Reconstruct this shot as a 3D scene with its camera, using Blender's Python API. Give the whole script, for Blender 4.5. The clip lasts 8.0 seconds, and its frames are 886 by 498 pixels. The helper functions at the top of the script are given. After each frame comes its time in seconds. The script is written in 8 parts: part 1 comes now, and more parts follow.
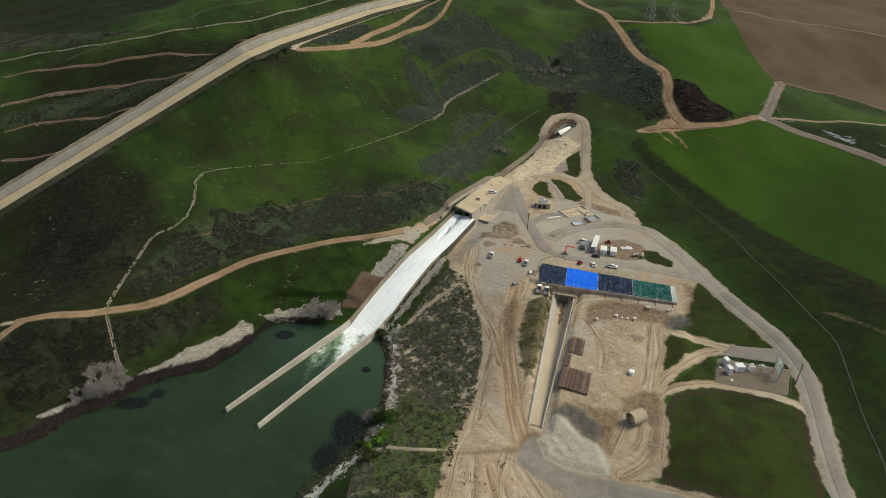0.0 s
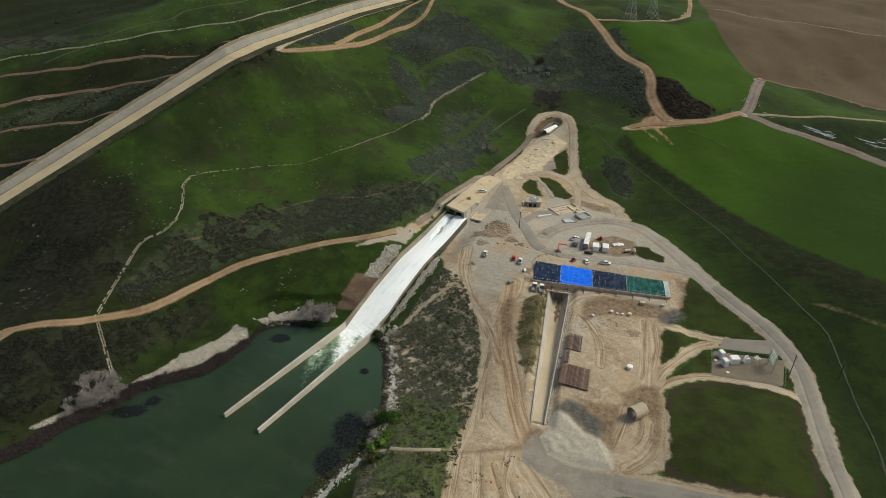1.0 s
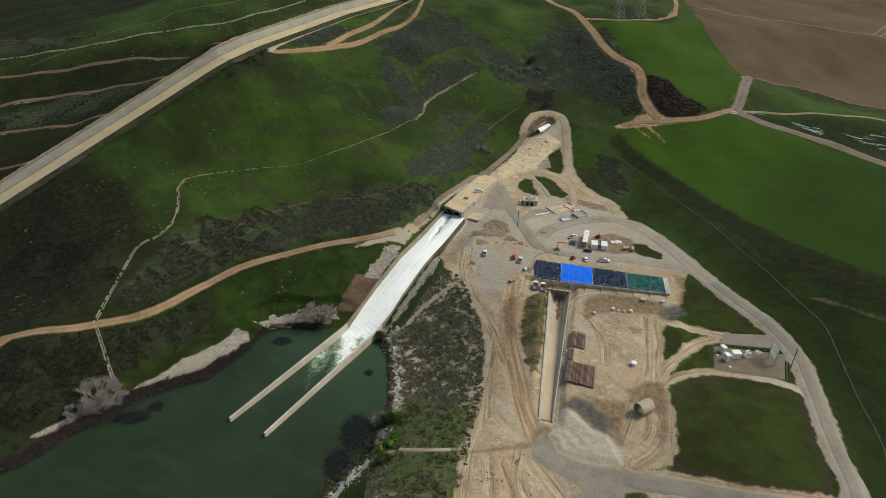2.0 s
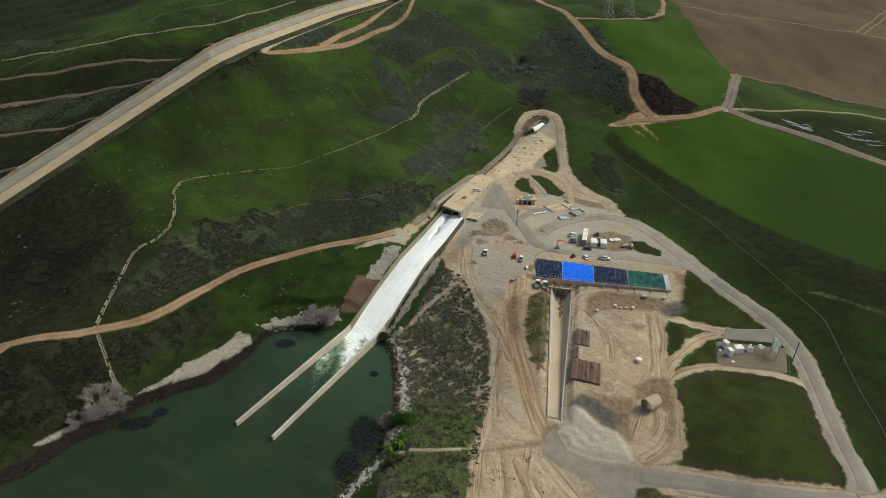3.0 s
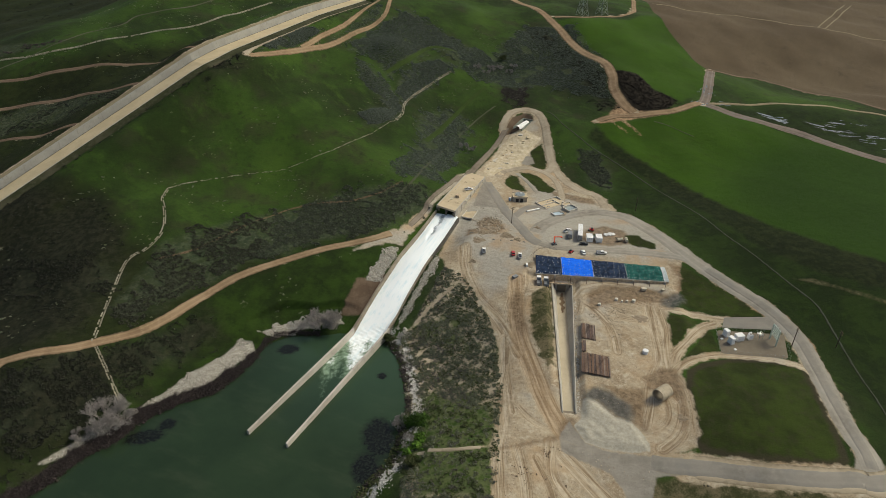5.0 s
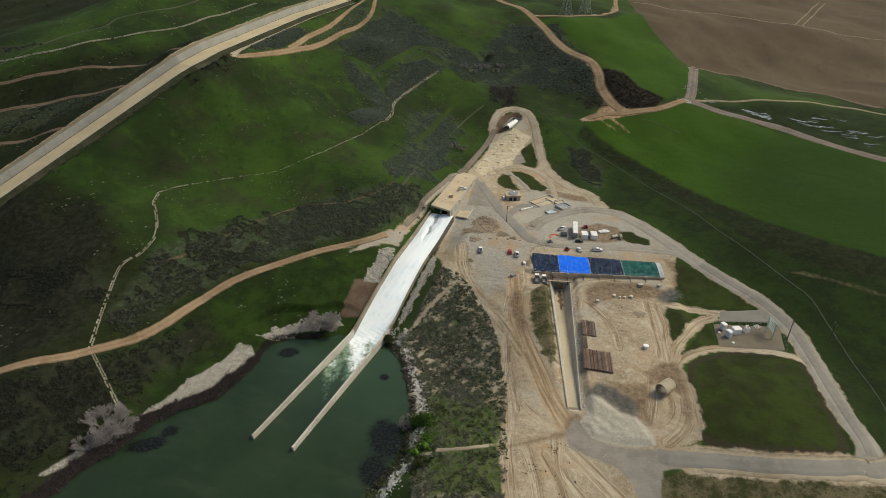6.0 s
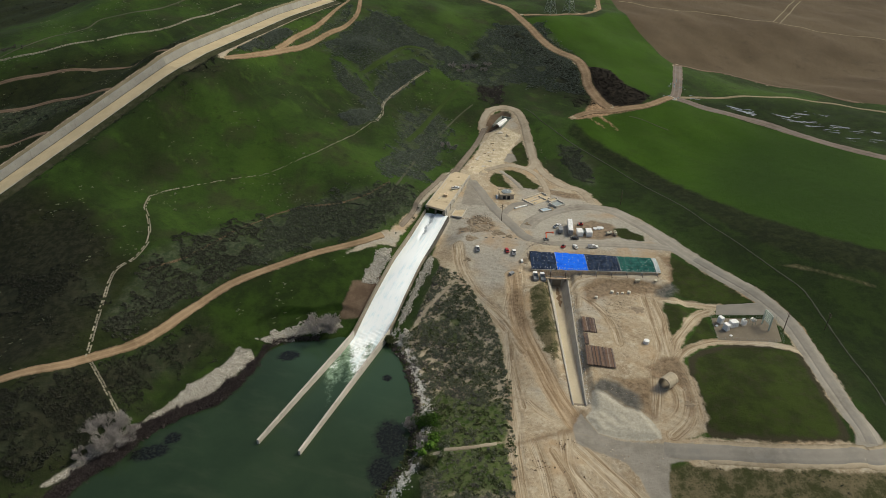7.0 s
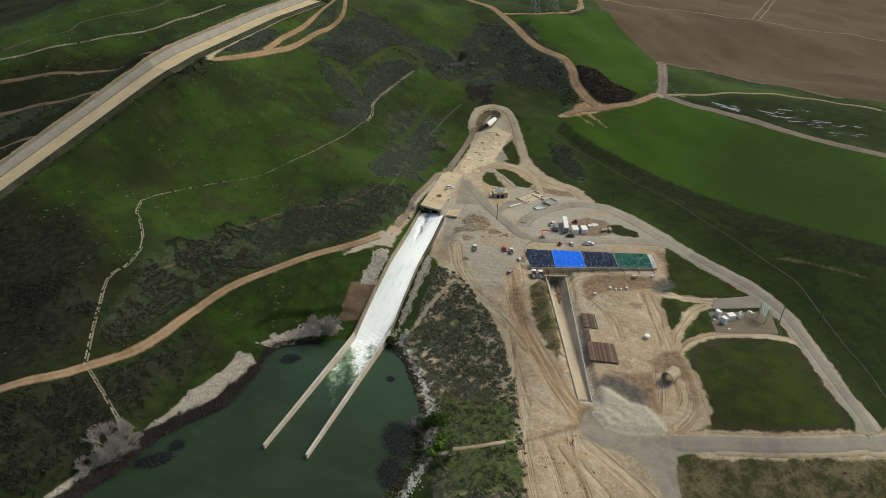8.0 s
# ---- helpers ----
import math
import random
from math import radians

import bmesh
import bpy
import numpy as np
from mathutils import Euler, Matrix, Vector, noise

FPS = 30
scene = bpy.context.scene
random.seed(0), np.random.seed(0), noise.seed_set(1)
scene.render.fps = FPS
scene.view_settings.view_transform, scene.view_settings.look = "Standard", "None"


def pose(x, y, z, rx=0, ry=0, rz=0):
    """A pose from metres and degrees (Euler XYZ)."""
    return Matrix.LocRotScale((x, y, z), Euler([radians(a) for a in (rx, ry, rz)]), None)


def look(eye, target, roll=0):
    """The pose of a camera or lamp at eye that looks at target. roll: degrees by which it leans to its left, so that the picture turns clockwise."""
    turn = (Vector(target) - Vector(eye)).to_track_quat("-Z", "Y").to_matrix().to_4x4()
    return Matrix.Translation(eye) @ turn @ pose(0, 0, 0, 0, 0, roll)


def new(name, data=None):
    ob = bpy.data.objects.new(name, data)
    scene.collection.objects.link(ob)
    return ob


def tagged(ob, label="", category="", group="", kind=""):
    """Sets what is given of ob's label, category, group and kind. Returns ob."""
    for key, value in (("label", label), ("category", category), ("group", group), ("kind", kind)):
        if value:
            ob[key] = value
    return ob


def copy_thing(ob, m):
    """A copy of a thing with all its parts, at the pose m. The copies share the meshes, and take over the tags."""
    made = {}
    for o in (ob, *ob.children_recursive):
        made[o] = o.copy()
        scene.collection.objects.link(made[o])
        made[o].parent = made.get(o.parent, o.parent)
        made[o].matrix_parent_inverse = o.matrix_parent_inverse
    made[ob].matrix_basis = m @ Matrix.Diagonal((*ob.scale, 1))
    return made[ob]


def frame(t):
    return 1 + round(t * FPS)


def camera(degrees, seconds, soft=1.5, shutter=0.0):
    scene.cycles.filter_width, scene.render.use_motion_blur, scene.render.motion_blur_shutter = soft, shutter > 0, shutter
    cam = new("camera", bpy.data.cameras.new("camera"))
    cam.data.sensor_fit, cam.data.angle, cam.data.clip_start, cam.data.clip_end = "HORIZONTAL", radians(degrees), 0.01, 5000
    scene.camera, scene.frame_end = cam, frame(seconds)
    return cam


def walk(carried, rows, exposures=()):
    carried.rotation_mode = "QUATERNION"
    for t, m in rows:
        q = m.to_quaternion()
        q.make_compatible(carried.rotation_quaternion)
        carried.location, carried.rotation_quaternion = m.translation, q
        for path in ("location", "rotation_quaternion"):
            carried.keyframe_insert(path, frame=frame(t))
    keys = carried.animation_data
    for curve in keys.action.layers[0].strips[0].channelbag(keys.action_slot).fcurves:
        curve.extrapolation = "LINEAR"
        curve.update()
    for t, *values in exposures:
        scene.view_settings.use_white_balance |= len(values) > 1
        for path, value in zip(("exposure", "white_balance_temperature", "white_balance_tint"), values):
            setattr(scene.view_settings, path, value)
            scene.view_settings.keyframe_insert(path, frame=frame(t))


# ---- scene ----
cam = camera(70.4, 8.0, soft=0.7)
METRES, EYE, TILT, LEAN, TURN = 70.0, 193.2, -30.0, -1.0, 0.0
ROWS = [
    (0.0, 0.0, 0.0, 0.0, -0.0, -0.0, 0.0),
    (0.5, -0.0554, 0.0007, -0.0016, -0.97, -0.0, 0.56),
    (1.0, -0.1121, 0.0014, -0.0007, -1.9, -0.02, 1.09),
    (1.5, -0.1706, 0.0026, 0.0009, -2.64, -0.04, 1.51),
    (3.0, -0.3509, 0.0113, 0.007, -4.68, -0.12, 2.67),
    (3.5, -0.4126, 0.0166, 0.0091, -5.41, -0.16, 3.07),
    (4.0, -0.4746, 0.0226, 0.0124, -6.14, -0.2, 3.48),
    (4.5, -0.5365, 0.029, 0.0164, -6.91, -0.26, 3.93),
    (6.0, -0.7301, 0.0525, 0.0349, -9.61, -0.54, 5.41),
    (6.5, -0.7947, 0.0637, 0.0406, -10.52, -0.64, 5.91),
    (7.0, -0.8593, 0.0755, 0.0475, -11.44, -0.76, 6.42),
    (7.5, -0.9245, 0.0886, 0.0557, -12.36, -0.88, 6.94),
    (8.0, -0.9897, 0.103, 0.0637, -13.28, -1.01, 7.45),
]
walk(cam, [(t, pose(0, 0, EYE, TILT, LEAN, TURN) @ pose(METRES * x, METRES * y, METRES * z, 90 + pitch, roll, yaw)) for t, x, y, z, yaw, pitch, roll in ROWS], [(0.0, 0.4, 7100, 1), (8.0, 0.4, 7100, 1)])

# ---- daylight under a bright overcast ----
SUN_EL, SUN_AZ = 48.0, 78.0
world = bpy.data.worlds.new("world")
scene.world = world
world.use_nodes = True
wn = world.node_tree
sky = wn.nodes.new("ShaderNodeTexSky")
sky.sky_type, sky.sun_disc = "NISHITA", False
sky.sun_elevation, sky.sun_rotation = radians(SUN_EL), radians(SUN_AZ)
sky.altitude, sky.air_density, sky.dust_density, sky.ozone_density = 200, 0.6, 4.0, 0.6
wn.links.new(sky.outputs[0], wn.nodes["Background"].inputs[0])
wn.nodes["Background"].inputs[1].default_value = 0.1
sun = new("sun", bpy.data.lights.new("sun", "SUN"))
sun.data.energy, sun.data.angle, sun.data.color = 1.4, radians(20), (1.0, 0.95, 0.86)
az, el = radians(SUN_AZ), radians(SUN_EL)
sun_way = Vector((math.sin(az) * math.cos(el), math.cos(az) * math.cos(el), math.sin(el)))
sun.matrix_world = look(sun_way * 900, (0, 0, 0))


# ---- materials ----
class Shade:
    """A node material under construction."""

    def __init__(self, name, rough=0.8, metal=0.0, spec=0.3):
        self.m = bpy.data.materials.new(name)
        self.m.use_nodes = True
        self.t = self.m.node_tree
        self.b = self.t.nodes["Principled BSDF"]
        self.b.inputs["Roughness"].default_value = rough
        self.b.inputs["Metallic"].default_value = metal
        self.b.inputs["Specular IOR Level"].default_value = spec
        self.pos = self.node("ShaderNodeNewGeometry").outputs["Position"]

    def node(self, kind, ins=(), **props):
        n = self.t.nodes.new(kind)
        if "operation" in props:
            n.operation = props["operation"]
        if "attribute_name" in props:
            n.attribute_name = props["attribute_name"]
        if "interpolation_type" in props:
            n.interpolation_type = props["interpolation_type"]
        if "data_type" in props:
            n.data_type = props["data_type"]
        if "vector_type" in props:
            n.vector_type = props["vector_type"]
        if "feature" in props:
            n.feature = props["feature"]
        for key, value in dict(ins).items():
            self.put(n.inputs[key], value)
        return n

    def put(self, socket, value):
        if isinstance(value, bpy.types.NodeSocket):
            self.t.links.new(value, socket)
        else:
            socket.default_value = value

    def noise(self, scale, detail=4.0, rough=0.55, vec=None, stretch=None):
        v = vec or self.pos
        if stretch:
            v = self.node("ShaderNodeMapping", {0: v, "Rotation": (0, 0, radians(stretch[0])), "Scale": [1 / q for q in stretch[1:]]}, vector_type="TEXTURE").outputs[0]
        return self.node("ShaderNodeTexNoise", {"Vector": v, "Scale": scale, "Detail": detail, "Roughness": rough}).outputs[0]

    def cells(self, scale, feature="F1"):
        return self.node("ShaderNodeTexVoronoi", {"Vector": self.pos, "Scale": scale}, feature=feature)

    def attr(self, name):
        return self.node("ShaderNodeAttribute", attribute_name=name).outputs["Fac"]

    def rand(self):
        return self.node("ShaderNodeObjectInfo").outputs["Random"]

    def island(self):
        return self.node("ShaderNodeNewGeometry").outputs["Random Per Island"]

    def math(self, op, a, b=0.0):
        return self.node("ShaderNodeMath", {0: a, 1: b}, operation=op).outputs[0]

    def span(self, v, a, b, lo=0.0, hi=1.0):
        return self.node("ShaderNodeMapRange", {0: v, 1: a, 2: b, 3: lo, 4: hi}, interpolation_type="SMOOTHSTEP").outputs[0]

    def mix(self, f, a, b):
        n = self.node("ShaderNodeMix", data_type="RGBA")
        for k, v in ((0, f), (6, a), (7, b)):
            self.put(n.inputs[k], (*v, 1.0) if isinstance(v, tuple) and len(v) == 3 else v)
        return n.outputs[2]

    def ramp(self, f, *stops):
        n = self.node("ShaderNodeValToRGB", {0: f})
        e = n.color_ramp.elements
        while len(e) < len(stops):
            e.new(0.5)
        for k, (p, c) in enumerate(stops):
            e[k].position, e[k].color = p, (*c, 1.0)
        return n.outputs[0]

    def edge(self, sd, amp, width, scale, shift=0.0):
        """A ragged mask from a distance in metres, one inside."""
        wob = self.math("MULTIPLY", self.math("SUBTRACT", self.noise(scale, 5.0, 0.65), 0.5), amp)
        return self.span(self.math("ADD", sd, wob), shift - width, shift + width)

    def done(self, colour, bump=None, strength=0.4, dist=0.1, rough=None):
        self.put(self.b.inputs["Base Color"], (*colour, 1.0) if isinstance(colour, tuple) else colour)
        if rough is not None:
            self.put(self.b.inputs["Roughness"], rough)
        if bump is not None:
            n = self.node("ShaderNodeBump", {"Strength": strength, "Distance": dist, "Height": bump})
            self.t.links.new(n.outputs[0], self.b.inputs["Normal"])
        return self.m


def plain(name, colour, rough=0.6, metal=0.0, vary=0.15, scale=1.2, spec=0.4):
    """Paint, steel or plastic with faint dirt and fading."""
    s = Shade(name, rough, metal, spec)
    dark = tuple(c * (1 - vary) for c in colour)
    pale = tuple(min(1.0, c * (1 + vary)) for c in colour)
    grime = s.noise(scale, 5.0, 0.7)
    fine = s.noise(scale * 9, 3.0)
    c = s.mix(s.span(grime, 0.3, 0.7), dark, pale)
    c = s.mix(s.span(fine, 0.55, 0.8, 0.0, 0.25), c, tuple(0.6 * x + 0.02 for x in colour))
    return s.done(c, fine, 0.1, 0.02)


def concrete_mat(name, pale, dark, stain=(0.16, 0.13, 0.1)):
    s = Shade(name, 0.85)
    big, mid, fine = s.noise(0.09, 5.0, 0.6), s.noise(0.7, 6.0, 0.65), s.noise(7.0, 3.0)
    c = s.mix(s.span(big, 0.35, 0.65), dark, pale)
    c = s.mix(s.span(mid, 0.52, 0.78, 0.0, 0.45), c, stain)
    streak = s.noise(0.6, 4.0, 0.6, stretch=(0, 1.0, 1.0, 0.12))
    c = s.mix(s.span(streak, 0.58, 0.75, 0.0, 0.3), c, stain)
    c = s.mix(s.span(fine, 0.3, 0.7, 0.0, 0.18), c, tuple(0.75 * x for x in dark))
    return s.done(c, mid, 0.25, 0.08)


def earth_mat(name, pale, mid, dark, grey=None, green=0.0, weeds=(0.022, 0.034, 0.009), ragged=0.6, lanes=1.0):
    """Dry bare earth with stones, patches and wheel ruts."""
    s = Shade(name, 0.95, spec=0.15)
    a, b, c3 = s.noise(0.05, 5.0, 0.6), s.noise(0.35, 6.0, 0.65), s.noise(3.5, 4.0, 0.7)
    c = s.ramp(a, (0.32, dark), (0.5, mid), (0.68, pale))
    c = s.mix(s.span(b, 0.42, 0.7, 0.0, 0.7), c, pale)
    c = s.mix(s.span(c3, 0.55, 0.8, 0.0, 0.5), c, tuple(0.6 * x for x in dark))
    if grey:
        c = s.mix(s.span(s.noise(0.11, 5.0, 0.6), 0.5, 0.68, 0.0, 0.7), c, grey)
    u = s.math("ABSOLUTE", s.attr("across"))
    track = s.span(s.math("ABSOLUTE", s.math("SUBTRACT", u, 0.42)), 0.05, 0.22)
    c = s.mix(s.math("MULTIPLY", s.math("SUBTRACT", 1.0, track), 0.4 * lanes), c, pale)
    c = s.mix(s.math("MULTIPLY", track, 0.3 * lanes), c, tuple(0.72 * x for x in mid))
    verge = s.mix(s.span(c3, 0.35 + 0.4 * green, 0.5 + 0.4 * green), weeds, tuple(0.85 * x for x in mid))
    fray = s.math("ADD", u, s.math("MULTIPLY", s.math("SUBTRACT", s.noise(0.5, 5.0, 0.7), 0.5), ragged))
    c = s.mix(s.span(fray, 0.62 if ragged > 0.4 else 0.84, 0.95, 0.0, 0.95), c, verge)
    h = s.math("ADD", b, s.math("MULTIPLY", c3, 0.5))
    return s.done(c, h, 0.5, 0.15)


def leaf_mat(name, *cols):
    s = Shade(name, 0.8, spec=0.2)
    n = len(cols)
    c = s.ramp(s.island(), *[(k / max(1, n - 1), cols[k]) for k in range(n)])
    c = s.mix(s.span(s.noise(2.5, 4.0, 0.7), 0.4, 0.7, 0.0, 0.4), c, tuple(0.6 * x for x in cols[0]))
    return s.done(c, s.noise(6.0, 3.0), 0.4, 0.1)


# ---- landform: heights in metres above the pond ----
EAST = np.array((-520, -270, -175, -95, -20, 50, 120, 220, 400, 800.0))
NORTH = np.array((40, 150, 220, 290, 370, 450, 540, 660, 1000.0))
LEVELS = np.array(((13.9, -3.2, -8.2, -9.2, -11.4, -8.7, -1.4, 11.6, 12.1, 15.1),
                   (12.7, 2.6, -9.6, -23.1, 9.9, 12.3, 20.4, 13.5, 22.3, 21.5),
                   (11, 3.9, 15.7, -12.8, -2.6, 20.3, 16.4, 30.6, 28.7, 25.8),
                   (10.1, 1.7, 21.8, 17.7, 16.9, 22.5, 23.2, 30.4, 34.7, 32.3),
                   (13.4, 28, 41.9, 29.6, 33.1, 22.8, 22.9, 30.4, 38.6, 38.3),
                   (22.6, 49.7, 70.6, 69.9, 48, 29.4, 38, 45.3, 43, 42.3),
                   (28.8, 84.7, 93.8, 85.9, 76.5, 59.2, 49.7, 63.7, 37, 41.6),
                   (38.9, 86.1, 115.8, 108.5, 105.7, 96.9, 82.3, 82.6, 67.8, 39.4),
                   (77, 83.2, 93.3, 102.2, 109, 110, 102.8, 86.9, 75.8, 73.9)))
MOUNDS = [(0, 545, 8, 12), (-14, 447, 4, 12), (-17, 502, -2.8, 38), (27, 331, -3.4, 11), (-138, 372, -2.8, 12), (-123, 269, 1.9, 12), (194, 506, 3.2, 18), (-158, 343, 2.8, 12)]
POND = ((-50, 257), (-61, 256), (-75, 258), (-85, 253), (-89, 244), (-96, 233), (-106, 222), (-119, 217), (-133, 208), (-139, 199), (-148, 193), (-154, 186), (-160, 178), (-169, 172), (-260, 120), (-300, -40), (-90, -40), (-62, 90), (-53, 140), (-48, 157), (-40, 166), (-33, 173), (-29, 183), (-25, 195), (-23, 203), (-23, 216), (-24, 231), (-26, 242), (-32, 249))
SPILLWAY = ((-300, 333, 4), (-273, 355, 19), (-142, 460, 87), (-128, 480, 91), (-69, 575, 98), (-26, 646, 99))
CHUTE_L = ((-87.5, 194.5), (-44.0, 253.0), (10.6, 341.0))
CHUTE_R = ((-72.5, 186.0), (-27.5, 251.0), (21.4, 330.5))
TARP_WALL = ((51.0, 266.3), (116.0, 249.6))
COVERED = (*TARP_WALL, (116.8, 257.6), (54.4, 279.6))


def smooth(a, b, v):
    t = np.clip((v - a) / (b - a), 0, 1)
    return t * t * (3 - 2 * t)


def weights(knots, v):
    """Cubic weights of every knot at each place."""
    v = np.clip(v, knots[0], knots[-1])
    i = np.clip(np.searchsorted(knots, v) - 1, 0, len(knots) - 2)
    w = np.zeros((len(v), len(knots)))
    h = knots[i + 1] - knots[i]
    t = (v - knots[i]) / h
    row = np.arange(len(v))
    w[row, i] += 2 * t ** 3 - 3 * t ** 2 + 1
    w[row, i + 1] += 3 * t ** 2 - 2 * t ** 3
    for k, c in ((i, (t ** 3 - 2 * t ** 2 + t) * h), (i + 1, (t ** 3 - t ** 2) * h)):
        a, b = np.maximum(k - 1, 0), np.minimum(k + 1, len(knots) - 1)
        d = knots[b] - knots[a]
        np.add.at(w, (row, b), c / d)
        np.add.at(w, (row, a), -c / d)
    return w


def inside(x, y, poly, reach=30.0):
    """Metres to the edge of a polygon, plus inside, at most reach."""
    p = np.array(poly, float)
    out = np.full(len(x), -reach)
    near = (x > p[:, 0].min() - reach) & (x < p[:, 0].max() + reach) & (y > p[:, 1].min() - reach) & (y < p[:, 1].max() + reach)
    px, py = x[near], y[near]
    best, odd = np.full(len(px), 1e9), np.zeros(len(px), bool)
    for (ax, ay), (bx, by) in zip(p, np.roll(p, -1, 0)):
        dx, dy = bx - ax, by - ay
        t = np.clip(((px - ax) * dx + (py - ay) * dy) / (dx * dx + dy * dy + 1e-9), 0, 1)
        best = np.minimum(best, (px - ax - t * dx) ** 2 + (py - ay - t * dy) ** 2)
        odd ^= ((ay > py) != (by > py)) & (px < (bx - ax) * (py - ay) / (by - ay + 1e-12) + ax)
    out[near] = np.clip(np.where(odd, 1, -1) * np.sqrt(best), -reach, reach)
    return out


def along(x, y, line):
    """Signed distance (plus to the left), height or share of the way, and length gone along a line."""
    best, side, level, gone, run = np.full(len(x), 1e9), np.zeros(len(x)), np.zeros(len(x)), np.zeros(len(x)), 0.0
    for a, b in zip(line, line[1:]):
        dx, dy = b[0] - a[0], b[1] - a[1]
        n = math.hypot(dx, dy)
        t = np.clip(((x - a[0]) * dx + (y - a[1]) * dy) / (n * n), 0, 1)
        ex, ey = x - a[0] - t * dx, y - a[1] - t * dy
        d = np.hypot(ex, ey)
        hit = d < best
        best = np.where(hit, d, best)
        side = np.where(hit, np.where(dx * ey - dy * ex >= 0, 1.0, -1.0), side)
        if len(a) > 2:
            level = np.where(hit, a[2] + t * (b[2] - a[2]), level)
        gone = np.where(hit, run + t * n, gone)
        run += n
    return best * side, level, gone


def chute_top(f):
    """Top of the chute's walls, from the foot (0) to the portal (1)."""
    return np.interp(f, (-0.72, 0.0, 0.12, 0.25, 0.5, 0.75, 1.0), (2.2, 4.2, 7.6, 12.1, 18.3, 20.3, 23.4))


def chute_water(f):
    f = np.asarray(f, float)
    return sum(np.interp(f + k, (-0.72, -0.06, 0.0, 0.12, 0.25, 0.5, 0.75, 1.0), (-0.3, 0.2, 0.8, 5.6, 10.2, 16.4, 18.3, 22.2)) * (0.06 - abs(k)) for k in np.linspace(-0.05, 0.05, 11)) / 0.36


def chute_right(f):
    """Top of the right wall, which the water all but overtops on the steep reach."""
    k = smooth(0.02, 0.14, f) * smooth(1.03, 0.99, f)
    return chute_top(f) * (1 - k) + (chute_water(f) + 0.55) * k


def land(x, y):
    x, y = np.atleast_1d(np.asarray(x, float)), np.atleast_1d(np.asarray(y, float))
    h = np.einsum("ni,nj,ji->n", weights(EAST, x), weights(NORTH, y), LEVELS)
    for cx, cy, a, r in MOUNDS:
        h += a * np.exp(-((x - cx) ** 2 + (y - cy) ** 2) / (2 * r * r))
    # rolling relief on the hills
    wild = smooth(330, 420, y) + smooth(-60, -130, x)
    h += np.clip(wild, 0, 1) * 0.8 * (np.sin(x * 0.061 + y * 0.043) + np.sin(y * 0.083 - x * 0.034 + 1.3) + 0.5 * np.sin(x * 0.17 + 0.6 * np.sin(y * 0.11)))
    far = smooth(750, 1500, y) + smooth(-420, -900, x)
    h += np.clip(far, 0, 1) * 22 * np.sin(x * 0.006 + 1.0) * np.sin(y * 0.0052)
    # the old spillway on the hill
    d, z, g = along(x, y, SPILLWAY)
    w = smooth(46, 15, np.abs(d + 4))
    h = h * (1 - w) + w * (z + np.where(d > 0, smooth(2.5, 6.5, d) * 4.3, -0.9) - smooth(6.0, 2.5, d) * smooth(-20.5, -17.0, d) * 3.2)
    # the yard below the shored wall
    (ax, ay), (bx, by) = TARP_WALL
    n = math.hypot(bx - ax, by - ay)
    u = ((x - ax) * (bx - ax) + (y - ay) * (by - ay)) / n
    v = ((x - ax) * (by - ay) - (y - ay) * (bx - ax)) / n
    w = smooth(-7, -2, u) * smooth(10, 6, u) * smooth(-0.6, 0.3, v) * smooth(16, 7, v)
    h = h * (1 - w) + w * 20.0
    w = smooth(5, 9, u) * smooth(n + 8, n + 1, u) * smooth(-0.6, 0.3, v) * smooth(62, 24, v)
    h = h * (1 - w) + w * (17.0 + 0.022 * u - 0.012 * v)
    w = 0.8 * smooth(8, 12, u) * smooth(60, 46, u) * smooth(20, 30, v) * smooth(98, 78, v)
    h = h * (1 - w) + w * (17.3 + 0.02 * u - 0.012 * v)
    h = h + 1.7 * smooth(13, 18, u) * smooth(n + 6, n - 1, u) * smooth(-0.6, 0.3, v) * smooth(11, 2.5, v)
    w = smooth(0.0, 1.2, inside(x, y, COVERED))
    h = h * (1 - w) + w * np.minimum(h, 19.5)
    # banks of the chute
    mid = tuple(((a[0] + b[0]) / 2, (a[1] + b[1]) / 2) for a, b in zip(CHUTE_L, CHUTE_R))
    d, _, g = along(x, y, mid[1:])
    n = math.hypot(mid[2][0] - mid[1][0], mid[2][1] - mid[1][1])
    ux, uy = (mid[2][0] - mid[1][0]) / n, (mid[2][1] - mid[1][1]) / n
    f = ((x - mid[1][0]) * ux + (y - mid[1][1]) * uy) / n
    w = smooth(24, 9.5, np.abs(d)) * smooth(-0.1, 0.0, f) * smooth(1.03, 0.98, f)
    h = h * (1 - w) + w * (np.where(d > 0, chute_top(f) - 0.7, chute_right(f) - 0.35 - 3.0 * smooth(0.55, 0.8, f)))
    # pond and its banks
    s = -inside(x, y, POND, 40.0)
    h = np.where(s > 0, np.minimum(h, 0.25 + 0.45 * s + np.clip(s - 14, 0, 99) * 4), h)
    h = np.where(s > 0, np.maximum(h, np.minimum(0.12 + 0.1 * s, 2.0)), h)
    h = np.where(s <= 0, -np.minimum(0.02 - s * 0.35, 3.0), h)
    # trench of the chute
    w = smooth(9.0, 8.4, np.abs(d)) * smooth(-0.03, 0.0, f) * smooth(1.02, 1.0, f)
    h = h * (1 - w) + w * (chute_water(f) - 2.0)
    # trench of the outlet channel
    a, b = np.array((64.2, 262.5)), np.array((38.4, 174.2))
    n = np.linalg.norm(b - a)
    ux, uy = (b - a) / n
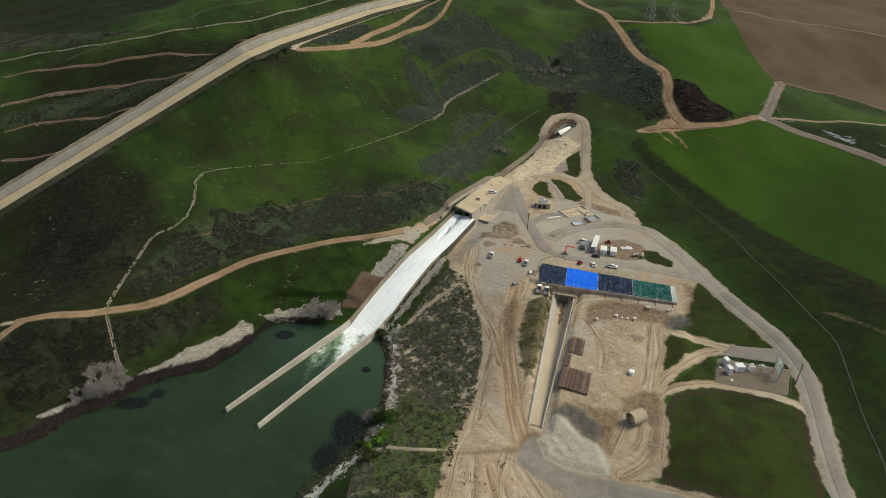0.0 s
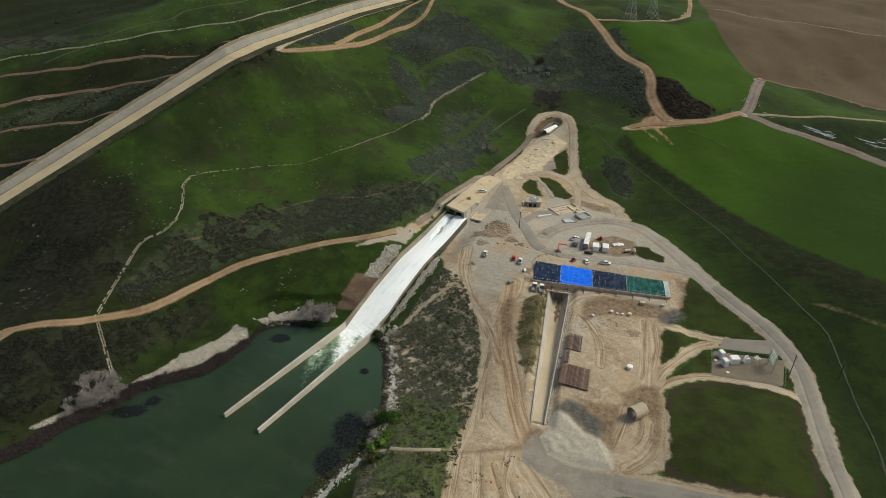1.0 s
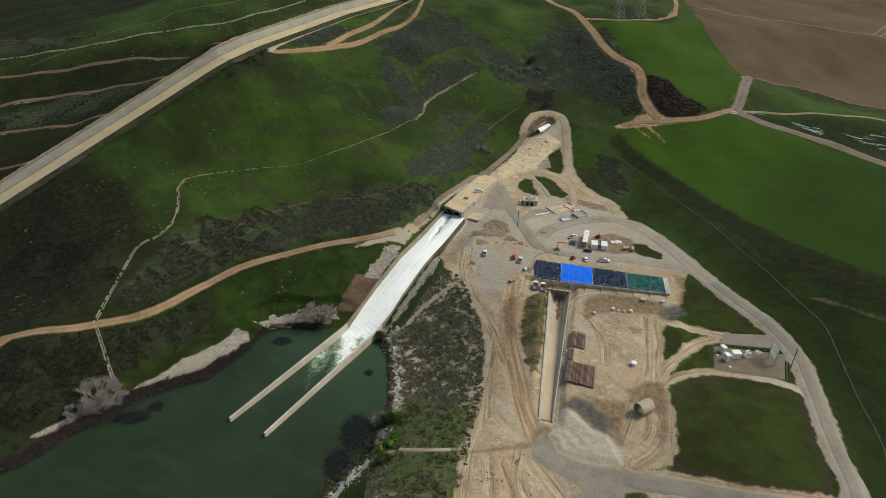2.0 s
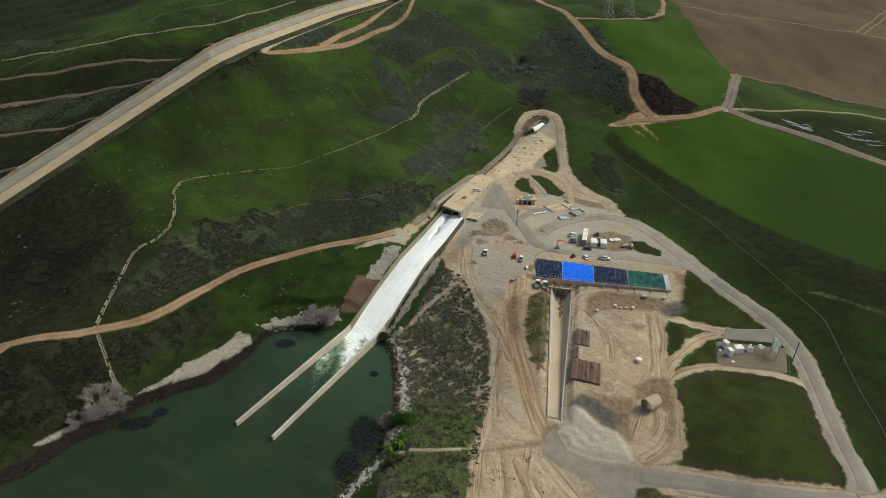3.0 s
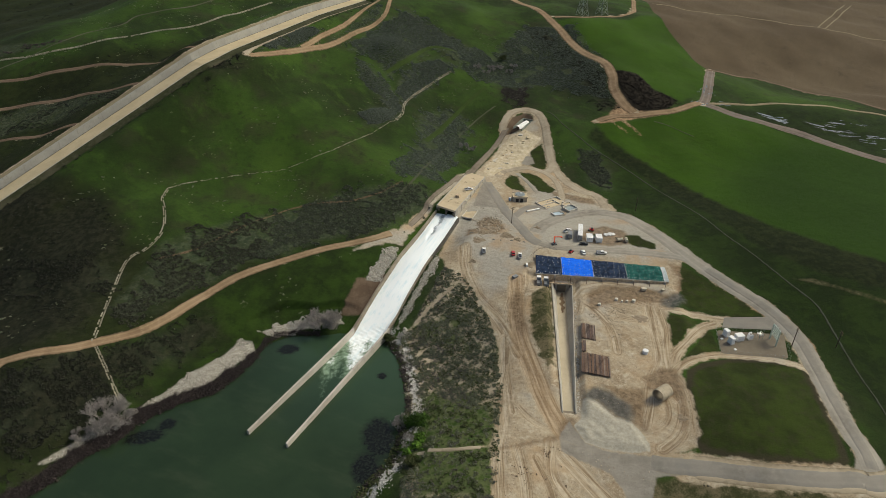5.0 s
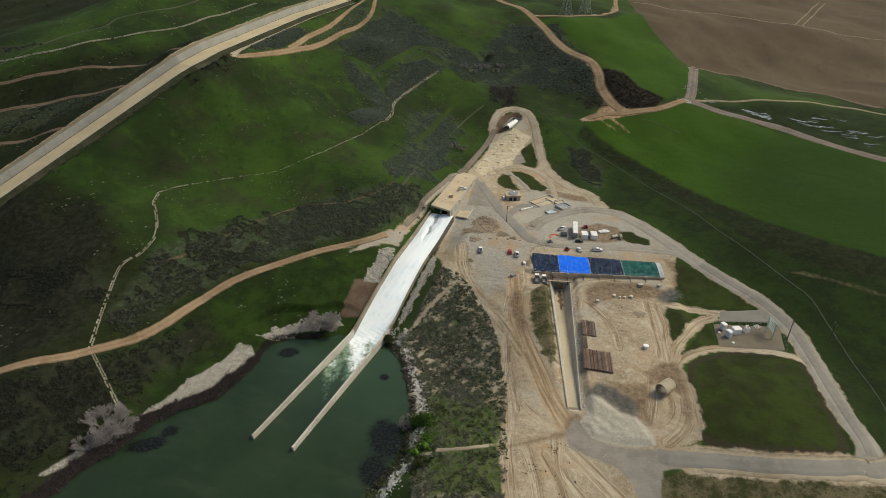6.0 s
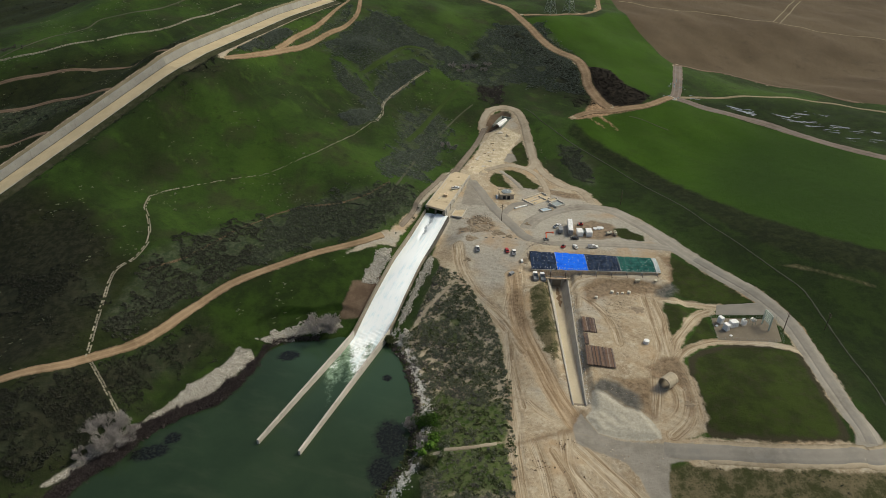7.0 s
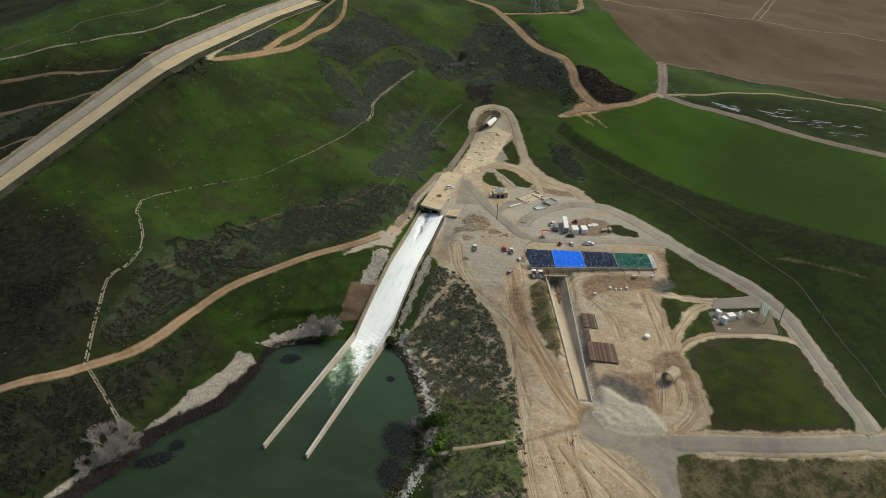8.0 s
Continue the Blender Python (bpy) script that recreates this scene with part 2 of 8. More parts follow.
    g = ((x - a[0]) * ux + (y - a[1]) * uy) / n
    d = np.abs((x - a[0]) * uy - (y - a[1]) * ux)
    half = 5.1 - 2.7 * g
    w = smooth(half + 4.5, half + 1.0, d) * smooth(-0.02, 0.0, g) * smooth(1.02, 1.0, g)
    h = h * (1 - w) + w * (16.9 - 2.3 * g)
    w = smooth(half + 0.35, half - 0.45, d) * smooth(-0.02, 0.0, g) * smooth(1.0, 0.985, g)
    h = h * (1 - w) + w * (10.6 + 2.4 * g)
    return h


def level(x, y):
    return float(land(x, y)[0])


# ---- building helpers ----
def mesh_of(name, verts, faces):
    """A mesh from arrays; faces all have the same number of corners."""
    me = bpy.data.meshes.new(name)
    verts, faces = np.asarray(verts, np.float32), np.asarray(faces, np.int32)
    k = faces.shape[1]
    me.vertices.add(len(verts))
    me.vertices.foreach_set("co", verts.ravel())
    me.loops.add(faces.size)
    me.loops.foreach_set("vertex_index", faces.ravel())
    me.polygons.add(len(faces))
    me.polygons.foreach_set("loop_start", np.arange(len(faces), dtype=np.int32) * k)
    me.update(calc_edges=True)
    return me


def sheet(name, grid, material, smooth_faces=True):
    """A sheet of quads from an array of rows and columns of points."""
    r, c = grid.shape[:2]
    i = np.arange(r * c).reshape(r, c)
    quads = np.stack((i[:-1, :-1], i[:-1, 1:], i[1:, 1:], i[1:, :-1]), -1).reshape(-1, 4)
    me = mesh_of(name, grid.reshape(-1, 3), quads)
    me.materials.append(material)
    if smooth_faces:
        me.polygons.foreach_set("use_smooth", np.ones(len(me.polygons), bool))
    return me


def curve_through(points, step):
    """A smooth way through a few points, at even steps."""
    p = [Vector((*q, 0)[:3]) for q in points]
    p = [2 * p[0] - p[1]] + p + [2 * p[-1] - p[-2]]
    out = []
    for a, b, c, d in zip(p, p[1:], p[2:], p[3:]):
        n = max(1, round((c - b).length / step))
        for k in range(n):
            t = k / n
            out.append(0.5 * (2 * b + (c - a) * t + (2 * a - 5 * b + 4 * c - d) * t * t + (3 * b - a - 3 * c + d) * t ** 3))
    return np.array([(v.x, v.y) for v in out + [p[-2]]])


def wobble(x, y, size, seed=0.0):
    """Smooth random values of about plus or minus one."""
    a, b = x / size + seed, y / size - seed
    return 0.5 * (np.sin(1.7 * a + 2.3 * np.sin(0.9 * b)) + np.sin(2.1 * b - 1.6 * np.sin(1.3 * a + 1.0))) + 0.35 * np.sin(4.7 * a + 3.9 * b + 1.5 * np.sin(2.9 * b))


def ribbon(name, points, width, material, lift=0.12, label="", step=1.5, crown=0.06, ragged=0.5, kind="structure", category="", cols=7):
    """A road or track laid on the land."""
    c = curve_through(points, step)
    t = np.gradient(c, axis=0)
    t /= np.linalg.norm(t, axis=1)[:, None]
    nrm = np.stack((-t[:, 1], t[:, 0]), 1)
    rows = []
    for k in range(cols):
        u = -1 + 2 * k / (cols - 1)
        q = c + nrm * (u * width / 2)
        if abs(u) == 1:
            q = q + nrm * (u * ragged * wobble(q[:, 0], q[:, 1], 2.3, u * 3 + len(points)))[:, None]
        gone = np.arange(len(c)) * step
        taper = smooth(0.0, 7.0, np.minimum(gone, gone[::-1]))
        z = land(q[:, 0], q[:, 1]) + ((lift + crown * (1 - u * u) + 0.15) * taper - 0.15 if abs(u) < 1 else -0.04)
        rows.append(np.column_stack((q, z)))
    me = sheet(name, np.array(rows[::-1]), material)
    me.attributes.new("across", "FLOAT", "POINT").data.foreach_set("value", np.repeat(np.linspace(1, -1, cols), len(c)).astype(np.float32))
    return tagged(new(name, me), label, category or name.replace("_", " "), kind=kind)


# ---- ground ----
PLAN = {
    "WET_B": ((105, 235), (109, 240), (119, 243), (120, 238), (110, 231)),
    "JUNCTION": ((128, 131), (134, 139), (141, 139), (140, 131), (135, 124)),
    "SCRUB_M": ((8, 519), (26, 539), (43, 549), (58, 542), (52, 535), (31, 515), (9, 484), (2, 473), (2, 497)),
    "SCRUB_N": ((58, 542), (94, 570), (141, 631), (184, 620), (188, 548), (173, 477), (161, 483), (132, 521), (111, 521), (82, 524)),
    "SCRUB_O": ((-29, 521), (-15, 512), (-1, 494), (2, 466), (-3, 454), (-9, 468), (-19, 485), (-28, 499)),
    "SCRUB_P": ((-32, 447), (-14, 463), (-2, 459), (-6, 446), (-18, 436), (-27, 433)),
    "THICKET": ((94, 522), (113, 518), (106, 488), (94, 483), (86, 493)),
    "VALLEY": ((-296, 678), (-275, 692), (-253, 701), (-224, 648), (-190, 760), (-342, 1200), (-900, 1100), (-700, 700), (-420, 640)),
    "DULL_W": ((-340, 430), (-236, 392), (-175, 349), (-150, 310), (-128, 285), (-95, 296), (-60, 308), (-66, 296), (-95, 268), (-118, 238), (-150, 198), (-240, 120), (-420, 200)),
    "DULL_V": ((-260, 690), (-224, 648), (-190, 760), (-342, 1200), (-900, 1100), (-700, 600), (-330, 560)),
    "MUD_H": ((90, 362), (100, 356), (112, 347), (112, 338), (102, 344), (96, 350), (88, 356)),
    "MUD_I": ((84, 297), (92, 306), (104, 309), (114, 301), (112, 287), (100, 286.5), (90, 289)),
    "BARE_B": ((156, 441), (161, 441), (165, 435), (171, 425), (167, 421), (160, 433)),
    "BARE_C": ((165, 441), (172, 441), (177, 432), (179, 420), (174, 420), (170, 432)),
    "FIELD_STREAK": ((172, 240), (182, 231), (192, 221), (206, 206), (208, 208), (194, 224), (184, 235)),
    "DULL_P": ((250, 456), (300, 452), (370, 436), (400, 420), (414, 396), (380, 330), (330, 370), (300, 400), (268, 428)),
    "MUD_J": ((31, 311), (33, 328), (40, 333), (46, 325), (46, 314), (40, 308)),
    "MUD_K": ((23, 312), (26, 321), (31, 319), (31, 311)),
    "YARD": ((23, 340), (16, 328), (5, 297), (8, 282), (13, 268), (16, 257), (19, 246), (21, 235), (21, 223), (20, 213), (16, 199), (13, 186), (9, 173), (6, 164), (4, 154), (1, 142), (-2, 128), (13, 124), (46, 124), (54, 135), (62, 147), (72, 149), (79, 150), (82, 160), (86, 174), (91, 188), (96, 204), (103, 223), (112, 236), (122, 246), (128, 262), (131, 266), (107, 286), (64, 317), (60, 374), (50, 385)),
    "GRASS_STRIP": ((44, 248), (57, 259), (47, 221), (41, 202), (37, 199), (36, 209), (38, 231)),
    "FILL": ((50, 392), (60, 412), (72, 434), (87, 451), (95, 450), (98, 441), (103, 433), (96, 425), (89, 416), (85, 409), (80, 405), (79, 398), (66, 394), (57, 388), (50, 386)),
    "BURNT": ((189, 515), (207, 507), (210, 478), (222, 462), (208, 449), (182, 452), (182, 480)),
    "SCRUB_A": ((-140, 315), (-105, 337), (-64, 353), (-19, 363), (6, 367), (7, 343), (-21, 321), (-63, 313), (-100, 297), (-129, 273), (-146, 258), (-156, 264), (-146, 289)),
    "SCRUB_B": ((-22, 243), (-16, 250), (-4, 268), (6, 284), (14, 276), (19, 258), (21, 238), (20, 215), (15, 190), (9, 170), (4, 150), (0, 140), (-30, 148), (-29, 173), (-22, 203)),
    "SCRUB_C": ((-35, 533), (-19, 566), (1, 593), (26, 618), (32, 611), (48, 598), (71, 582), (94, 570), (85, 555), (60, 550), (51, 562), (35, 560), (13, 531), (-3, 510), (-10, 519), (-19, 531)),
    "SCRUB_D": ((-100, 477), (-95, 493), (-81, 531), (-67, 536), (-55, 541), (-67, 515), (-83, 494)),
    "SCRUB_E": ((16, 467), (38, 484), (50, 478), (52, 462), (45, 440), (30, 405), (14, 373), (-14, 379), (8, 425)),
    "SCRUB_F": ((123, 411), (135, 409), (136, 381), (128, 355), (120, 368), (121, 391)),
    "SCRUB_G": ((-229, 314), (-210, 313), (-174, 301), (-158, 289), (-159, 277), (-188, 283), (-218, 288)),
    "SCRUB_H": ((-178, 226), (-160, 238), (-147, 218), (-152, 206), (-170, 196), (-190, 205), (-200, 222)),
    "RIPRAP_W": ((-166, 190), (-164, 187), (-157, 190), (-138, 205), (-137, 213), (-122, 218), (-115, 218), (-101, 233), (-89, 248), (-91, 255), (-99, 256), (-105, 246), (-118, 235), (-126, 225), (-138, 214), (-151, 204)),
    "RIPRAP_WB": ((-90, 259), (-80, 264), (-66, 267), (-50, 267.5), (-46, 260), (-61, 260), (-78, 256.5), (-86, 256)),
    "RIPRAP_C": ((-34, 290), (-22, 308), (-15, 308), (-18, 297), (-28, 282), (-38, 282)),
    "RIPRAP_E": ((-25, 250), (3, 298), (7, 296.5), (1, 284), (-9, 268), (-21, 251)),
    "GRASS_BOX": ((94, 187), (102, 191), (114, 192.5), (125, 191), (137, 186), (144, 181), (136.5, 160), (131.5, 144), (128, 134), (123, 132.5), (115, 134), (99, 139), (87, 144), (80, 147), (79, 152), (83, 164), (87, 175)),
    "ISLE_E": ((105, 227), (118, 222), (108, 215), (97, 203), (94, 200), (99, 212)),
    "ISLE_F": ((95, 194), (109, 205), (119, 216), (120, 213), (116, 202), (115, 199), (106, 198)),
    "SCRUB_I": ((-516, 739), (-302, 553), (-243, 530), (-302, 531), (-388, 542)),
    "SCRUB_J": ((-245, 469), (-173, 442), (-219, 438), (-313, 429), (-322, 448)),
    "RIPRAP_F": ((-24, 247), (-19, 250), (-16, 247), (-22, 243)),
    "PAD": ((123, 215), (150, 203.5), (141, 187), (115, 197)),
    "APRON": ((131, 222.5), (152, 216.5), (153, 205), (126, 215.5)),
    "EARTH_BANK": ((-40, 284), (-23, 287), (-39, 264), (-50, 266)),
    "DIRT_NORTH": ((34, 372), (46, 392), (66, 425), (78, 446), (80, 462), (90, 477), (102, 480), (112, 470), (112, 450), (108, 428), (106, 410), (105, 396), (107, 378), (113, 360), (120, 350), (120, 328), (108, 300), (60, 300), (48, 340)),
    "FORK_BARE": ((145, 444), (161, 451), (174, 468), (181, 469), (182, 456), (199, 448), (229, 452), (226, 449), (197, 443), (179, 443), (160, 440), (151, 439)),
    "FIELD_EAST": ((147, 441), (164, 438), (206, 444), (241, 455), (261, 431), (308, 384), (340, 325), (335, 250), (262, 202), (236, 226), (215, 250), (206, 270), (194, 291), (184, 318), (176, 357), (160, 395), (149, 420)),
    "FIELD_STRIP": ((145, 436), (160, 395), (176, 357), (184, 318), (194, 291), (206, 270), (215, 250), (236, 226), (262, 202), (243, 196), (223, 211), (203, 223), (188, 240), (178, 265), (171, 298), (164, 335), (153, 376), (135, 424)),
    "FIELD_NORTH": ((173, 638), (254, 641), (296, 673), (282, 555), (291, 536), (260, 482), (224, 459), (212, 483), (192, 517), (192, 554)),
    "PLOUGHED": ((291, 535), (284, 556), (290, 635), (340, 812), (420, 1100), (1300, 1300), (1500, 500), (800, 300), (520, 370), (440, 405), (408, 433), (388, 453), (381, 487), (361, 520), (331, 536), (297, 537)),
    "SPOIL": ((46, 180), (49, 180), (52, 175), (55, 169), (60, 166), (62, 161), (63, 155), (62, 152), (55, 153), (47, 156), (40, 160), (38, 168), (42, 171)),
    "WET": ((46, 180), (48, 183), (52, 185), (56, 183), (59, 179), (63, 173), (62, 168), (59, 166), (56, 169), (51, 177)),
    "ISLE_A": ((91, 420), (101, 426), (98, 402), (94, 393), (87, 397), (83, 403), (87, 407)),
    "ISLE_B": ((75, 392), (83, 390), (88, 381), (92, 364), (87, 360), (80, 364), (77, 377)),
    "ISLE_C": ((63, 383), (69, 388), (73, 386), (73, 373), (73, 364), (66, 367), (61, 374)),
    "ISLE_H": ((112, 297), (119, 294), (124, 285), (123, 280.5), (114, 283), (110, 288)),
    "HOLLOW": ((79, 449), (82, 460), (90, 471), (101, 473), (105, 468), (104, 461), (98, 457), (90, 452), (84, 449)),
    "HOLLOW_G": ((89, 473), (98, 475), (105, 470), (104, 463), (98, 467), (92, 466)),
    "APRON_S": ((37, 170), (40, 160), (47, 155), (56, 152), (64, 149), (72, 147), (70, 141), (60, 142), (56, 136), (48, 144), (40, 150), (34, 154), (30, 158), (31, 164)),
    "GRAVEL_BANK": ((49, 383), (38, 357), (34, 346), (49, 342), (53, 343), (52, 364)),
    "GREY_HEAP": ((80, 403), (86, 413), (90, 411), (89, 402), (83, 400)),
    "SCRUB_L": ((-48, 536), (-32, 563), (-16, 592), (-2, 622), (-2, 604), (-11, 587), (-29, 562)),
    "HEATH": ((-189, 226), (-177, 231), (-159, 236), (-149, 241), (-137, 248), (-129, 255), (-125, 249), (-134, 234), (-141, 219), (-153, 210), (-166, 192), (-174, 183)),
    "GREEN_LOW": ((-20, 202), (-10, 209), (0, 189), (11, 188), (7, 164), (2, 142), (-24, 148), (-26, 180)),
    "HEATH2": ((-278, 410), (-236, 386), (-195, 355), (-175, 349), (-159, 315), (-159, 281), (-162, 245), (-180, 239), (-204, 239)),
    "GREYED": ((22, 337), (15, 325), (24, 276), (26, 257), (44, 260), (57, 291), (63, 300), (54, 340), (38, 357)),
    "GRASS_DARK": ((-154, 239), (-141, 247), (-129, 257), (-118, 268), (-107, 280), (-93, 287), (-77, 293), (-59, 300), (-47, 284), (-50, 265), (-61, 259), (-75, 261), (-86, 257), (-90, 248), (-98, 238), (-107, 227), (-120, 221), (-140, 214)),
    "MUD_A": ((73, 251), (84, 254), (100, 249), (114, 241), (110, 235), (96, 239), (86, 241), (76, 239), (69, 234)),
    "MUD_B": ((56, 186), (64, 182), (73, 181), (66, 167), (64, 160), (62, 164), (62, 170), (59, 180)),
    "MUD_C": ((6, 162), (13, 163), (24, 164), (31, 165), (34, 171), (39, 172), (39, 166), (34, 163), (24, 162.5), (12, 161.5)),
    "MUD_D": ((31, 238), (32, 245), (36, 252), (39, 251), (37, 241), (36, 229), (32, 221), (31, 228)),
    "MUD_E": ((74, 187), (83, 191), (90, 189), (86, 173), (81, 160), (76, 157), (82, 171), (78, 179), (73, 180)),
    "MUD_G": ((124, 266), (130, 263), (127, 252), (119, 240), (110, 235), (110, 238), (118, 244), (124, 255)),
    "DIRT_MID": ((108, 326), (119, 315), (126, 300), (136, 275), (124, 273), (102, 280), (91, 288)),
    "BURNT_B": ((142, 626), (157, 607), (173, 567), (179, 511), (175, 463), (159, 456), (161, 492), (161, 558), (146, 582)),
    "LINK_BARE": ((-42, 303), (-30, 312), (-15, 320), (-5, 333), (7, 345), (28, 380), (42, 396), (36, 384), (18, 357), (9, 345), (4, 336), (-9, 318), (-14, 309), (-19, 310), (-31, 306)),
    "LUSH_W": ((-77, 306), (-59, 308), (-41, 310), (-26, 309), (-26, 303), (-35, 289), (-46, 275), (-50, 268), (-63, 271), (-75, 271), (-82, 266)),
    "APRON_T": ((60, 142), (56, 136), (53, 127), (52, 112), (45, 112), (47, 128), (47, 140), (44, 148)),
    "GREYED_B": ((79, 373), (98, 359), (114, 332), (142, 270), (107, 268), (57, 291)),
    "FIELD_DULL2": ((122, 339), (136, 300), (151, 253), (161, 206), (149, 141), (150, 100), (230, 60), (330, 150), (300, 240), (215, 247), (192, 275), (176, 300), (168, 345), (149, 385)),
    "HEATH3": ((-319, 496), (-156, 515), (-122, 495), (-131, 440), (-194, 413), (-252, 380), (-275, 384)),
    "HEATH4": ((-129, 442), (-120, 487), (-110, 501), (-104, 472), (-116, 454), (-130, 434)),
    "FIELD_DIM": ((235, 380), (290, 402), (335, 360), (300, 240), (208, 215), (184, 285), (200, 335)),
    "ISLE_G": ((129, 264), (133, 257), (138, 246), (143, 236), (148, 226), (147, 219), (138, 221), (129, 225), (120, 232), (116, 236), (122, 245), (124, 253)),
    "DRY_GRASS": ((54, 128), (57, 136), (60, 139), (68, 138), (84, 131), (105, 125), (132, 120), (200, 118), (240, 60), (60, 60), (52, 112)),
    "SCRUB_K": ((-150, 236), (-132, 252), (-112, 262), (-108, 258), (-122, 244), (-140, 226)),
}
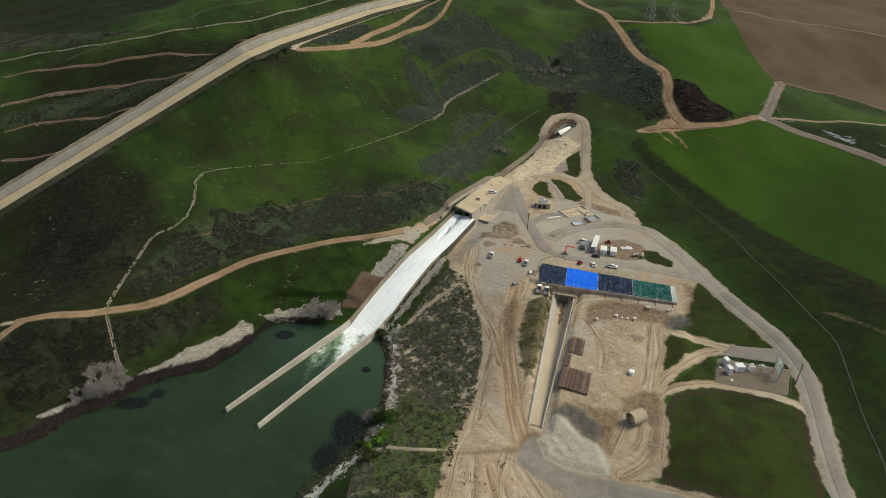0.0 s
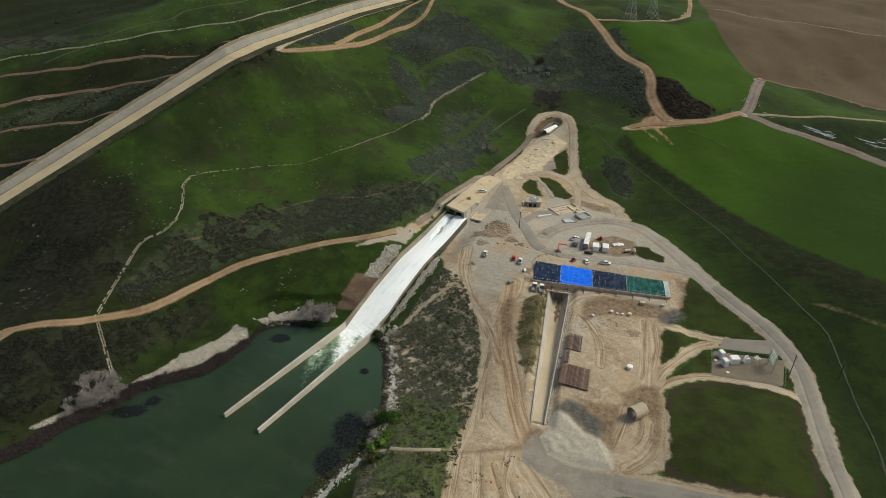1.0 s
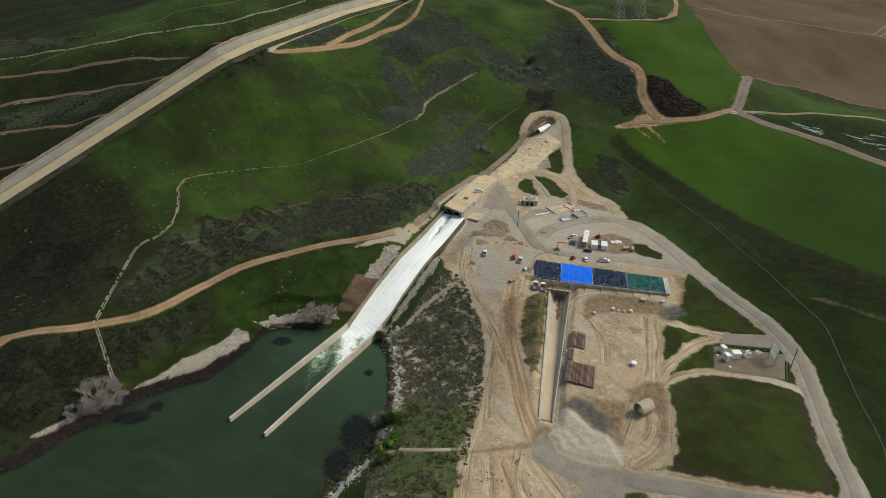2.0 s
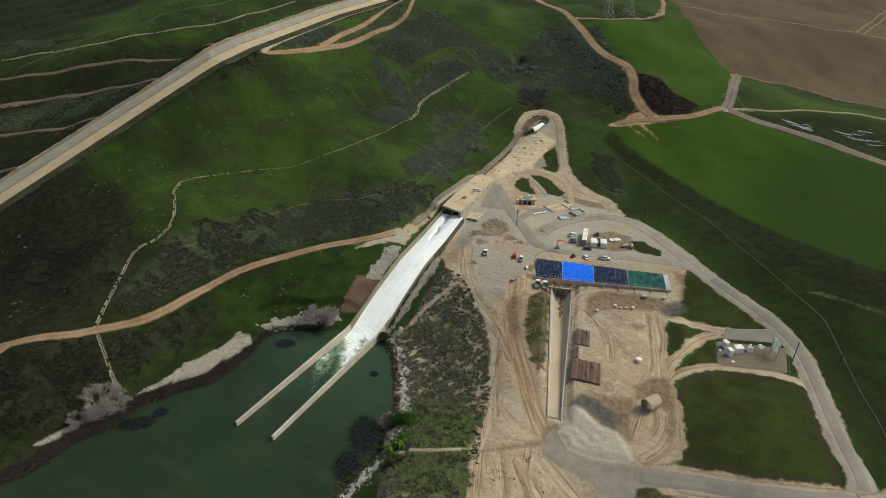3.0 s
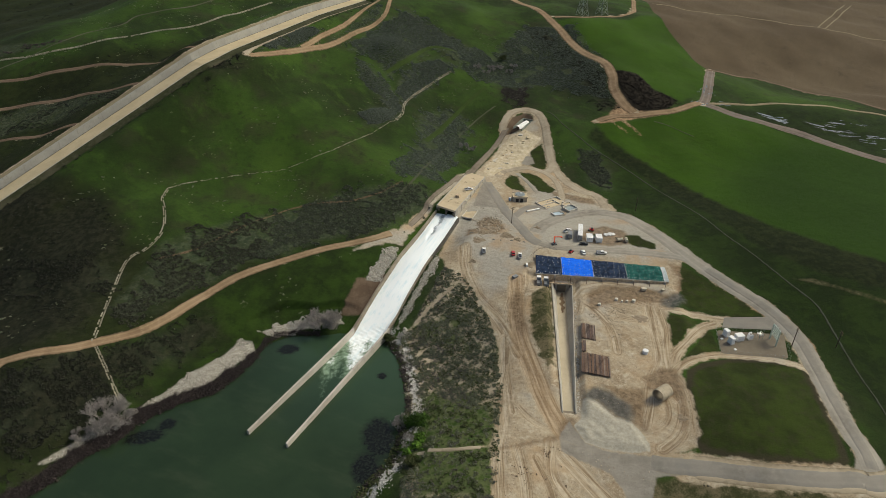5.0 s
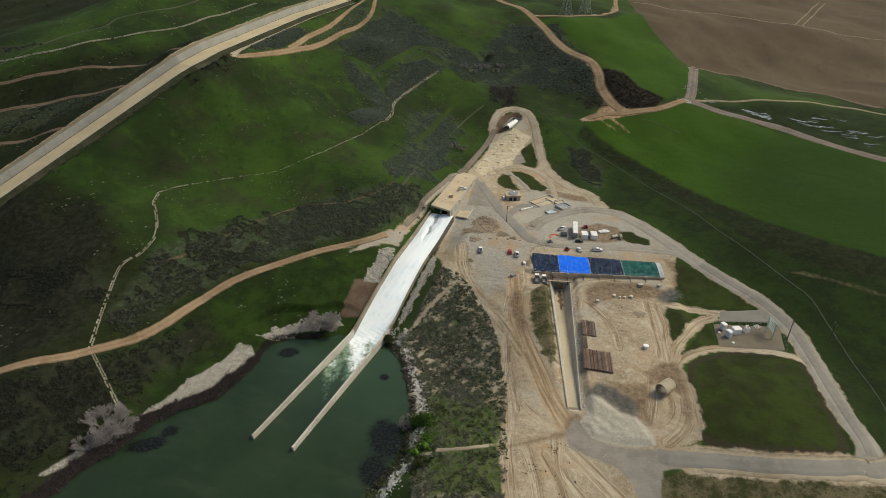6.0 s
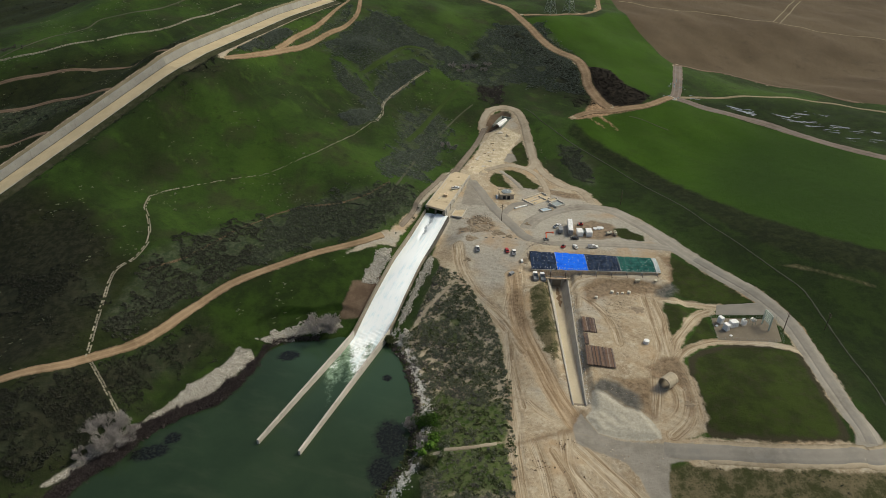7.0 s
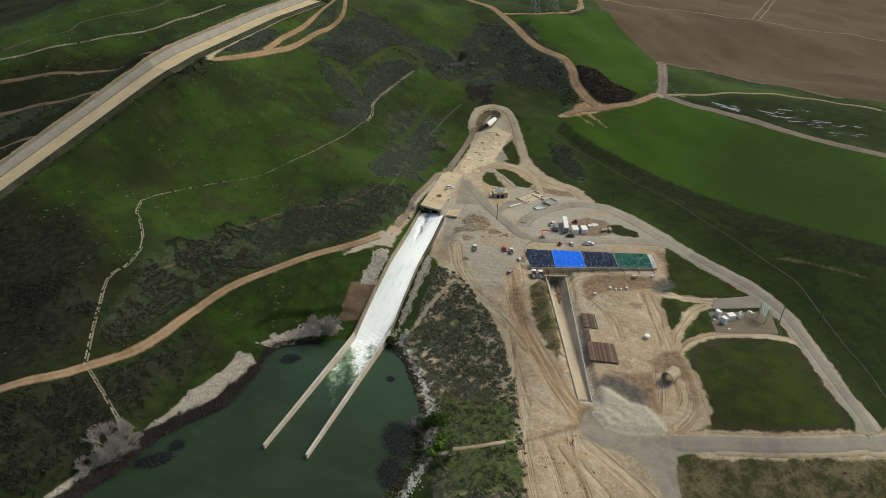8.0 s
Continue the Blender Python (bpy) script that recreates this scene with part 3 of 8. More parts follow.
ROADS = [
    ("dirt_road", ((-198, 232), (-179, 235), (-166, 238), (-155, 243), (-142, 250), (-130, 261), (-119, 273), (-107, 284), (-94, 292), (-77, 299), (-59, 306), (-41, 310), (-27, 313.5), (-16, 319)), 5.4, "tan", "tan dirt road along the hillside above the pond"),
    ("dirt_track", ((-10, 323), (1, 338), (10, 353), (22, 370), (34, 388)), 3.4, "taupe", "grey-brown dirt track climbing beside the portal"),
    ("dirt_road", ((-186, 235), (-191, 230), (-197, 218)), 5.0, "tan", "tan dirt branch road"),
    ("gravel_road", ((61, 304), (68, 314), (79, 322), (92, 327), (107, 328), (121, 319), (128, 300), (133, 283), (138, 265), (145, 244), (151.5, 226), (153.5, 210), (152, 194), (146.5, 176), (141, 160), (137.5, 147), (136.5, 136), (134, 128)), 9.2, "gravel", "wide grey gravel road curving round the yard"),
    ("paved_road", ((139, 262), (145, 246), (151.5, 227), (154, 210), (153, 196), (147.5, 177), (142, 161), (138.5, 147), (136.5, 136), (134, 128)), 5.6, "asphalt", "worn grey paved road between gravel shoulders"),
    ("road_shoulder", ((70, 144.5), (79, 141), (96, 134.3), (114, 129), (127, 126.5), (136, 124.5), (190, 128), (300, 143)), 11.5, "shoulder", "pale sandy shoulders of the paved road"),
    ("paved_road", ((58, 149), (70, 144), (79, 141), (96, 134.3), (114, 129), (127, 127), (136, 125), (190, 129), (300, 144)), 7.0, "asphalt", "worn grey paved road below the yard"),
    ("gravel_road", ((58, 297), (68, 288.5), (84, 284.5), (102, 281), (120, 276), (134, 269), (140, 259)), 6.0, "gravel", "gravel road behind the covered slope"),
    ("loop_track", ((92, 388), (100, 396), (103, 412), (106, 429), (110, 451), (110, 469), (102, 478), (90, 476), (81, 463), (78, 452)), 6.5, "pale", "pale dirt loop track round the tunnel inlet"),
    ("loop_track", ((82, 458), (78, 451), (62, 426), (42, 392), (27, 374)), 5.0, "taupe", "grey-brown dirt track beside the sandy fill"),
    ("dirt_track", ((107, 432), (103, 412), (102, 396), (103, 378), (109, 359), (116, 351), (115, 329)), 6.5, "pale", "pale dirt track from the inlet to the gravel road"),
    ("dirt_track", ((56, 383), (66, 394), (81, 397), (93, 389), (97, 376), (94, 355), (88, 341)), 5.0, "pale", "tan dirt spur track between grass patches"),
    ("gravel_path", ((72, 394), (77, 380), (79, 366), (80, 357)), 3.0, "gravel", "grey gravel path between grass patches"),
    ("dirt_road", ((143, 766), (154, 713), (169, 653), (174, 591), (187, 541), (185, 509), (180, 490), (179, 463), (183, 448)), 9.0, "tan", "tan eroded dirt road across the gully"),
    ("dirt_road", ((147, 443), (167, 448), (185, 447), (207, 447), (228, 453), (244, 461)), 7.0, "tan", "tan dirt road along the field edge"),
    ("paved_road", ((293, 538), (272, 504), (251, 469), (241, 457)), 9.0, "mud", "muddy grey-brown paved crossing"),
    ("paved_road", ((242, 459), (252, 452), (267, 430), (297, 403), (319, 363), (360, 300)), 9.5, "mud", "grey-brown paved farm road with pale edges"),
    ("dirt_road", ((246, 460), (306, 456), (348, 445), (375, 436), (398, 420), (414, 396)), 3.8, "path", "pale farm track between fields"),
    ("dirt_road", ((285, 536), (297, 537), (331, 536), (361, 520), (381, 487), (388, 453), (408, 433)), 5.0, "brown", "damp brown field edge track"),
    ("dirt_road", ((174, 650), (207, 643), (265, 667), (298, 731), (333, 820)), 6.0, "tan", "tan dirt road below the pylons"),
    ("dirt_road", ((-107, 466), (-90, 482), (-67, 509), (-47, 533), (-28, 561), (-6, 589), (3, 608), (9, 641), (14, 670)), 4.2, "tan", "tan dirt road along the ridge"),
    ("dirt_road", ((-72, 505), (-65, 516), (-55, 534), (-37, 562), (-23, 590), (-6, 631), (3, 662)), 3.8, "tan", "tan dirt track on the ridge"),
    ("dirt_road", ((-107, 467), (-104, 480), (-83, 517), (-54, 565), (-11, 636)), 6.0, "pale", "pale dirt road beside the spillway"),
    ("service_road", ((54, 326), (65, 339), (72, 341), (82, 336)), 5.0, "asphalt", "grey paved branch road by the control house"),
    ("foot_path", ((-25, 172), (-10, 166), (4, 164)), 2.0, "pale", "narrow pale path through the scrub"),
    ("foot_path", ((-16, 250), (-5, 259.5), (11, 271)), 1.9, "pale", "narrow pale path through the scrub"),
    ("service_road", ((49, 381), (51, 364), (52, 343), (54, 326), (56, 312), (58, 299), (63, 291)), 7.0, "asphalt", "grey paved ramp beside the portal"),
    ("bench_track", ((-347, 497), (-276, 494), (-207, 491), (-138, 474)), 3.8, "brown", "narrow brown bench track on the cut slope"),
    ("bench_track", ((-328, 459), (-267, 468), (-219, 460), (-172, 443)), 3.8, "brown", "narrow brown bench track on the cut slope"),
    ("bench_track", ((-310, 425), (-262, 429), (-206, 416)), 3.8, "brown", "narrow brown bench track on the cut slope"),
    ("bench_track", ((-291, 390), (-271, 389), (-246, 384)), 3.8, "brown", "narrow brown bench track on the cut slope"),
    ("mown_trace", ((-16, 348), (-1, 369), (29, 427), (57, 468), (82, 489)), 1.6, "trace", "faint mown line across the pasture"),
    ("field_trace", ((189, 439), (197, 433.5), (204, 427), (210, 418.5), (215, 410)), 0.9, "trace", "thin pale track line across the green field"),
    ("fence_trace", ((115, 474), (120, 464), (123, 440), (132, 418), (143, 396), (151, 373), (158, 345), (164, 311), (166, 284), (169, 266), (172, 236), (174, 217), (170, 198), (164, 175), (160, 157), (154, 140)), 0.9, "wire", "trodden line under the field fence"),
    ("ridge_path", ((-300, 505), (-251, 529), (-232, 547), (-211, 555), (-201, 571), (-169, 578), (-142, 606), (-120, 650)), 1.8, "trace", "faint trodden path along the ridge"),
    ("mown_trace", ((-8, 512), (13, 533), (36, 563), (60, 566)), 3.4, "lawn", "green mown strip through the sage"),
    ("mown_trace", ((14, 430), (40, 470), (60, 497), (80, 520)), 3.6, "lawn", "green mown strip through the sage"),
]
DITCHES = [((-157, 243), (-158, 279), (-156, 301), (-148, 310), (-143, 324), (-145, 341), (-148, 352), (-147, 364), (-136, 372), (-107, 382), (-76, 389), (-51, 401), (-28, 421), (-4, 448), (2, 462), (7, 482), (26, 510), (51, 534)), ((-155, 240), (-140, 214)), ((-360, 521), (-296, 524), (-243, 517), (-197, 530), (-154, 543), (-128, 578), (-98, 609))]
FURROWS = [((500, 677), (656, 831)), ((505.5, 671.5), (661.5, 825.5)), ((323, 740), (426, 702), (523, 660), (614, 622), (720, 570))]
HAUL = ((40, 264), (38, 256), (33, 237), (31, 222), (31, 204), (31, 186), (32, 173), (33, 166))
# ways that machines have driven over and over: course, half width, and share of the bare ground that they make
WAYS = [
    (HAUL, 4.6), (((20, 300), (17, 280), (19, 258), (24, 242), (27, 228), (29, 212)), 4.0), (((26, 227), (21, 208), (16, 192), (11, 172), (7, 161), (3, 142), (0, 125)), 3.0),
    (((101, 240), (97, 229), (92, 212), (86, 196), (76, 183), (70, 172), (64, 162)), 3.2), (((104, 236), (102, 232), (98, 216), (89, 196), (86, 187), (84, 178)), 3.2),
    (((92, 192), (86, 186), (85, 175), (81, 164), (75, 156), (67, 152)), 3.4), (((88, 188), (88.5, 180), (86, 170), (81, 156)), 1.6),
    (((66, 250), (72, 255), (85, 255), (100, 248), (110, 240)), 2.6), (((64, 236), (72, 248), (89, 252), (97, 243), (103, 234)), 2.6),
    (((94, 242), (101, 235), (106, 231.5), (119, 226.5), (133, 219)), 2.9), (((90, 192), (95, 199), (107, 209), (117, 217), (125, 219)), 3.0),
    (((85, 184), (92, 190), (101, 194.5), (113, 196), (126, 192), (136, 187), (145, 180)), 2.6),
    (((30, 156), (36, 144), (42, 131), (44, 118)), 4.0), (((27, 162), (23, 148), (27, 134), (30, 118)), 3.4), (((14, 162), (13, 146), (10, 130)), 3.0),
    (((34, 250), (28, 236), (24, 220), (20, 200), (17, 180)), 2.6), (((46, 268), (42, 256), (36, 246)), 2.4), (((18, 190), (22, 176), (28, 168)), 2.0),
    (((62, 160), (70, 160), (76, 166), (78, 176), (74, 186)), 2.2), (((80, 228), (90, 224), (98, 226)), 2.4), (((78, 160), (82, 170), (80, 180), (84, 190)), 1.8), (((20, 128), (22, 142), (20, 156)), 3.0), (((70, 204), (74, 220), (72, 236), (68, 246)), 3.0),
]
SCARP = ((-141, 302), (-125, 310), (-105, 327), (-95, 337), (-76, 349), (-57, 351), (-41, 349), (-22, 355), (-8, 367))


def worn_ways():
    """Offset from, way along and depth inside the nearest driven way."""
    off, gone, depth = np.zeros(len(px)), np.zeros(len(px)), np.full(len(px), -9.0)
    area = np.flatnonzero((px > -12) & (px < 165) & (py > 105) & (py < 345))
    for k, (course, half) in enumerate(WAYS):
        d, _, g = along(px[area], py[area], curve_through(course, 3.0))
        m = half - np.abs(d)
        best = m > depth[area]
        off[area] = np.where(best, d + 41.7 * k, off[area])
        gone[area] = np.where(best, g, gone[area])
        depth[area] = np.maximum(depth[area], m)
    return off, gone, depth


def ground_mat():
    s = Shade("ground", 0.95, spec=0.12)
    patch, tuft, fine = s.noise(0.016, 6.0, 0.6), s.noise(0.16, 6.0, 0.68), s.noise(1.6, 5.0, 0.7)
    c = s.ramp(patch, (0.32, (0.013, 0.02, 0.007)), (0.45, (0.02, 0.037, 0.009)), (0.54, (0.03, 0.06, 0.011)), (0.68, (0.043, 0.084, 0.013)))
    olive = s.noise(0.04, 5.0, 0.62)
    c = s.mix(s.span(olive, 0.5, 0.7, 0.0, 0.65), c, (0.036, 0.036, 0.02))
    c = s.mix(s.span(tuft, 0.52, 0.7, 0.0, 0.5), c, (0.012, 0.018, 0.007))
    wisp = s.noise(0.07, 6.0, 0.7, stretch=(35, 1.0, 0.3, 1.0))
    c = s.mix(s.span(wisp, 0.53, 0.68, 0.0, 0.55), c, (0.046, 0.09, 0.014))
    c = s.mix(s.span(fine, 0.5, 0.72, 0.0, 0.5), c, (0.056, 0.066, 0.02))
    c = s.mix(s.span(fine, 0.48, 0.3, 0.0, 0.6), c, (0.008, 0.013, 0.004))
    # sown fields, brighter and even
    low = s.mix(s.span(s.noise(0.1, 6.0, 0.7), 0.4, 0.62), (0.0095, 0.0175, 0.0045), (0.0175, 0.0325, 0.0065))
    c = s.mix(s.math("MULTIPLY", s.edge(s.attr("lowland"), 40.0, 14.0, 0.02), 0.9), c, low)
    c = s.mix(s.math("MULTIPLY", s.edge(s.attr("strip"), 7.0, 2.5, 0.12), 0.85), c, s.mix(s.span(s.noise(0.2, 6.0, 0.75), 0.42, 0.62), (0.0085, 0.0125, 0.0045), (0.0195, 0.0255, 0.009)))
    lush = s.edge(s.attr("lush"), 10.0, 2.4, 0.14, 0.0)
    sown = s.mix(s.span(s.noise(0.02, 5.0, 0.6), 0.35, 0.65), (0.0275, 0.062, 0.0047), (0.036, 0.083, 0.0057))
    drill = s.noise(0.35, 3.0, 0.6, stretch=(28, 1.0, 0.03, 1.0))
    sown = s.mix(s.span(drill, 0.45, 0.7, 0.0, 0.2), sown, (0.022, 0.035, 0.009))
    sown = s.mix(s.span(s.noise(0.06, 6.0, 0.7), 0.5, 0.7, 0.0, 0.35), sown, (0.029, 0.05, 0.0055))
    # the lens's darkening towards the right, painted into the crop's colour
    sown = s.mix(s.math("MULTIPLY", s.edge(s.attr("faded"), 30.0, 28.0, 0.02), 0.7), sown, (0.0135, 0.035, 0.0035))
    c = s.mix(lush, c, sown)
    mown = s.mix(s.span(s.noise(0.07, 5.0, 0.65), 0.4, 0.65), (0.023, 0.031, 0.0085), (0.036, 0.054, 0.0105))
    c = s.mix(s.math("MULTIPLY", s.edge(s.attr("dull"), 40.0, 14.0, 0.02), 0.88), c, s.mix(s.span(s.noise(0.12, 6.0, 0.7), 0.4, 0.62), (0.0105, 0.0135, 0.005), (0.02, 0.0245, 0.008)))
    mown = s.mix(s.span(s.noise(0.22, 6.0, 0.7), 0.48, 0.66, 0.0, 0.55), mown, (0.038, 0.036, 0.019))
    rim = s.math("ADD", s.math("ABSOLUTE", s.attr("verge")), s.math("MULTIPLY", s.noise(0.25, 4.0, 0.6), 4.0))
    mown = s.mix(s.span(rim, 5.8, 3.4, 0.0, 0.85), mown, (0.042, 0.035, 0.023))
    c = s.mix(s.edge(s.attr("mown"), 1.6, 0.7, 0.2, -0.3), c, mown)
    c = s.mix(s.edge(s.attr("meadow"), 4.0, 1.4, 0.2, -1.0), c, s.mix(s.span(s.noise(0.08, 6.0, 0.68), 0.38, 0.64), (0.0145, 0.025, 0.0065), (0.027, 0.051, 0.009)))
    dry = s.mix(s.span(s.noise(0.16, 7.0, 0.78), 0.4, 0.62), (0.046, 0.05, 0.02), (0.15, 0.126, 0.075))
    dry = s.mix(s.span(fine, 0.5, 0.66, 0.0, 0.7), dry, (0.03, 0.034, 0.014))
    c = s.mix(s.edge(s.attr("dry"), 5.0, 1.5, 0.12, -2.5), c, dry)
    bare = s.mix(s.span(s.noise(0.25, 6.0, 0.7), 0.38, 0.62), (0.22, 0.14, 0.083), (0.37, 0.25, 0.155))
    c = s.mix(s.edge(s.attr("tan"), 5.0, 1.2, 0.15), c, bare)
    # ploughed land
    furrow = s.noise(0.3, 3.0, 0.6, stretch=(-35, 1.0, 0.02, 1.0))
    soil = s.mix(s.span(s.noise(0.01, 6.0, 0.6), 0.35, 0.65), (0.085, 0.063, 0.039), (0.114, 0.087, 0.055))
    soil = s.mix(s.span(furrow, 0.45, 0.65, 0.0, 0.14), soil, (0.066, 0.05, 0.031))
    soil = s.mix(s.span(s.noise(0.05, 6.0, 0.72), 0.54, 0.72, 0.0, 0.6), soil, (0.062, 0.046, 0.03))
    c = s.mix(s.edge(s.attr("plough"), 3.0, 1.0, 0.12), c, soil)
    # litter and bare soil among the scrub
    litter = s.mix(s.span(s.noise(0.5, 5.0, 0.7), 0.42, 0.62), (0.03, 0.042, 0.026), (0.078, 0.086, 0.056))
    litter = s.mix(s.span(tuft, 0.46, 0.66, 0.0, 0.7), litter, (0.035, 0.05, 0.016))
    c = s.mix(s.math("MULTIPLY", s.edge(s.attr("scrub"), 16.0, 4.0, 0.07), 0.75), c, litter)
    # dark heath soil; on the west slopes its colour also holds painted dimming
    heath = s.mix(s.span(s.noise(0.3, 6.0, 0.7), 0.4, 0.64), (0.0095, 0.0115, 0.0065), (0.028, 0.0275, 0.017))
    c = s.mix(s.math("MULTIPLY", s.edge(s.attr("heath"), 44.0, 12.0, 0.05), 0.9), c, heath)
    gap = s.mix(s.span(s.noise(0.45, 5.0, 0.65), 0.38, 0.54), (0.085, 0.085, 0.042), (0.4, 0.34, 0.25))
    gap = s.mix(s.math("MAXIMUM", s.span(s.noise(0.05, 4.0), 0.52, 0.62, 0.0, 0.8), s.math("MULTIPLY", s.edge(s.attr("turf"), 8.0, 2.0, 0.15), 0.85)), gap, s.mix(s.span(tuft, 0.4, 0.62), (0.025, 0.06, 0.0065), (0.044, 0.08, 0.012)))
    c = s.mix(s.edge(s.attr("sandy"), 4.0, 1.0, 0.2), c, gap)
    c = s.mix(s.math("MULTIPLY", s.edge(s.attr("scarp"), 3.0, 0.5, 0.25), s.span(s.noise(0.06, 3.0), 0.4, 0.55, 0.3, 1.0)), c, s.mix(s.span(fine, 0.4, 0.62), (0.075, 0.045, 0.028), (0.2, 0.14, 0.09)))
    c = s.mix(s.edge(s.attr("burnt"), 7.0, 1.0, 0.15), c, s.mix(s.span(fine, 0.4, 0.65), (0.012, 0.011, 0.009), (0.04, 0.03, 0.02)))
    # bare earth of the yard and its tracks
    grit = s.ramp(s.noise(0.06, 5.0, 0.6), (0.33, (0.27, 0.21, 0.14)), (0.5, (0.37, 0.3, 0.208)), (0.66, (0.46, 0.39, 0.285)))
    ruts = s.noise(0.5, 4.0, 0.62, stretch=(12, 1.0, 0.06, 1.0))
    grit = s.mix(s.span(ruts, 0.54, 0.68, 0.0, 0.12), grit, (0.165, 0.115, 0.072))
    grit = s.mix(s.span(s.noise(0.22, 6.0, 0.66), 0.52, 0.68, 0.0, 0.8), grit, (0.5, 0.44, 0.34))
    grit = s.mix(s.span(s.noise(0.12, 7.0, 0.74), 0.55, 0.68, 0.0, 0.55), grit, (0.2, 0.147, 0.096))
    lumps = s.noise(0.8, 7.0, 0.8)
    grit = s.mix(s.span(lumps, 0.53, 0.64, 0.0, 0.5), grit, (0.17, 0.11, 0.075))
    grit = s.mix(s.span(lumps, 0.48, 0.38, 0.0, 0.5), grit, (0.56, 0.49, 0.385))
    grit = s.mix(s.math("MULTIPLY", s.edge(s.attr("greyed"), 12.0, 5.0, 0.1), 0.92), grit, s.mix(s.span(lumps, 0.42, 0.6), (0.385, 0.365, 0.318), (0.31, 0.292, 0.252)))
    grit = s.mix(s.span(fine, 0.54, 0.74, 0.0, 0.45), grit, (0.18, 0.11, 0.075))
    speck = s.noise(4.5, 4.0, 0.75)
    grit = s.mix(s.span(speck, 0.52, 0.7, 0.0, 0.5), grit, (0.56, 0.5, 0.41))
    hue = s.noise(0.035, 4.0, 0.55)
    grit = s.mix(s.span(hue, 0.54, 0.68, 0.0, 0.55), grit, (0.4, 0.265, 0.145))
    grit = s.mix(s.span(hue, 0.45, 0.33, 0.0, 0.6), grit, (0.4, 0.375, 0.325))
    # driven ways: bundles of wheel marks that follow the course
    lane = s.node("ShaderNodeCombineXYZ", {0: s.attr("way_off"), 1: s.math("MULTIPLY", s.attr("way_gone"), 0.035), 2: 0.0}).outputs[0]
    tread, groove = s.noise(0.75, 3.0, 0.6, vec=lane), s.noise(2.3, 3.0, 0.6, vec=lane)
    driven = s.math("MULTIPLY", s.edge(s.attr("way_in"), 2.4, 1.1, 0.2, 0.6), s.span(s.noise(0.09, 4.0, 0.6), 0.28, 0.5, 0.35, 1.0))
    worn = s.ramp(tread, (0.36, (0.2, 0.14, 0.086)), (0.47, (0.38, 0.3, 0.2)), (0.58, (0.5, 0.425, 0.32)))
    worn = s.mix(s.span(groove, 0.5, 0.64, 0.0, 0.7), worn, (0.17, 0.12, 0.075))
    worn = s.mix(s.span(groove, 0.46, 0.32, 0.0, 0.45), worn, (0.52, 0.455, 0.36))
    grit = s.mix(s.math("MULTIPLY", driven, 0.82), grit, worn)
    haul = s.mix(s.span(tread, 0.4, 0.6), (0.3, 0.2, 0.115), (0.47, 0.34, 0.21))
    grit = s.mix(s.math("MULTIPLY", s.edge(s.attr("haul"), 2.5, 0.9, 0.3), 0.62), grit, haul)
    mud = s.mix(s.span(s.noise(0.5, 6.0, 0.72), 0.38, 0.62), (0.12, 0.082, 0.05), (0.26, 0.185, 0.118))
    grit = s.mix(s.math("MULTIPLY", s.edge(s.attr("mud"), 5.0, 1.5, 0.25), 0.82), grit, mud)
    c = s.mix(s.edge(s.attr("dirt"), 6.5, 0.9, 0.16), c, grit)
    sand = s.mix(s.span(s.noise(0.3, 5.0, 0.65), 0.4, 0.65), (0.5, 0.42, 0.29), (0.64, 0.56, 0.42))
    sand = s.mix(s.span(s.noise(1.1, 6.0, 0.72), 0.5, 0.68, 0.0, 0.55), sand, (0.33, 0.26, 0.17))
    c = s.mix(s.edge(s.attr("fill"), 4.0, 0.8, 0.2), c, sand)
    pave = s.mix(s.span(s.noise(0.15, 6.0, 0.66), 0.38, 0.64), (0.24, 0.22, 0.188), (0.29, 0.267, 0.23))
    pave = s.mix(s.span(s.noise(0.6, 5.0, 0.7, stretch=(60, 1.0, 0.12, 1.0)), 0.54, 0.72, 0.0, 0.35), pave, (0.33, 0.29, 0.225))
    c = s.mix(s.edge(s.attr("pave"), 2.6, 0.6, 0.22), c, pave)
    rock = s.mix(s.span(s.noise(0.9, 7.0, 0.75), 0.38, 0.62), (0.37, 0.343, 0.28), (0.45, 0.42, 0.35))
    c = s.mix(s.edge(s.attr("spoil"), 1.6, 0.4, 0.4), c, rock)
    c = s.mix(s.math("MULTIPLY", s.edge(s.attr("wet"), 5.0, 2.0, 0.25), 0.9), c, s.mix(s.span(s.noise(0.5, 5.0, 0.7), 0.4, 0.62), (0.06, 0.064, 0.062), (0.12, 0.118, 0.108)))
    c = s.mix(s.edge(s.attr("earth"), 2.5, 0.7, 0.3), c, s.mix(s.span(tuft, 0.4, 0.6), (0.105, 0.073, 0.05), (0.145, 0.105, 0.073)))
    c = s.mix(s.edge(s.attr("stone"), 2.0, 0.6, 0.4, 1.3), c, s.mix(s.span(fine, 0.35, 0.65), (0.2, 0.185, 0.155), (0.38, 0.36, 0.31)))
    c = s.mix(s.math("MULTIPLY", s.edge(s.attr("shingle"), 3.5, 0.6, 0.5), s.span(s.noise(0.22, 4.0), 0.42, 0.52)), c, s.mix(s.span(s.noise(2.2, 4.0, 0.7), 0.4, 0.62), (0.27, 0.26, 0.24), (0.62, 0.61, 0.58)))
    h = s.math("ADD", s.math("MULTIPLY", tuft, 1.2), s.math("MULTIPLY", fine, 0.4))
    h = s.math("SUBTRACT", h, s.math("MULTIPLY", driven, s.math("MULTIPLY", s.math("ADD", tread, groove), 0.5)))
    return s.done(c, h, 0.7, 0.5)


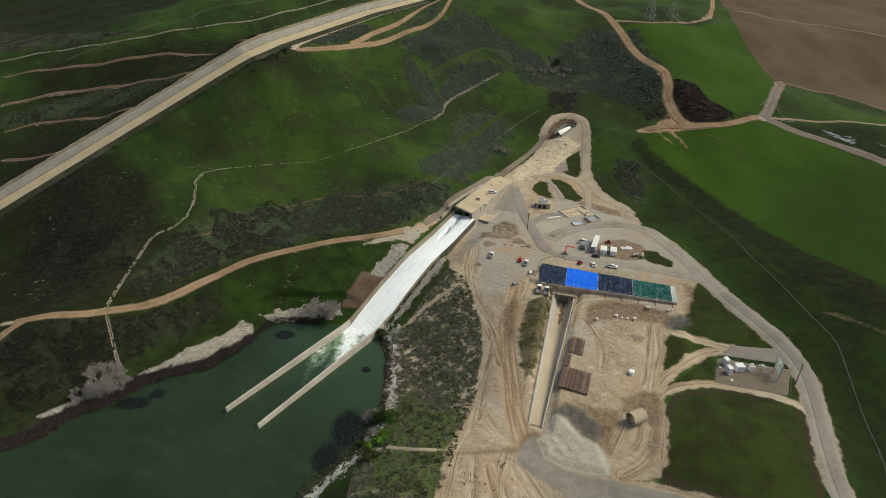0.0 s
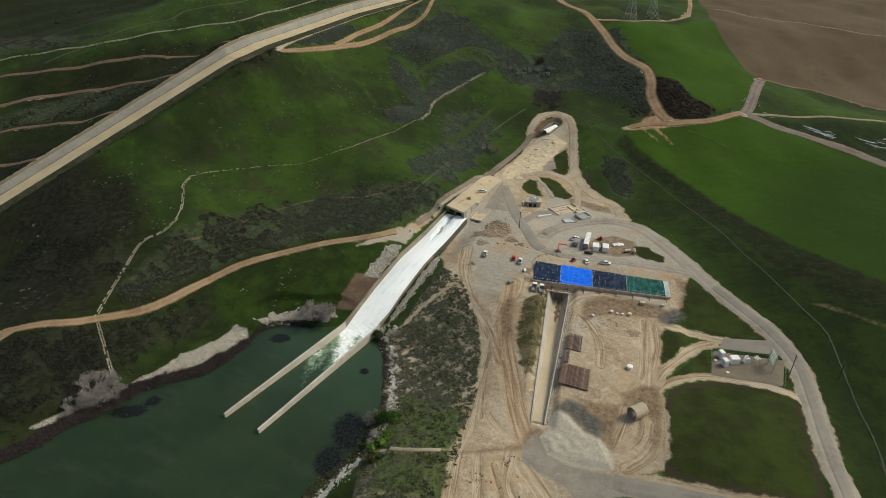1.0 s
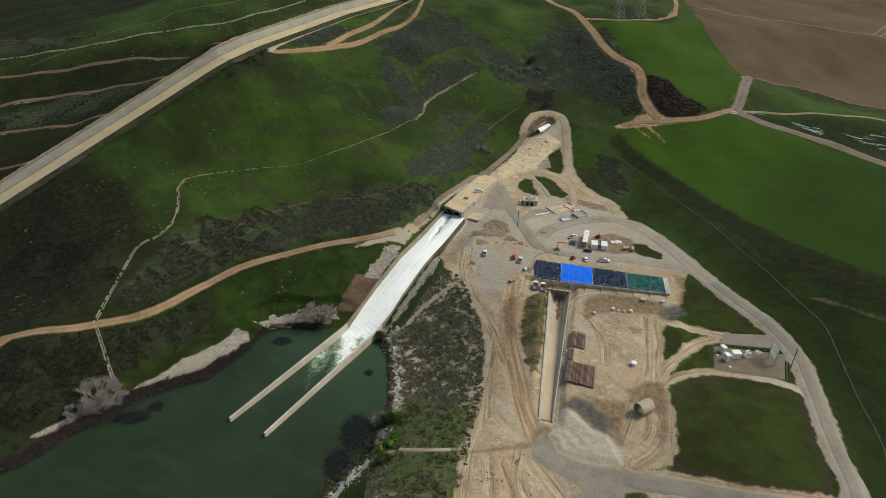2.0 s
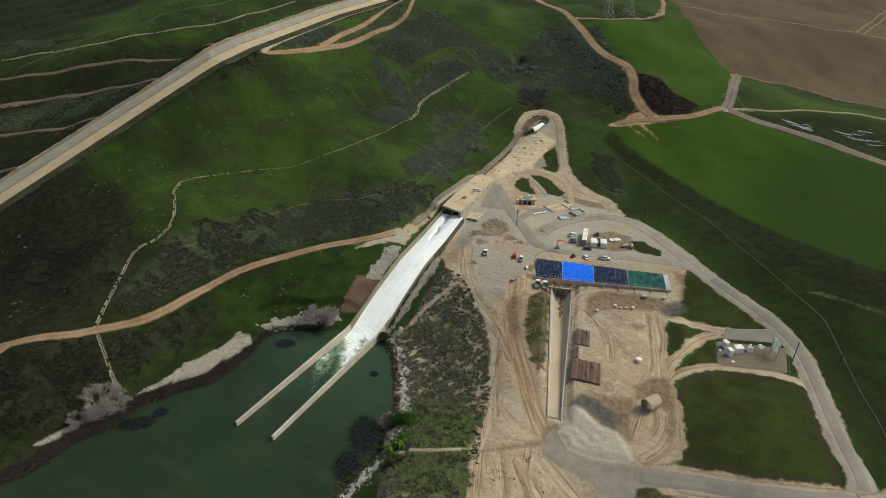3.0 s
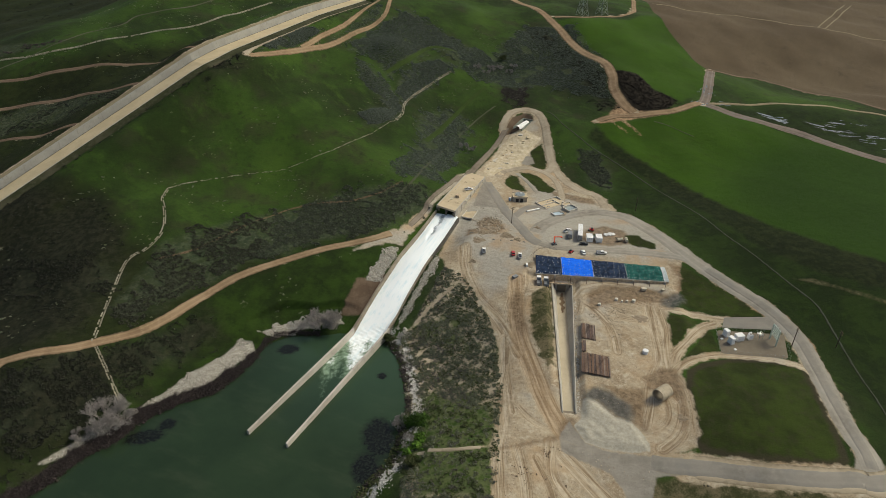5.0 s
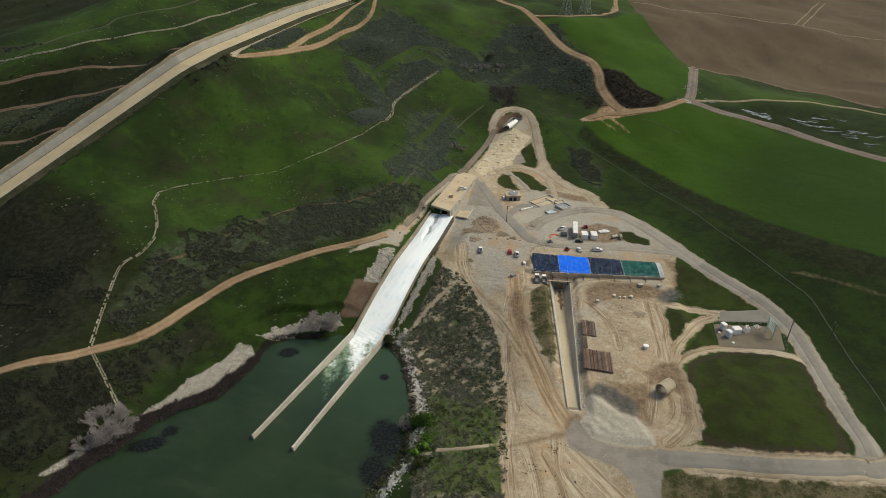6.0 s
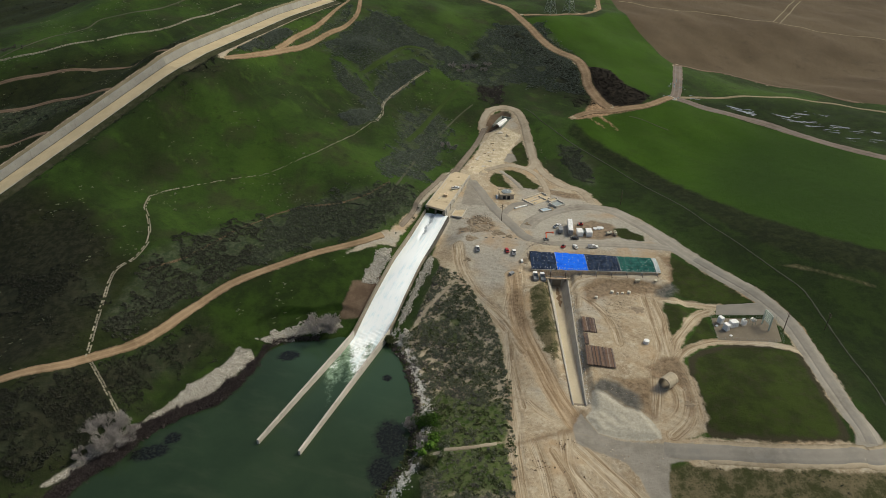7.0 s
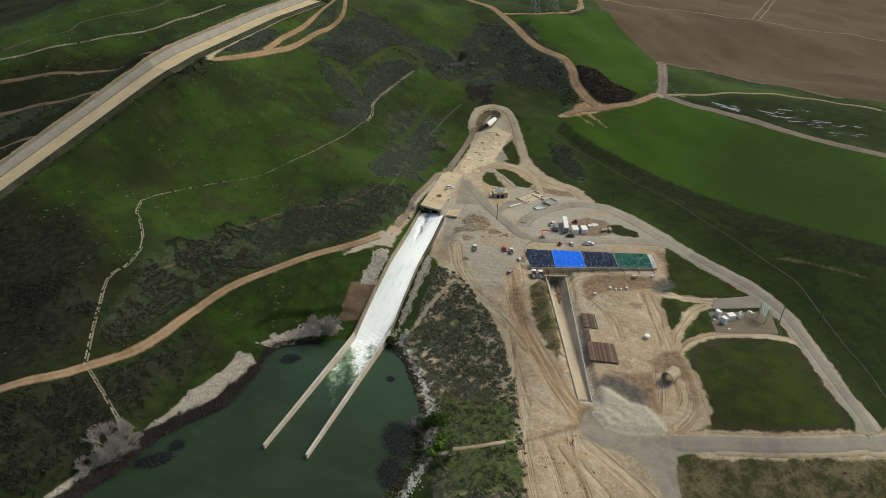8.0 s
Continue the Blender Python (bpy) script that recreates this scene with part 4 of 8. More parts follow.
def lines(lo, hi, start, end, fine=1.0):
    """Even lines from lo to hi that grow wider apart outwards."""
    def out(reach):
        d, step, res = 0.0, fine, []
        while d < reach:
            step *= 1.02 if d < 700 else 1.12
            d += step
            res.append(d)
        return np.array(res)
    return np.concatenate((lo - out(lo - start)[::-1], np.arange(lo, hi, fine), hi - (hi - lo) % fine + out(end - hi)))


gx, gy = lines(-105, -2, -2600, -2), lines(128, 345, -500, 4600, 0.7)
gx = np.concatenate((gx[:-1], np.arange(-2, 122, 0.65), 122 + np.cumsum(1.02 ** np.arange(0, 160)), 122 + np.cumsum(1.02 ** np.arange(0, 160))[-1] + np.cumsum(24 * 1.13 ** np.arange(20))))
gx = np.unique(np.round(gx, 3))
X, Y = np.meshgrid(gx, gy)
px, py = X.ravel(), Y.ravel()
pz = land(px, py)


def union(*names):
    return np.max([inside(px, py, PLAN[n]) for n in names], 0)


way_off, way_gone, way_in = worn_ways()
dirt = union("YARD", "DIRT_NORTH", "LINK_BARE", "DIRT_MID")
for isle in ("GRASS_STRIP", "ISLE_A", "ISLE_B", "ISLE_C", "ISLE_E", "ISLE_F", "ISLE_H", "HOLLOW_G"):
    dirt = np.minimum(dirt, -inside(px, py, PLAN[isle]))
dirt = np.maximum(dirt, np.where(px > 88, 1.2 * way_in - 0.4, way_in))
roads = np.full(len(px), -99.0)
for _, pts, width, look_of, _ in ROADS:
    if look_of in ("trace", "lawn", "wire"):
        continue
    off_road = width / 2 - (0.2 if 0 < pts[0][0] < 150 and pts[0][1] < 400 else 1.3) - np.abs(along(px, py, pts)[0])
    dirt = np.maximum(dirt, off_road)
    roads = np.maximum(roads, off_road)
d_sp, _, _ = along(px, py, SPILLWAY)
dirt = np.maximum(dirt, np.minimum(12 - np.abs(d_sp + 4), 12))
roads = np.maximum(roads, union("APRON_S", "APRON_T", "JUNCTION"))
# rough tips and hummocks where machines have worked
churn = smooth(1, 6, dirt) * smooth(420, 400, py) * smooth(-20, 5, px) * smooth(0.5, -2.0, roads)
pz = pz + churn * (0.09 * wobble(px, py, 4.1) + 0.07 * wobble(px, py, 1.1, 4.0) + np.random.default_rng(3).normal(0, 0.03, len(px)))
spoil = inside(px, py, PLAN["SPOIL"])
pz = pz + smooth(0.0, 3.0, spoil) * (0.7 + 0.12 * wobble(px, py, 3.1, 2.0) + 0.1 * wobble(px, py, 1.3, 5.0))
fill = inside(px, py, PLAN["FILL"])
pz = pz + smooth(0, 5, fill) * (0.6 + 0.2 * wobble(px, py, 3.3, 1.0) + 0.12 * wobble(px, py, 1.2, 2.0)) * smooth(0.5, -2.0, roads)
pz = pz - 2.4 * smooth(-1.0, 3.5, inside(px, py, PLAN["HOLLOW"]))
grid = np.stack((X, Y, pz.reshape(X.shape)), -1)
GROUND = ground_mat()
ground = tagged(new("ground", sheet("ground", grid, GROUND)), "rolling green pasture hills around a bare graded works yard", "ground", kind="structure")
shore_off = -inside(px, py, POND)
shingle = np.where((px > -48) & (py > 146) & (py < 246), 2.2 - np.abs(shore_off - 5.0), -9.0)


LAYERS = {
    "dirt": dirt, "fill": fill, "spoil": spoil,
    "lush": union("FIELD_EAST", "FIELD_NORTH"), "plough": union("PLOUGHED"), "burnt": union("BURNT"),
    "scrub": union(*[n for n in PLAN if n.startswith("SCRUB")]),
    "way_off": way_off, "way_gone": way_gone, "way_in": way_in, "wet": union("WET", "WET_B"), "sandy": union("SCRUB_B"), "mown": union("ISLE_H", "ISLE_A", "ISLE_B", "ISLE_C", "GRASS_BOX", "ISLE_G", "ISLE_E", "ISLE_F"), "shingle": shingle, "verge": union("GRASS_BOX"), "faded": union("FIELD_DIM"), "meadow": union("GRASS_DARK", "LUSH_W"), "dry": np.maximum(union("DRY_GRASS", "GRASS_STRIP"), union("FIELD_STREAK") - 3.5), "greyed": union("GREYED", "GREYED_B", "LINK_BARE"), "scarp": 0.7 - np.abs(along(px, py, curve_through(SCARP, 8.0))[0]), "tan": np.maximum(union("FORK_BARE"), union("BARE_B", "BARE_C") - 1.9), "mud": union("MUD_A", "MUD_B", "MUD_C", "MUD_D", "MUD_E", "MUD_G", "MUD_H", "MUD_I", "MUD_J", "MUD_K"), "lowland": union("FIELD_DULL2", "DULL_P"), "strip": union("FIELD_STRIP"), "dull": union("DULL_W", "DULL_V", "HEATH3"), "haul": 3.9 - np.abs(along(px, py, HAUL)[0]), "stone": union(*[n for n in PLAN if n.startswith("RIPRAP")]), "earth": union("EARTH_BANK", "HOLLOW"), "pave": union("APRON_S", "APRON_T", "JUNCTION", "GRAVEL_BANK", "GREY_HEAP"), "heath": np.where((px > -300) & (along(px, py, SPILLWAY)[0] < 5) & (along(px, py, SPILLWAY)[0] > -14), -30.0, union("HEATH", "HEATH2", "HEATH4", "BURNT_B", "SCRUB_H", "SCRUB_K", "SCRUB_G", "THICKET")), "turf": union("GREEN_LOW"),
}
for isle in ("ISLE_A", "ISLE_B", "ISLE_C"):
    LAYERS["fill"] = np.minimum(LAYERS["fill"], -inside(px, py, PLAN[isle]))
for name, values in LAYERS.items():
    ground.data.attributes.new(name, "FLOAT", "POINT").data.foreach_set("value", values.astype(np.float32))

# ---- roads and tracks ----
ROAD_MATS = {
    "tan": earth_mat("tan_track", (0.35, 0.255, 0.165), (0.255, 0.175, 0.107), (0.16, 0.107, 0.066), green=0.6, weeds=(0.075, 0.056, 0.032), lanes=0.7),
    "pale": earth_mat("pale_track", (0.45, 0.39, 0.3), (0.36, 0.305, 0.23), (0.24, 0.195, 0.14), green=0.5, weeds=(0.26, 0.21, 0.15), lanes=0.35),
    "gravel": earth_mat("gravel_road", (0.38, 0.35, 0.3), (0.3, 0.277, 0.237), (0.22, 0.2, 0.168), grey=(0.3, 0.287, 0.26), green=0.3, weeds=(0.26, 0.23, 0.175), ragged=0.35, lanes=0.6),
    "asphalt": earth_mat("worn_asphalt", (0.295, 0.272, 0.236), (0.245, 0.228, 0.199), (0.19, 0.176, 0.153), grey=(0.232, 0.222, 0.204), green=0.3, weeds=(0.32, 0.27, 0.2), ragged=0.15, lanes=0.25),
    "mud": earth_mat("muddy_asphalt", (0.24, 0.2, 0.17), (0.17, 0.135, 0.115), (0.12, 0.095, 0.08), grey=(0.2, 0.19, 0.185), green=0.1, weeds=(0.24, 0.21, 0.16)),
    "brown": earth_mat("damp_track", (0.2, 0.145, 0.105), (0.145, 0.1, 0.07), (0.095, 0.065, 0.046), green=0.6),
    "path": earth_mat("foot_path", (0.33, 0.28, 0.19), (0.25, 0.21, 0.135), (0.16, 0.13, 0.08)),
    "shoulder": earth_mat("sandy_shoulder", (0.47, 0.4, 0.3), (0.38, 0.315, 0.225), (0.28, 0.225, 0.155), green=0.4, weeds=(0.15, 0.125, 0.08), ragged=0.5),
    "lawn": earth_mat("mown_green", (0.042, 0.07, 0.014), (0.032, 0.055, 0.011), (0.024, 0.04, 0.009)),
    "wire": earth_mat("trodden_line", (0.075, 0.08, 0.066), (0.048, 0.054, 0.04), (0.03, 0.036, 0.023)),
    "taupe": earth_mat("damp_gravel", (0.27, 0.228, 0.185), (0.21, 0.175, 0.14), (0.15, 0.122, 0.096), green=0.4, weeds=(0.12, 0.1, 0.07), lanes=0.5),
    "trace": earth_mat("mown_trace", (0.1, 0.1, 0.07), (0.075, 0.08, 0.05), (0.05, 0.055, 0.03)),
}
for k, (name, pts, width, look_of, label) in enumerate(ROADS):
    faint = look_of in ("trace", "lawn", "wire")
    ribbon(name, pts, width, ROAD_MATS[look_of], 0.16 if faint else 0.02 if look_of == "shoulder" else 0.07 + 0.025 * (k % 5) + (0.1 if look_of == "asphalt" else 0.0), label, ragged=0.3, crown=0.0 if faint else 0.06)


# ---- pond ----
def water_colour(s):
    murk = s.noise(0.02, 5.0, 0.6)
    swirl = s.noise(0.12, 6.0, 0.62, stretch=(60, 1.0, 0.3, 1.0))
    c = s.mix(s.span(murk, 0.35, 0.65), (0.0155, 0.029, 0.014), (0.024, 0.043, 0.02))
    c = s.mix(s.span(swirl, 0.48, 0.72, 0.0, 0.45), c, (0.04, 0.056, 0.03))
    return s.mix(s.math("MULTIPLY", s.attr("milky"), 0.8), c, (0.036, 0.07, 0.04))


def ripples(s):
    return s.math("ADD", s.noise(1.3, 4.0, 0.6), s.noise(0.25, 3.0))


def milky_at(x, y):
    """Share of fine bubbles in the water round the chute's foot."""
    return np.maximum(smooth(70, 8, np.hypot(x + 33, y - 240)), 0.9 * smooth(34, 6, np.hypot(x + 58, y - 248)))


def pond_mat():
    s = Shade("pond_water", 0.1, spec=0.3)
    c = s.mix(s.edge(s.attr("weed"), 2.6, 0.7, 0.35), water_colour(s), s.mix(s.span(s.noise(0.9, 5.0, 0.7), 0.4, 0.65), (0.005, 0.007, 0.006), (0.016, 0.02, 0.014)))
    return s.done(c, ripples(s), 0.12, 0.1)


WATER = pond_mat()
pond_x, pond_y = np.meshgrid(np.arange(-330, 0.1, 2.0), np.arange(-60, 270.1, 2.0))
pond = sheet("pond", np.stack((pond_x, pond_y, np.zeros_like(pond_x)), -1), WATER)
wx, wy = pond_x.ravel(), pond_y.ravel()
# beds of drowned weed just under the surface
WEED_BEDS = ((-75, 247.6, 5.2, 3.6), (-36, 186, 6.5, 10.5), (-42, 170, 5.5, 8.5), (-121, 205, 3.6, 3.2), (-129, 199, 8.0, 3.8), (-32, 222.5, 2.4, 2.2))
weed = np.max([2.5 * (1 - np.hypot((wx - x) / rx, (wy - y) / ry)) for x, y, rx, ry in WEED_BEDS], 0)
milky = milky_at(wx, wy)
for key, value in (("weed", weed), ("milky", milky)):
    pond.attributes.new(key, "FLOAT", "POINT").data.foreach_set("value", value.astype(np.float32))
tagged(new("pond", pond), "still green murky pond below the outlet", "water", kind="structure")


def between(f, u):
    """A place in the chute: share of the way from foot to portal, and across from left (0) to right (1)."""
    f = np.asarray(f, float)
    def side(line):
        p = np.array(line)
        lo = p[1] + (p[1] - p[0]) * (f[..., None] / 0.72)
        hi = p[1] + (p[2] - p[1]) * f[..., None]
        return np.where(f[..., None] < 0, lo, hi)
    return side(CHUTE_L) * (1 - u[..., None]) + side(CHUTE_R) * u[..., None]


def foam_mat():
    s = Shade("white_water", 0.5, spec=0.4)
    way = s.attr("rapid")
    streak = s.noise(0.55, 6.0, 0.68, stretch=(-32, 1.0, 0.07, 1.0))
    thread = s.noise(2.2, 4.0, 0.65, stretch=(-32, 1.0, 0.05, 1.0))
    white = s.mix(s.span(streak, 0.47, 0.7, 0.0, 0.85), (0.93, 0.98, 1.0), (0.72, 0.86, 0.92))
    white = s.mix(s.span(thread, 0.54, 0.78, 0.0, 0.18), white, (0.64, 0.78, 0.81))
    pool = water_colour(s)
    pool = s.mix(s.attr("upper"), pool, (0.1, 0.115, 0.125))
    milk = s.mix(s.span(s.noise(0.3, 5.0, 0.65), 0.35, 0.65), (0.075, 0.12, 0.07), (0.26, 0.37, 0.26))
    milk = s.mix(s.attr("upper"), milk, (0.36, 0.41, 0.44))
    swirl = s.math("ADD", s.math("MULTIPLY", s.noise(0.28, 8.0, 0.74, stretch=(-32, 1.0, 0.6, 1.0)), 0.62), s.math("MULTIPLY", s.noise(0.9, 9.0, 0.82), 0.38))
    c = s.mix(s.span(s.math("ADD", swirl, s.math("MULTIPLY", way, 0.9)), 0.55, 0.8), pool, milk)
    cover = s.span(s.math("ADD", swirl, s.math("MULTIPLY", way, 0.9)), 0.76, 0.93)
    c = s.mix(cover, c, white)
    return s.done(c, s.math("ADD", ripples(s), s.math("MULTIPLY", s.math("ADD", streak, swirl), s.span(way, 0.0, 0.3, 0.0, 0.9))), 0.12, 0.1, s.span(cover, 0, 1, 0.1, 0.7))


ff, uu = np.meshgrid(np.linspace(-0.66, 1.015, 420), np.linspace(0.01, 0.99, 48), indexing="ij")
flow = between(ff, uu)
fx, fy = flow[..., 0], flow[..., 1]
rough = smooth(-0.4, -0.1, ff) * smooth(0.08, -0.04, ff)
dry = smooth(0.68, 0.8, ff) * np.exp(-((uu - 0.4 + 0.1 * (ff - 0.8) + 0.03 * np.sin(ff * 60)) / (0.04 + 0.85 * np.clip(ff - 0.72, 0, 0.4))) ** 2)
fz = chute_water(ff) + rough * (0.22 * wobble(fx, fy, 2.3) + 0.13 * wobble(fx, fy, 0.9, 3.0)) + 0.02 * smooth(0.05, 0.2, ff) * wobble(uu * 16, ff * 9, 1.0) - 1.0 * dry + smooth(0.05, 0.3, ff) * (0.9 * np.sin(uu * 3.1) + 0.5 * uu - 0.45)
fz = np.where(ff < 0.0, np.maximum(fz, 0.03 + 0.12 * smooth(-0.62, -0.3, ff)), fz)
rapids = sheet("outflow", np.stack((fx, fy, fz), -1), foam_mat())
rapid = -0.22 + 0.64 * smooth(-0.6, -0.06, ff) + 0.5 * smooth(-0.07, 0.08, ff) - 0.62 * dry
rapid = rapid + (0.14 * (uu - 0.5) + 0.1 * np.sin(uu * 9 + ff * 25)) * smooth(0.05, -0.1, ff)
rapids.attributes.new("milky", "FLOAT", "POINT").data.foreach_set("value", milky_at(fx, fy).ravel().astype(np.float32))
rapids.attributes.new("upper", "FLOAT", "POINT").data.foreach_set("value", smooth(0.2, 0.4, ff).ravel().astype(np.float32))
rapids.attributes.new("rapid", "FLOAT", "POINT").data.foreach_set("value", rapid.ravel().astype(np.float32))
tagged(new("outflow", rapids), "white foaming water racing down the concrete chute into the pond", "water", kind="structure")


# ---- parts and things ----
def part(name, bm, material, parent, label=""):
    """One mesh object under a thing or under a part."""
    if isinstance(bm, bpy.types.Mesh):
        me = bm
    else:
        me = bpy.data.meshes.new(name)
        bm.to_mesh(me)
        bm.free()
    if not me.materials:
        me.materials.append(material)
    ob = new(name, me)
    ob.parent = parent
    return tagged(ob, label) if label else ob


def thing(name, label, category, m=None, group="", kind=""):
    ob = new(name)
    ob.matrix_world = m or Matrix()
    ob.empty_display_size = 0.2
    return tagged(ob, label, category, group, kind)


def at(x, y, turn=0.0, up=0.0):
    """On the ground at a place, turned about the upright by degrees."""
    return pose(x, y, level(x, y) + up, 0, 0, turn)


def box(x, y, z, sx, sy, sz, bevel=0.0, bm=None, turn=None, taper=1.0):
    """A block by its centre and size, with broken edges; taper narrows its top."""
    own = bm is None
    bm = bm or bmesh.new()
    m = Matrix.Translation((x, y, z)) @ (turn or Matrix()) @ Matrix.Diagonal((sx, sy, sz, 1))
    made = bmesh.ops.create_cube(bm, size=1.0, matrix=m)["verts"]
    if taper != 1.0:
        for v in sorted(made, key=lambda q: q.co.z)[4:]:
            v.co.x, v.co.y = x + (v.co.x - x) * taper, y + (v.co.y - y) * taper
    if bevel and own:
        bmesh.ops.bevel(bm, geom=bm.edges[:], offset=bevel, segments=1, affect="EDGES")
    return bm


def tube(a, b, r0, r1=None, n=8, bm=None, caps=True):
    """A round bar from a to b."""
    bm = bm or bmesh.new()
    a, b = Vector(a), Vector(b)
    turn = (b - a).to_track_quat("Z", "Y").to_matrix().to_4x4()
    m = Matrix.Translation((a + b) / 2) @ turn
    bmesh.ops.create_cone(bm, cap_ends=caps, segments=n, radius1=r0, radius2=r0 if r1 is None else r1, depth=(b - a).length, matrix=m)
    return bm


def wall_strip(points, tops, bottoms, thick, out):
    """A wall along points in plan; thick to the side out (1 left, -1 right)."""
    p = np.array(points, float)
    t = np.gradient(p, axis=0)
    t /= np.linalg.norm(t, axis=1)[:, None]
    n = np.stack((-t[:, 1], t[:, 0]), 1) * out * thick
    bm = bmesh.new()
    rows = []
    for q, w, hi, lo in zip(p, n, tops, bottoms):
        rows.append([bm.verts.new(v) for v in ((*q, lo), (*q, hi), (*(q + w), hi), (*(q + w), lo))])
    for a, b in zip(rows, rows[1:]):
        for k in range(4):
            bm.faces.new((a[k], a[(k + 1) % 4], b[(k + 1) % 4], b[k]))
    bm.faces.new(rows[0])
    bm.faces.new(rows[-1][::-1])
    bmesh.ops.recalc_face_normals(bm, faces=bm.faces[:])
    return bm


CONCRETE = concrete_mat("tan_concrete", (0.3, 0.26, 0.2), (0.22, 0.185, 0.14))
PALE_CONCRETE = concrete_mat("pale_concrete", (0.6, 0.56, 0.49), (0.47, 0.43, 0.37))
GREY_CONCRETE = concrete_mat("grey_concrete", (0.5, 0.47, 0.41), (0.4, 0.375, 0.33))
FLOOR_CONCRETE = concrete_mat("silty_concrete", (0.53, 0.46, 0.34), (0.45, 0.385, 0.28), (0.34, 0.28, 0.2))
LINING = concrete_mat("stained_shaded_concrete", (0.3, 0.255, 0.19), (0.2, 0.17, 0.13))
# darker concrete for the right wall's upper bays
DARK_WALL = concrete_mat("dark_concrete", (0.13, 0.12, 0.105), (0.085, 0.08, 0.07))
# near-black colour that stands for the shade inside openings
DARK = plain("shadowed_inside", (0.03, 0.028, 0.025), 0.9)

# chute with its two walls, cast in bays
chute = thing("spillway_chute", "tan concrete outlet chute with high side walls running into the pond", "spillway", kind="structure")
for line, out in ((CHUTE_L, 1), (CHUTE_R, -1)):
    u = np.array(0.0 if out == 1 else 1.0)
    cuts = [-0.72 + k * 0.0735 for k in range(11)] + [0.02 + 0.07 * k for k in range(1, 15)]
    for lo, hi in zip(cuts, cuts[1:]):
        f = np.linspace(lo + 0.0004, hi - 0.0004, 4)
        p = between(f, np.full(4, float(u)))
        part("wall_bay", wall_strip(p, chute_top(f) if out == 1 else chute_right(f), chute_water(f) - 3.2 - 3.0 * smooth(0.5, 0.7, f), 0.9, out), PALE_CONCRETE if hi < 0.08 else DARK_WALL if out == -1 and lo > 0.55 else CONCRETE, chute)
ff, uu = np.meshgrid(np.linspace(-0.02, 1.01, 40), np.linspace(0, 1, 5), indexing="ij")
p = between(ff, uu)
part("chute_floor", sheet("chute_floor", np.concatenate((p, (chute_water(ff) - 1.4)[..., None]), -1), CONCRETE), CONCRETE, chute)

# portal and deck over the outlet tunnel
portal = thing("outlet_portal", "sandy concrete tunnel portal with a flat deck", "portal", kind="structure")
PL, PR = Vector((10.6, 341.0, 0)), Vector((19.8, 332.1, 0))
RUN = Vector((29.0, 50.4, 0))
ACROSS = (PR - PL).normalized()


def prism(corners, lo, hi, bm=None):
    """An upright block over a plan of corners; heights are single or one a corner."""
    bm = bm or bmesh.new()
    n = len(corners)
    lo = lo if isinstance(lo, (list, tuple)) else [lo] * n
    hi = hi if isinstance(hi, (list, tuple)) else [hi] * n
    a = [bm.verts.new((c[0], c[1], z)) for c, z in zip(corners, lo)]
    b = [bm.verts.new((c[0], c[1], z)) for c, z in zip(corners, hi)]
    for k in range(n):
        bm.faces.new((a[k], a[(k + 1) % n], b[(k + 1) % n], b[k]))
    bm.faces.new(a[::-1])
    bm.faces.new(b)
    bmesh.ops.recalc_face_normals(bm, faces=bm.faces[:])
    return bm


SAND = earth_mat("sandy_deck", (0.66, 0.55, 0.39), (0.56, 0.46, 0.315), (0.42, 0.34, 0.23), weeds=(0.45, 0.37, 0.25))
far_l, far_r = PL + RUN, PR + RUN
side = ACROSS * 0.6
part("deck", prism([PL, PR, far_r, far_l], [25.3, 25.3, 23.6, 23.6], [26.3, 26.3, 25.4, 25.4]), SAND, portal, "deck covered with pale sand")
part("side_wall", prism([PR + side * 0.02, PR + side, far_r + side, far_r + side * 0.02], 15, [26.38, 26.38, 25.48, 25.48]), GREY_CONCRETE, portal, "pale concrete side wall")
part("side_wall", prism([PL - side * 0.02, PL - side, far_l - side, far_l - side * 0.02], 15, [26.38, 26.38, 25.48, 25.48]), GREY_CONCRETE, portal)
back = RUN.normalized()
for lo, hi in ((-0.03, 0.12), (0.47, 0.53), (0.88, 1.03)):
    a, b = PL.lerp(PR, lo), PL.lerp(PR, hi)
    part("portal_pier", prism([a, b, b + back * 6, a + back * 6], 15, 24.7), CONCRETE, portal)
# block behind the piers, painted near black as the tunnel's shade
part("portal_back", prism([PL + back * 7, PR + back * 7, PR + back * 8, PL + back * 8], 15, 24.6), DARK, portal)
part("parapet", prism([PL, PR, PR + back * 0.6, PL + back * 0.6], 26.2, 26.5), SAND, portal)
for k in range(7):
    q = PR + RUN * (k / 7.0 + 0.04) + side
    part("buttress", prism([q, q + side * 0.5, q + side * 0.5 + back * 0.8, q + back * 0.8], 16, 26.0 - 0.13 * k), GREY_CONCRETE, portal)

# shored wall with tarpaulins over the slope behind it
wall_a, wall_b = Vector((*TARP_WALL[0], 0)), Vector((*TARP_WALL[1], 0))
wall_run = (wall_b - wall_a).normalized()
wall_out = Vector((wall_run.y, -wall_run.x, 0))
LEN = (wall_b - wall_a).length
TIMBER = plain("timber_lagging", (0.55, 0.43, 0.3), 0.85, vary=0.35, scale=0.8)
STEEL = plain("weathered_steel", (0.12, 0.085, 0.07), 0.6, 0.5, 0.3)
shoring = thing("retaining_wall", "timber-lagged shoring wall with steel posts below the tarpaulins", "retaining wall", kind="structure")


